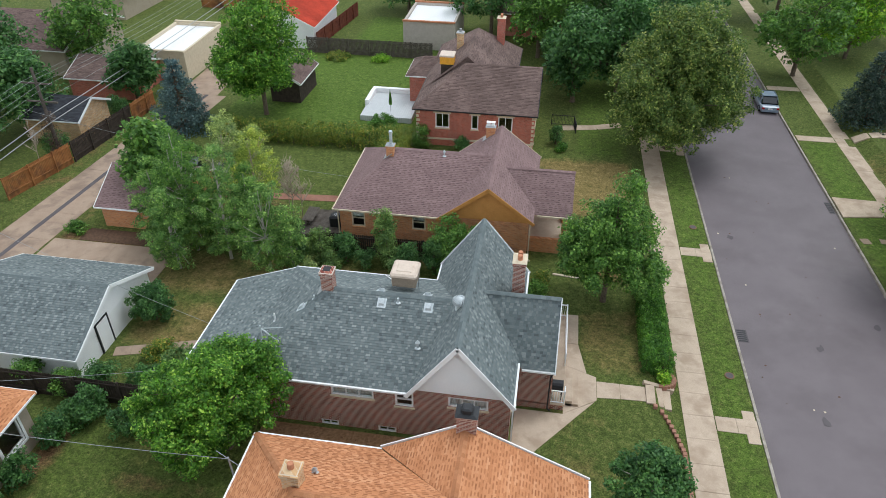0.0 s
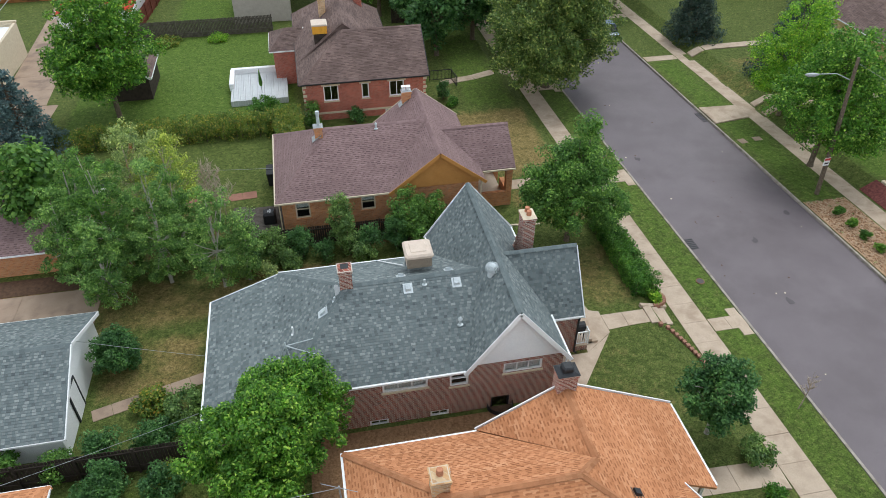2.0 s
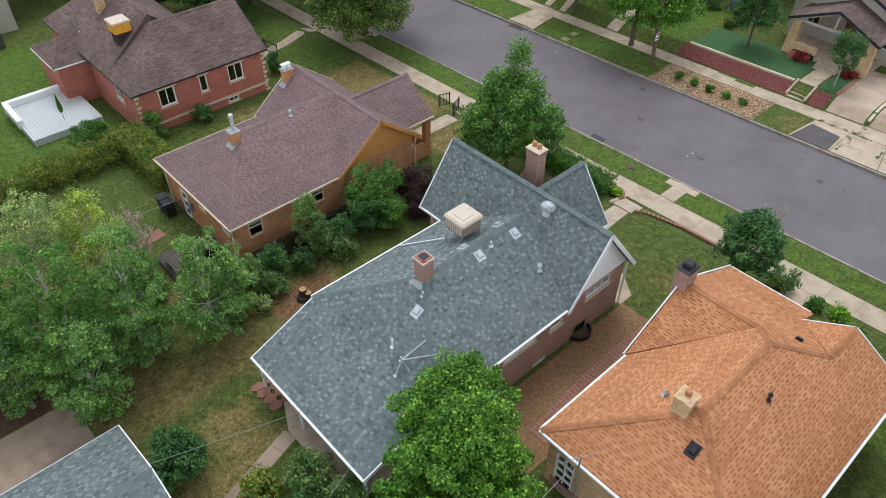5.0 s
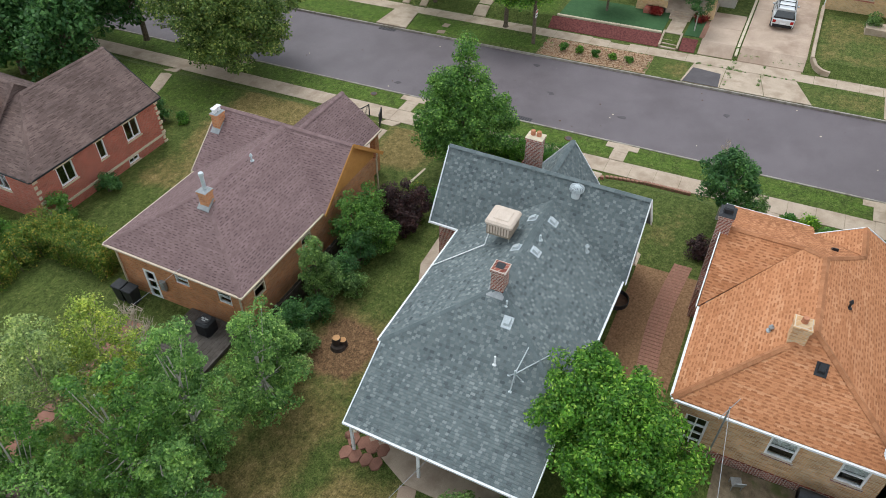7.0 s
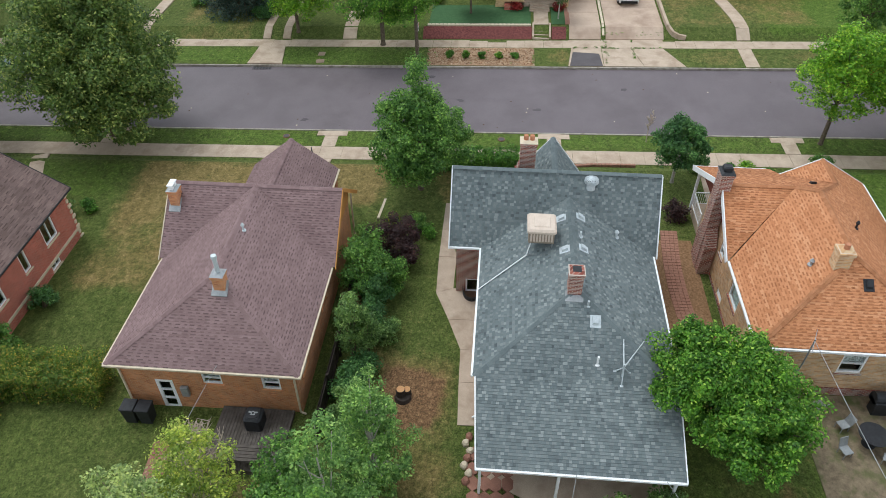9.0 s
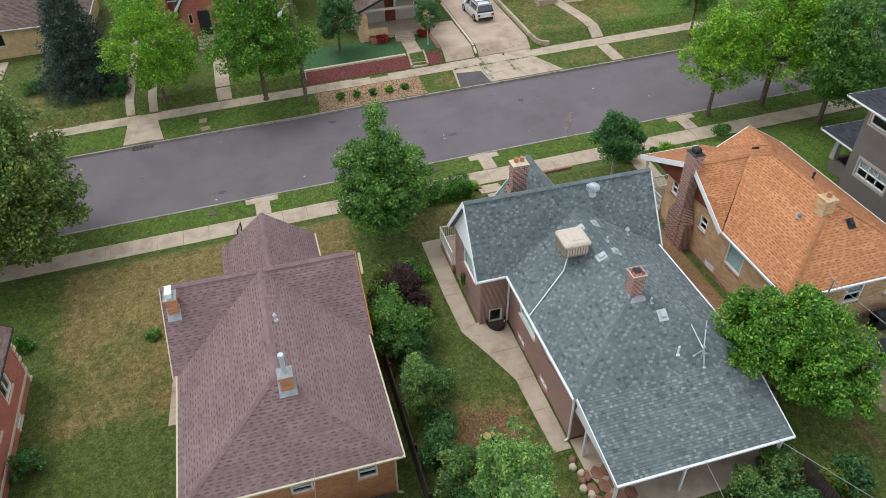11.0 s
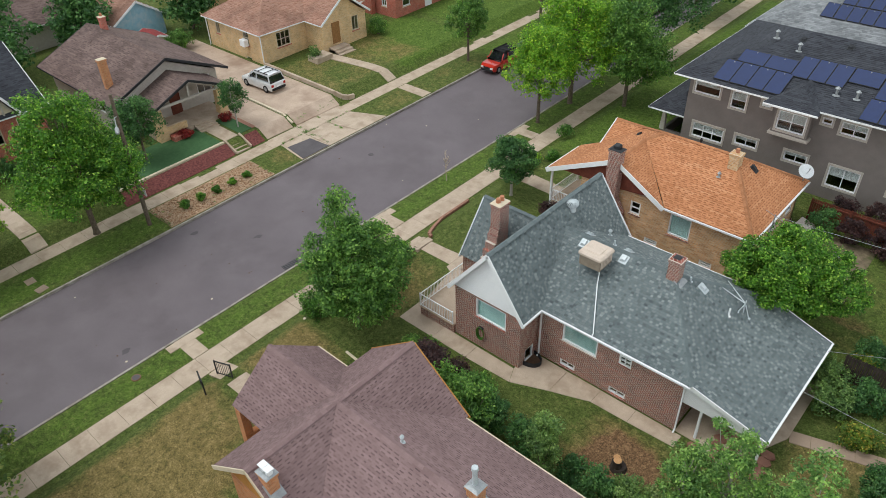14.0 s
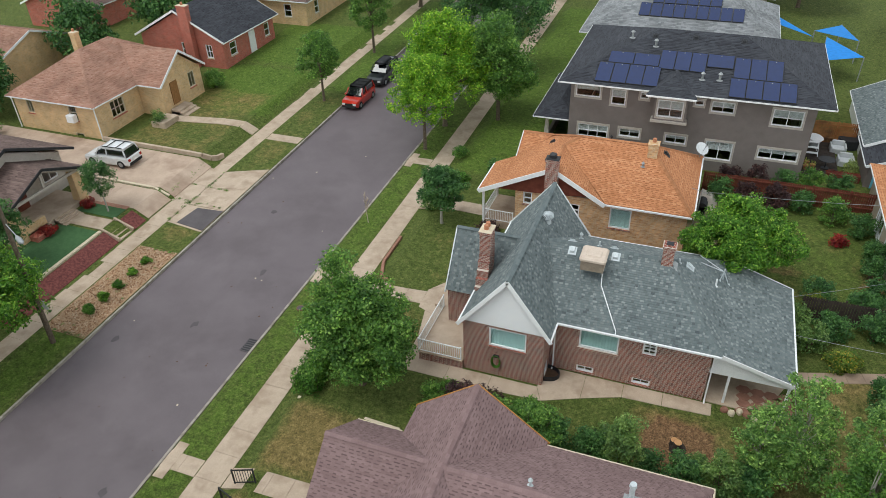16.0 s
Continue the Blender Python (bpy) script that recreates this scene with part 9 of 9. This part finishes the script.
part("leg", Geo().tube([(-19.9, 3.7, pz), (-19.9, 3.7, pz + 0.03), (-19.9, 3.7, pz + 0.05), (-19.9, 3.7, pz + 0.7)], [0.3, 0.3, 0.04, 0.04], 12), DARK, tbl)
for x, y in ((-21.0, 0.4), (-21.4, 2.4)):
    so = thing("garden_sofa", "pale grey block garden armchair", "sofa", (x, y, lot(y)), "grey garden armchairs")
    z = lot(y) + 0.02
    part("seat", Geo().box(x - 0.45, y - 0.4, z, x + 0.45, y + 0.4, z + 0.42, 0.04), TRIM_GREY, so)
    part("backrest", Geo().box(x - 0.45, y - 0.58, z, x + 0.45, y - 0.4, z + 0.8, 0.04), TRIM_GREY, so)
    for sx in (-0.58, 0.46):
        part("armrest", Geo().box(x + sx, y - 0.58, z, x + sx + 0.12, y + 0.4, z + 0.6, 0.03), TRIM_GREY, so)
tub = thing("hot_tub", "round dark garden tub with blue-grey water", "tub", (-21.9, -0.9, lot(-1)))
z = lot(-1)
part("shell", Geo().tube([(-21.9, -0.9, z), (-21.9, -0.9, z + 0.75), (-21.9, -0.9, z + 0.76), (-21.9, -0.9, z + 0.62)], [0.85, 0.85, 0.72, 0.7], 24), DARK, tub)
part("water", Geo().tube([(-21.9, -0.9, z + 0.6), (-21.9, -0.9, z + 0.66)], [0.71, 0.71], 24), paint_mat("tub_water", (0.12, 0.2, 0.24), 0.05), tub)
bx = thing("planter_box", "long dark planter box with red flowers", "planter", (-21.0, 4.9, lot(5)))
part("trough", Geo().box(-22.2, 4.6, lot(5) - 0.05, -19.9, 5.1, lot(5) + 0.55, 0.03), WOOD_RED, bx)
leaves("flowers", [(-22 + 0.28 * k, 4.85, lot(5) + 0.62) for k in range(8)], [0.2] * 8, 40, 0.08, REDLEAF, bx, 951)
shrub("round light green potted shrub", -21.6, 3.7, 0.55, 0.55, 1.1, PALELEAF, 953, 24, 80, 0.1)
part_door = thing("painted_door", "bright blue painted door with dark arched glass", "door", (-23.3, 5.6, lot(5)))
part("leaf", Geo().box(-23.9, 5.52, lot(5), -22.8, 5.58, lot(5) + 2.1, 0.01), paint_mat("sky_blue_paint", (0.16, 0.5, 0.68), 0.5), part_door)
part("glass", Geo().box(-23.7, 5.57, lot(5) + 0.8, -23.0, 5.6, lot(5) + 1.7, 0.05), CARGLASS, part_door)
for x, rr, h, m in ((-13.2, 1.2, 2.0, PURPLE), (-15.0, 1.3, 2.3, PURPLE), (-16.8, 1.2, 2.2, DEEP), (-18.6, 1.3, 2.6, ASH), (-20.4, 1.3, 2.4, DEEP)):
    shrub("dense shrub against the garden fence", x, 8.1, rr, 0.8, h, m, int(960 - x * 3), int(30 * rr), 80, 0.13, group="shrubs along the garden fence")

# outbuildings behind the bungalow
BLUE_WALL = rough_mat("faded_blue_boards", (0.24, 0.42, 0.52), (0.32, 0.5, 0.6), 2.0, 30.0, 0.8, 0.2, (0.4, 0.5, 0.55), 1.2)
shed("faded blue painted garage with tan roof", 54.5, 61.0, 17.0, 22.5, ground_z(57, 20) + 2.3, ground_z(57, 20) + 4.2, "x", BLUE_WALL, PINKTAN)
shed("low pale metal shed with red roof", 49.6, 52.6, 19.4, 21.4, ground_z(51, 20) + 1.5, ground_z(51, 20) + 1.9, "x", CREAM, shingle_mat("dull_red_sheet", [(0.3, 0.06, 0.06), (0.34, 0.075, 0.07)]), None, 0.1, "shed", "garden_shed")
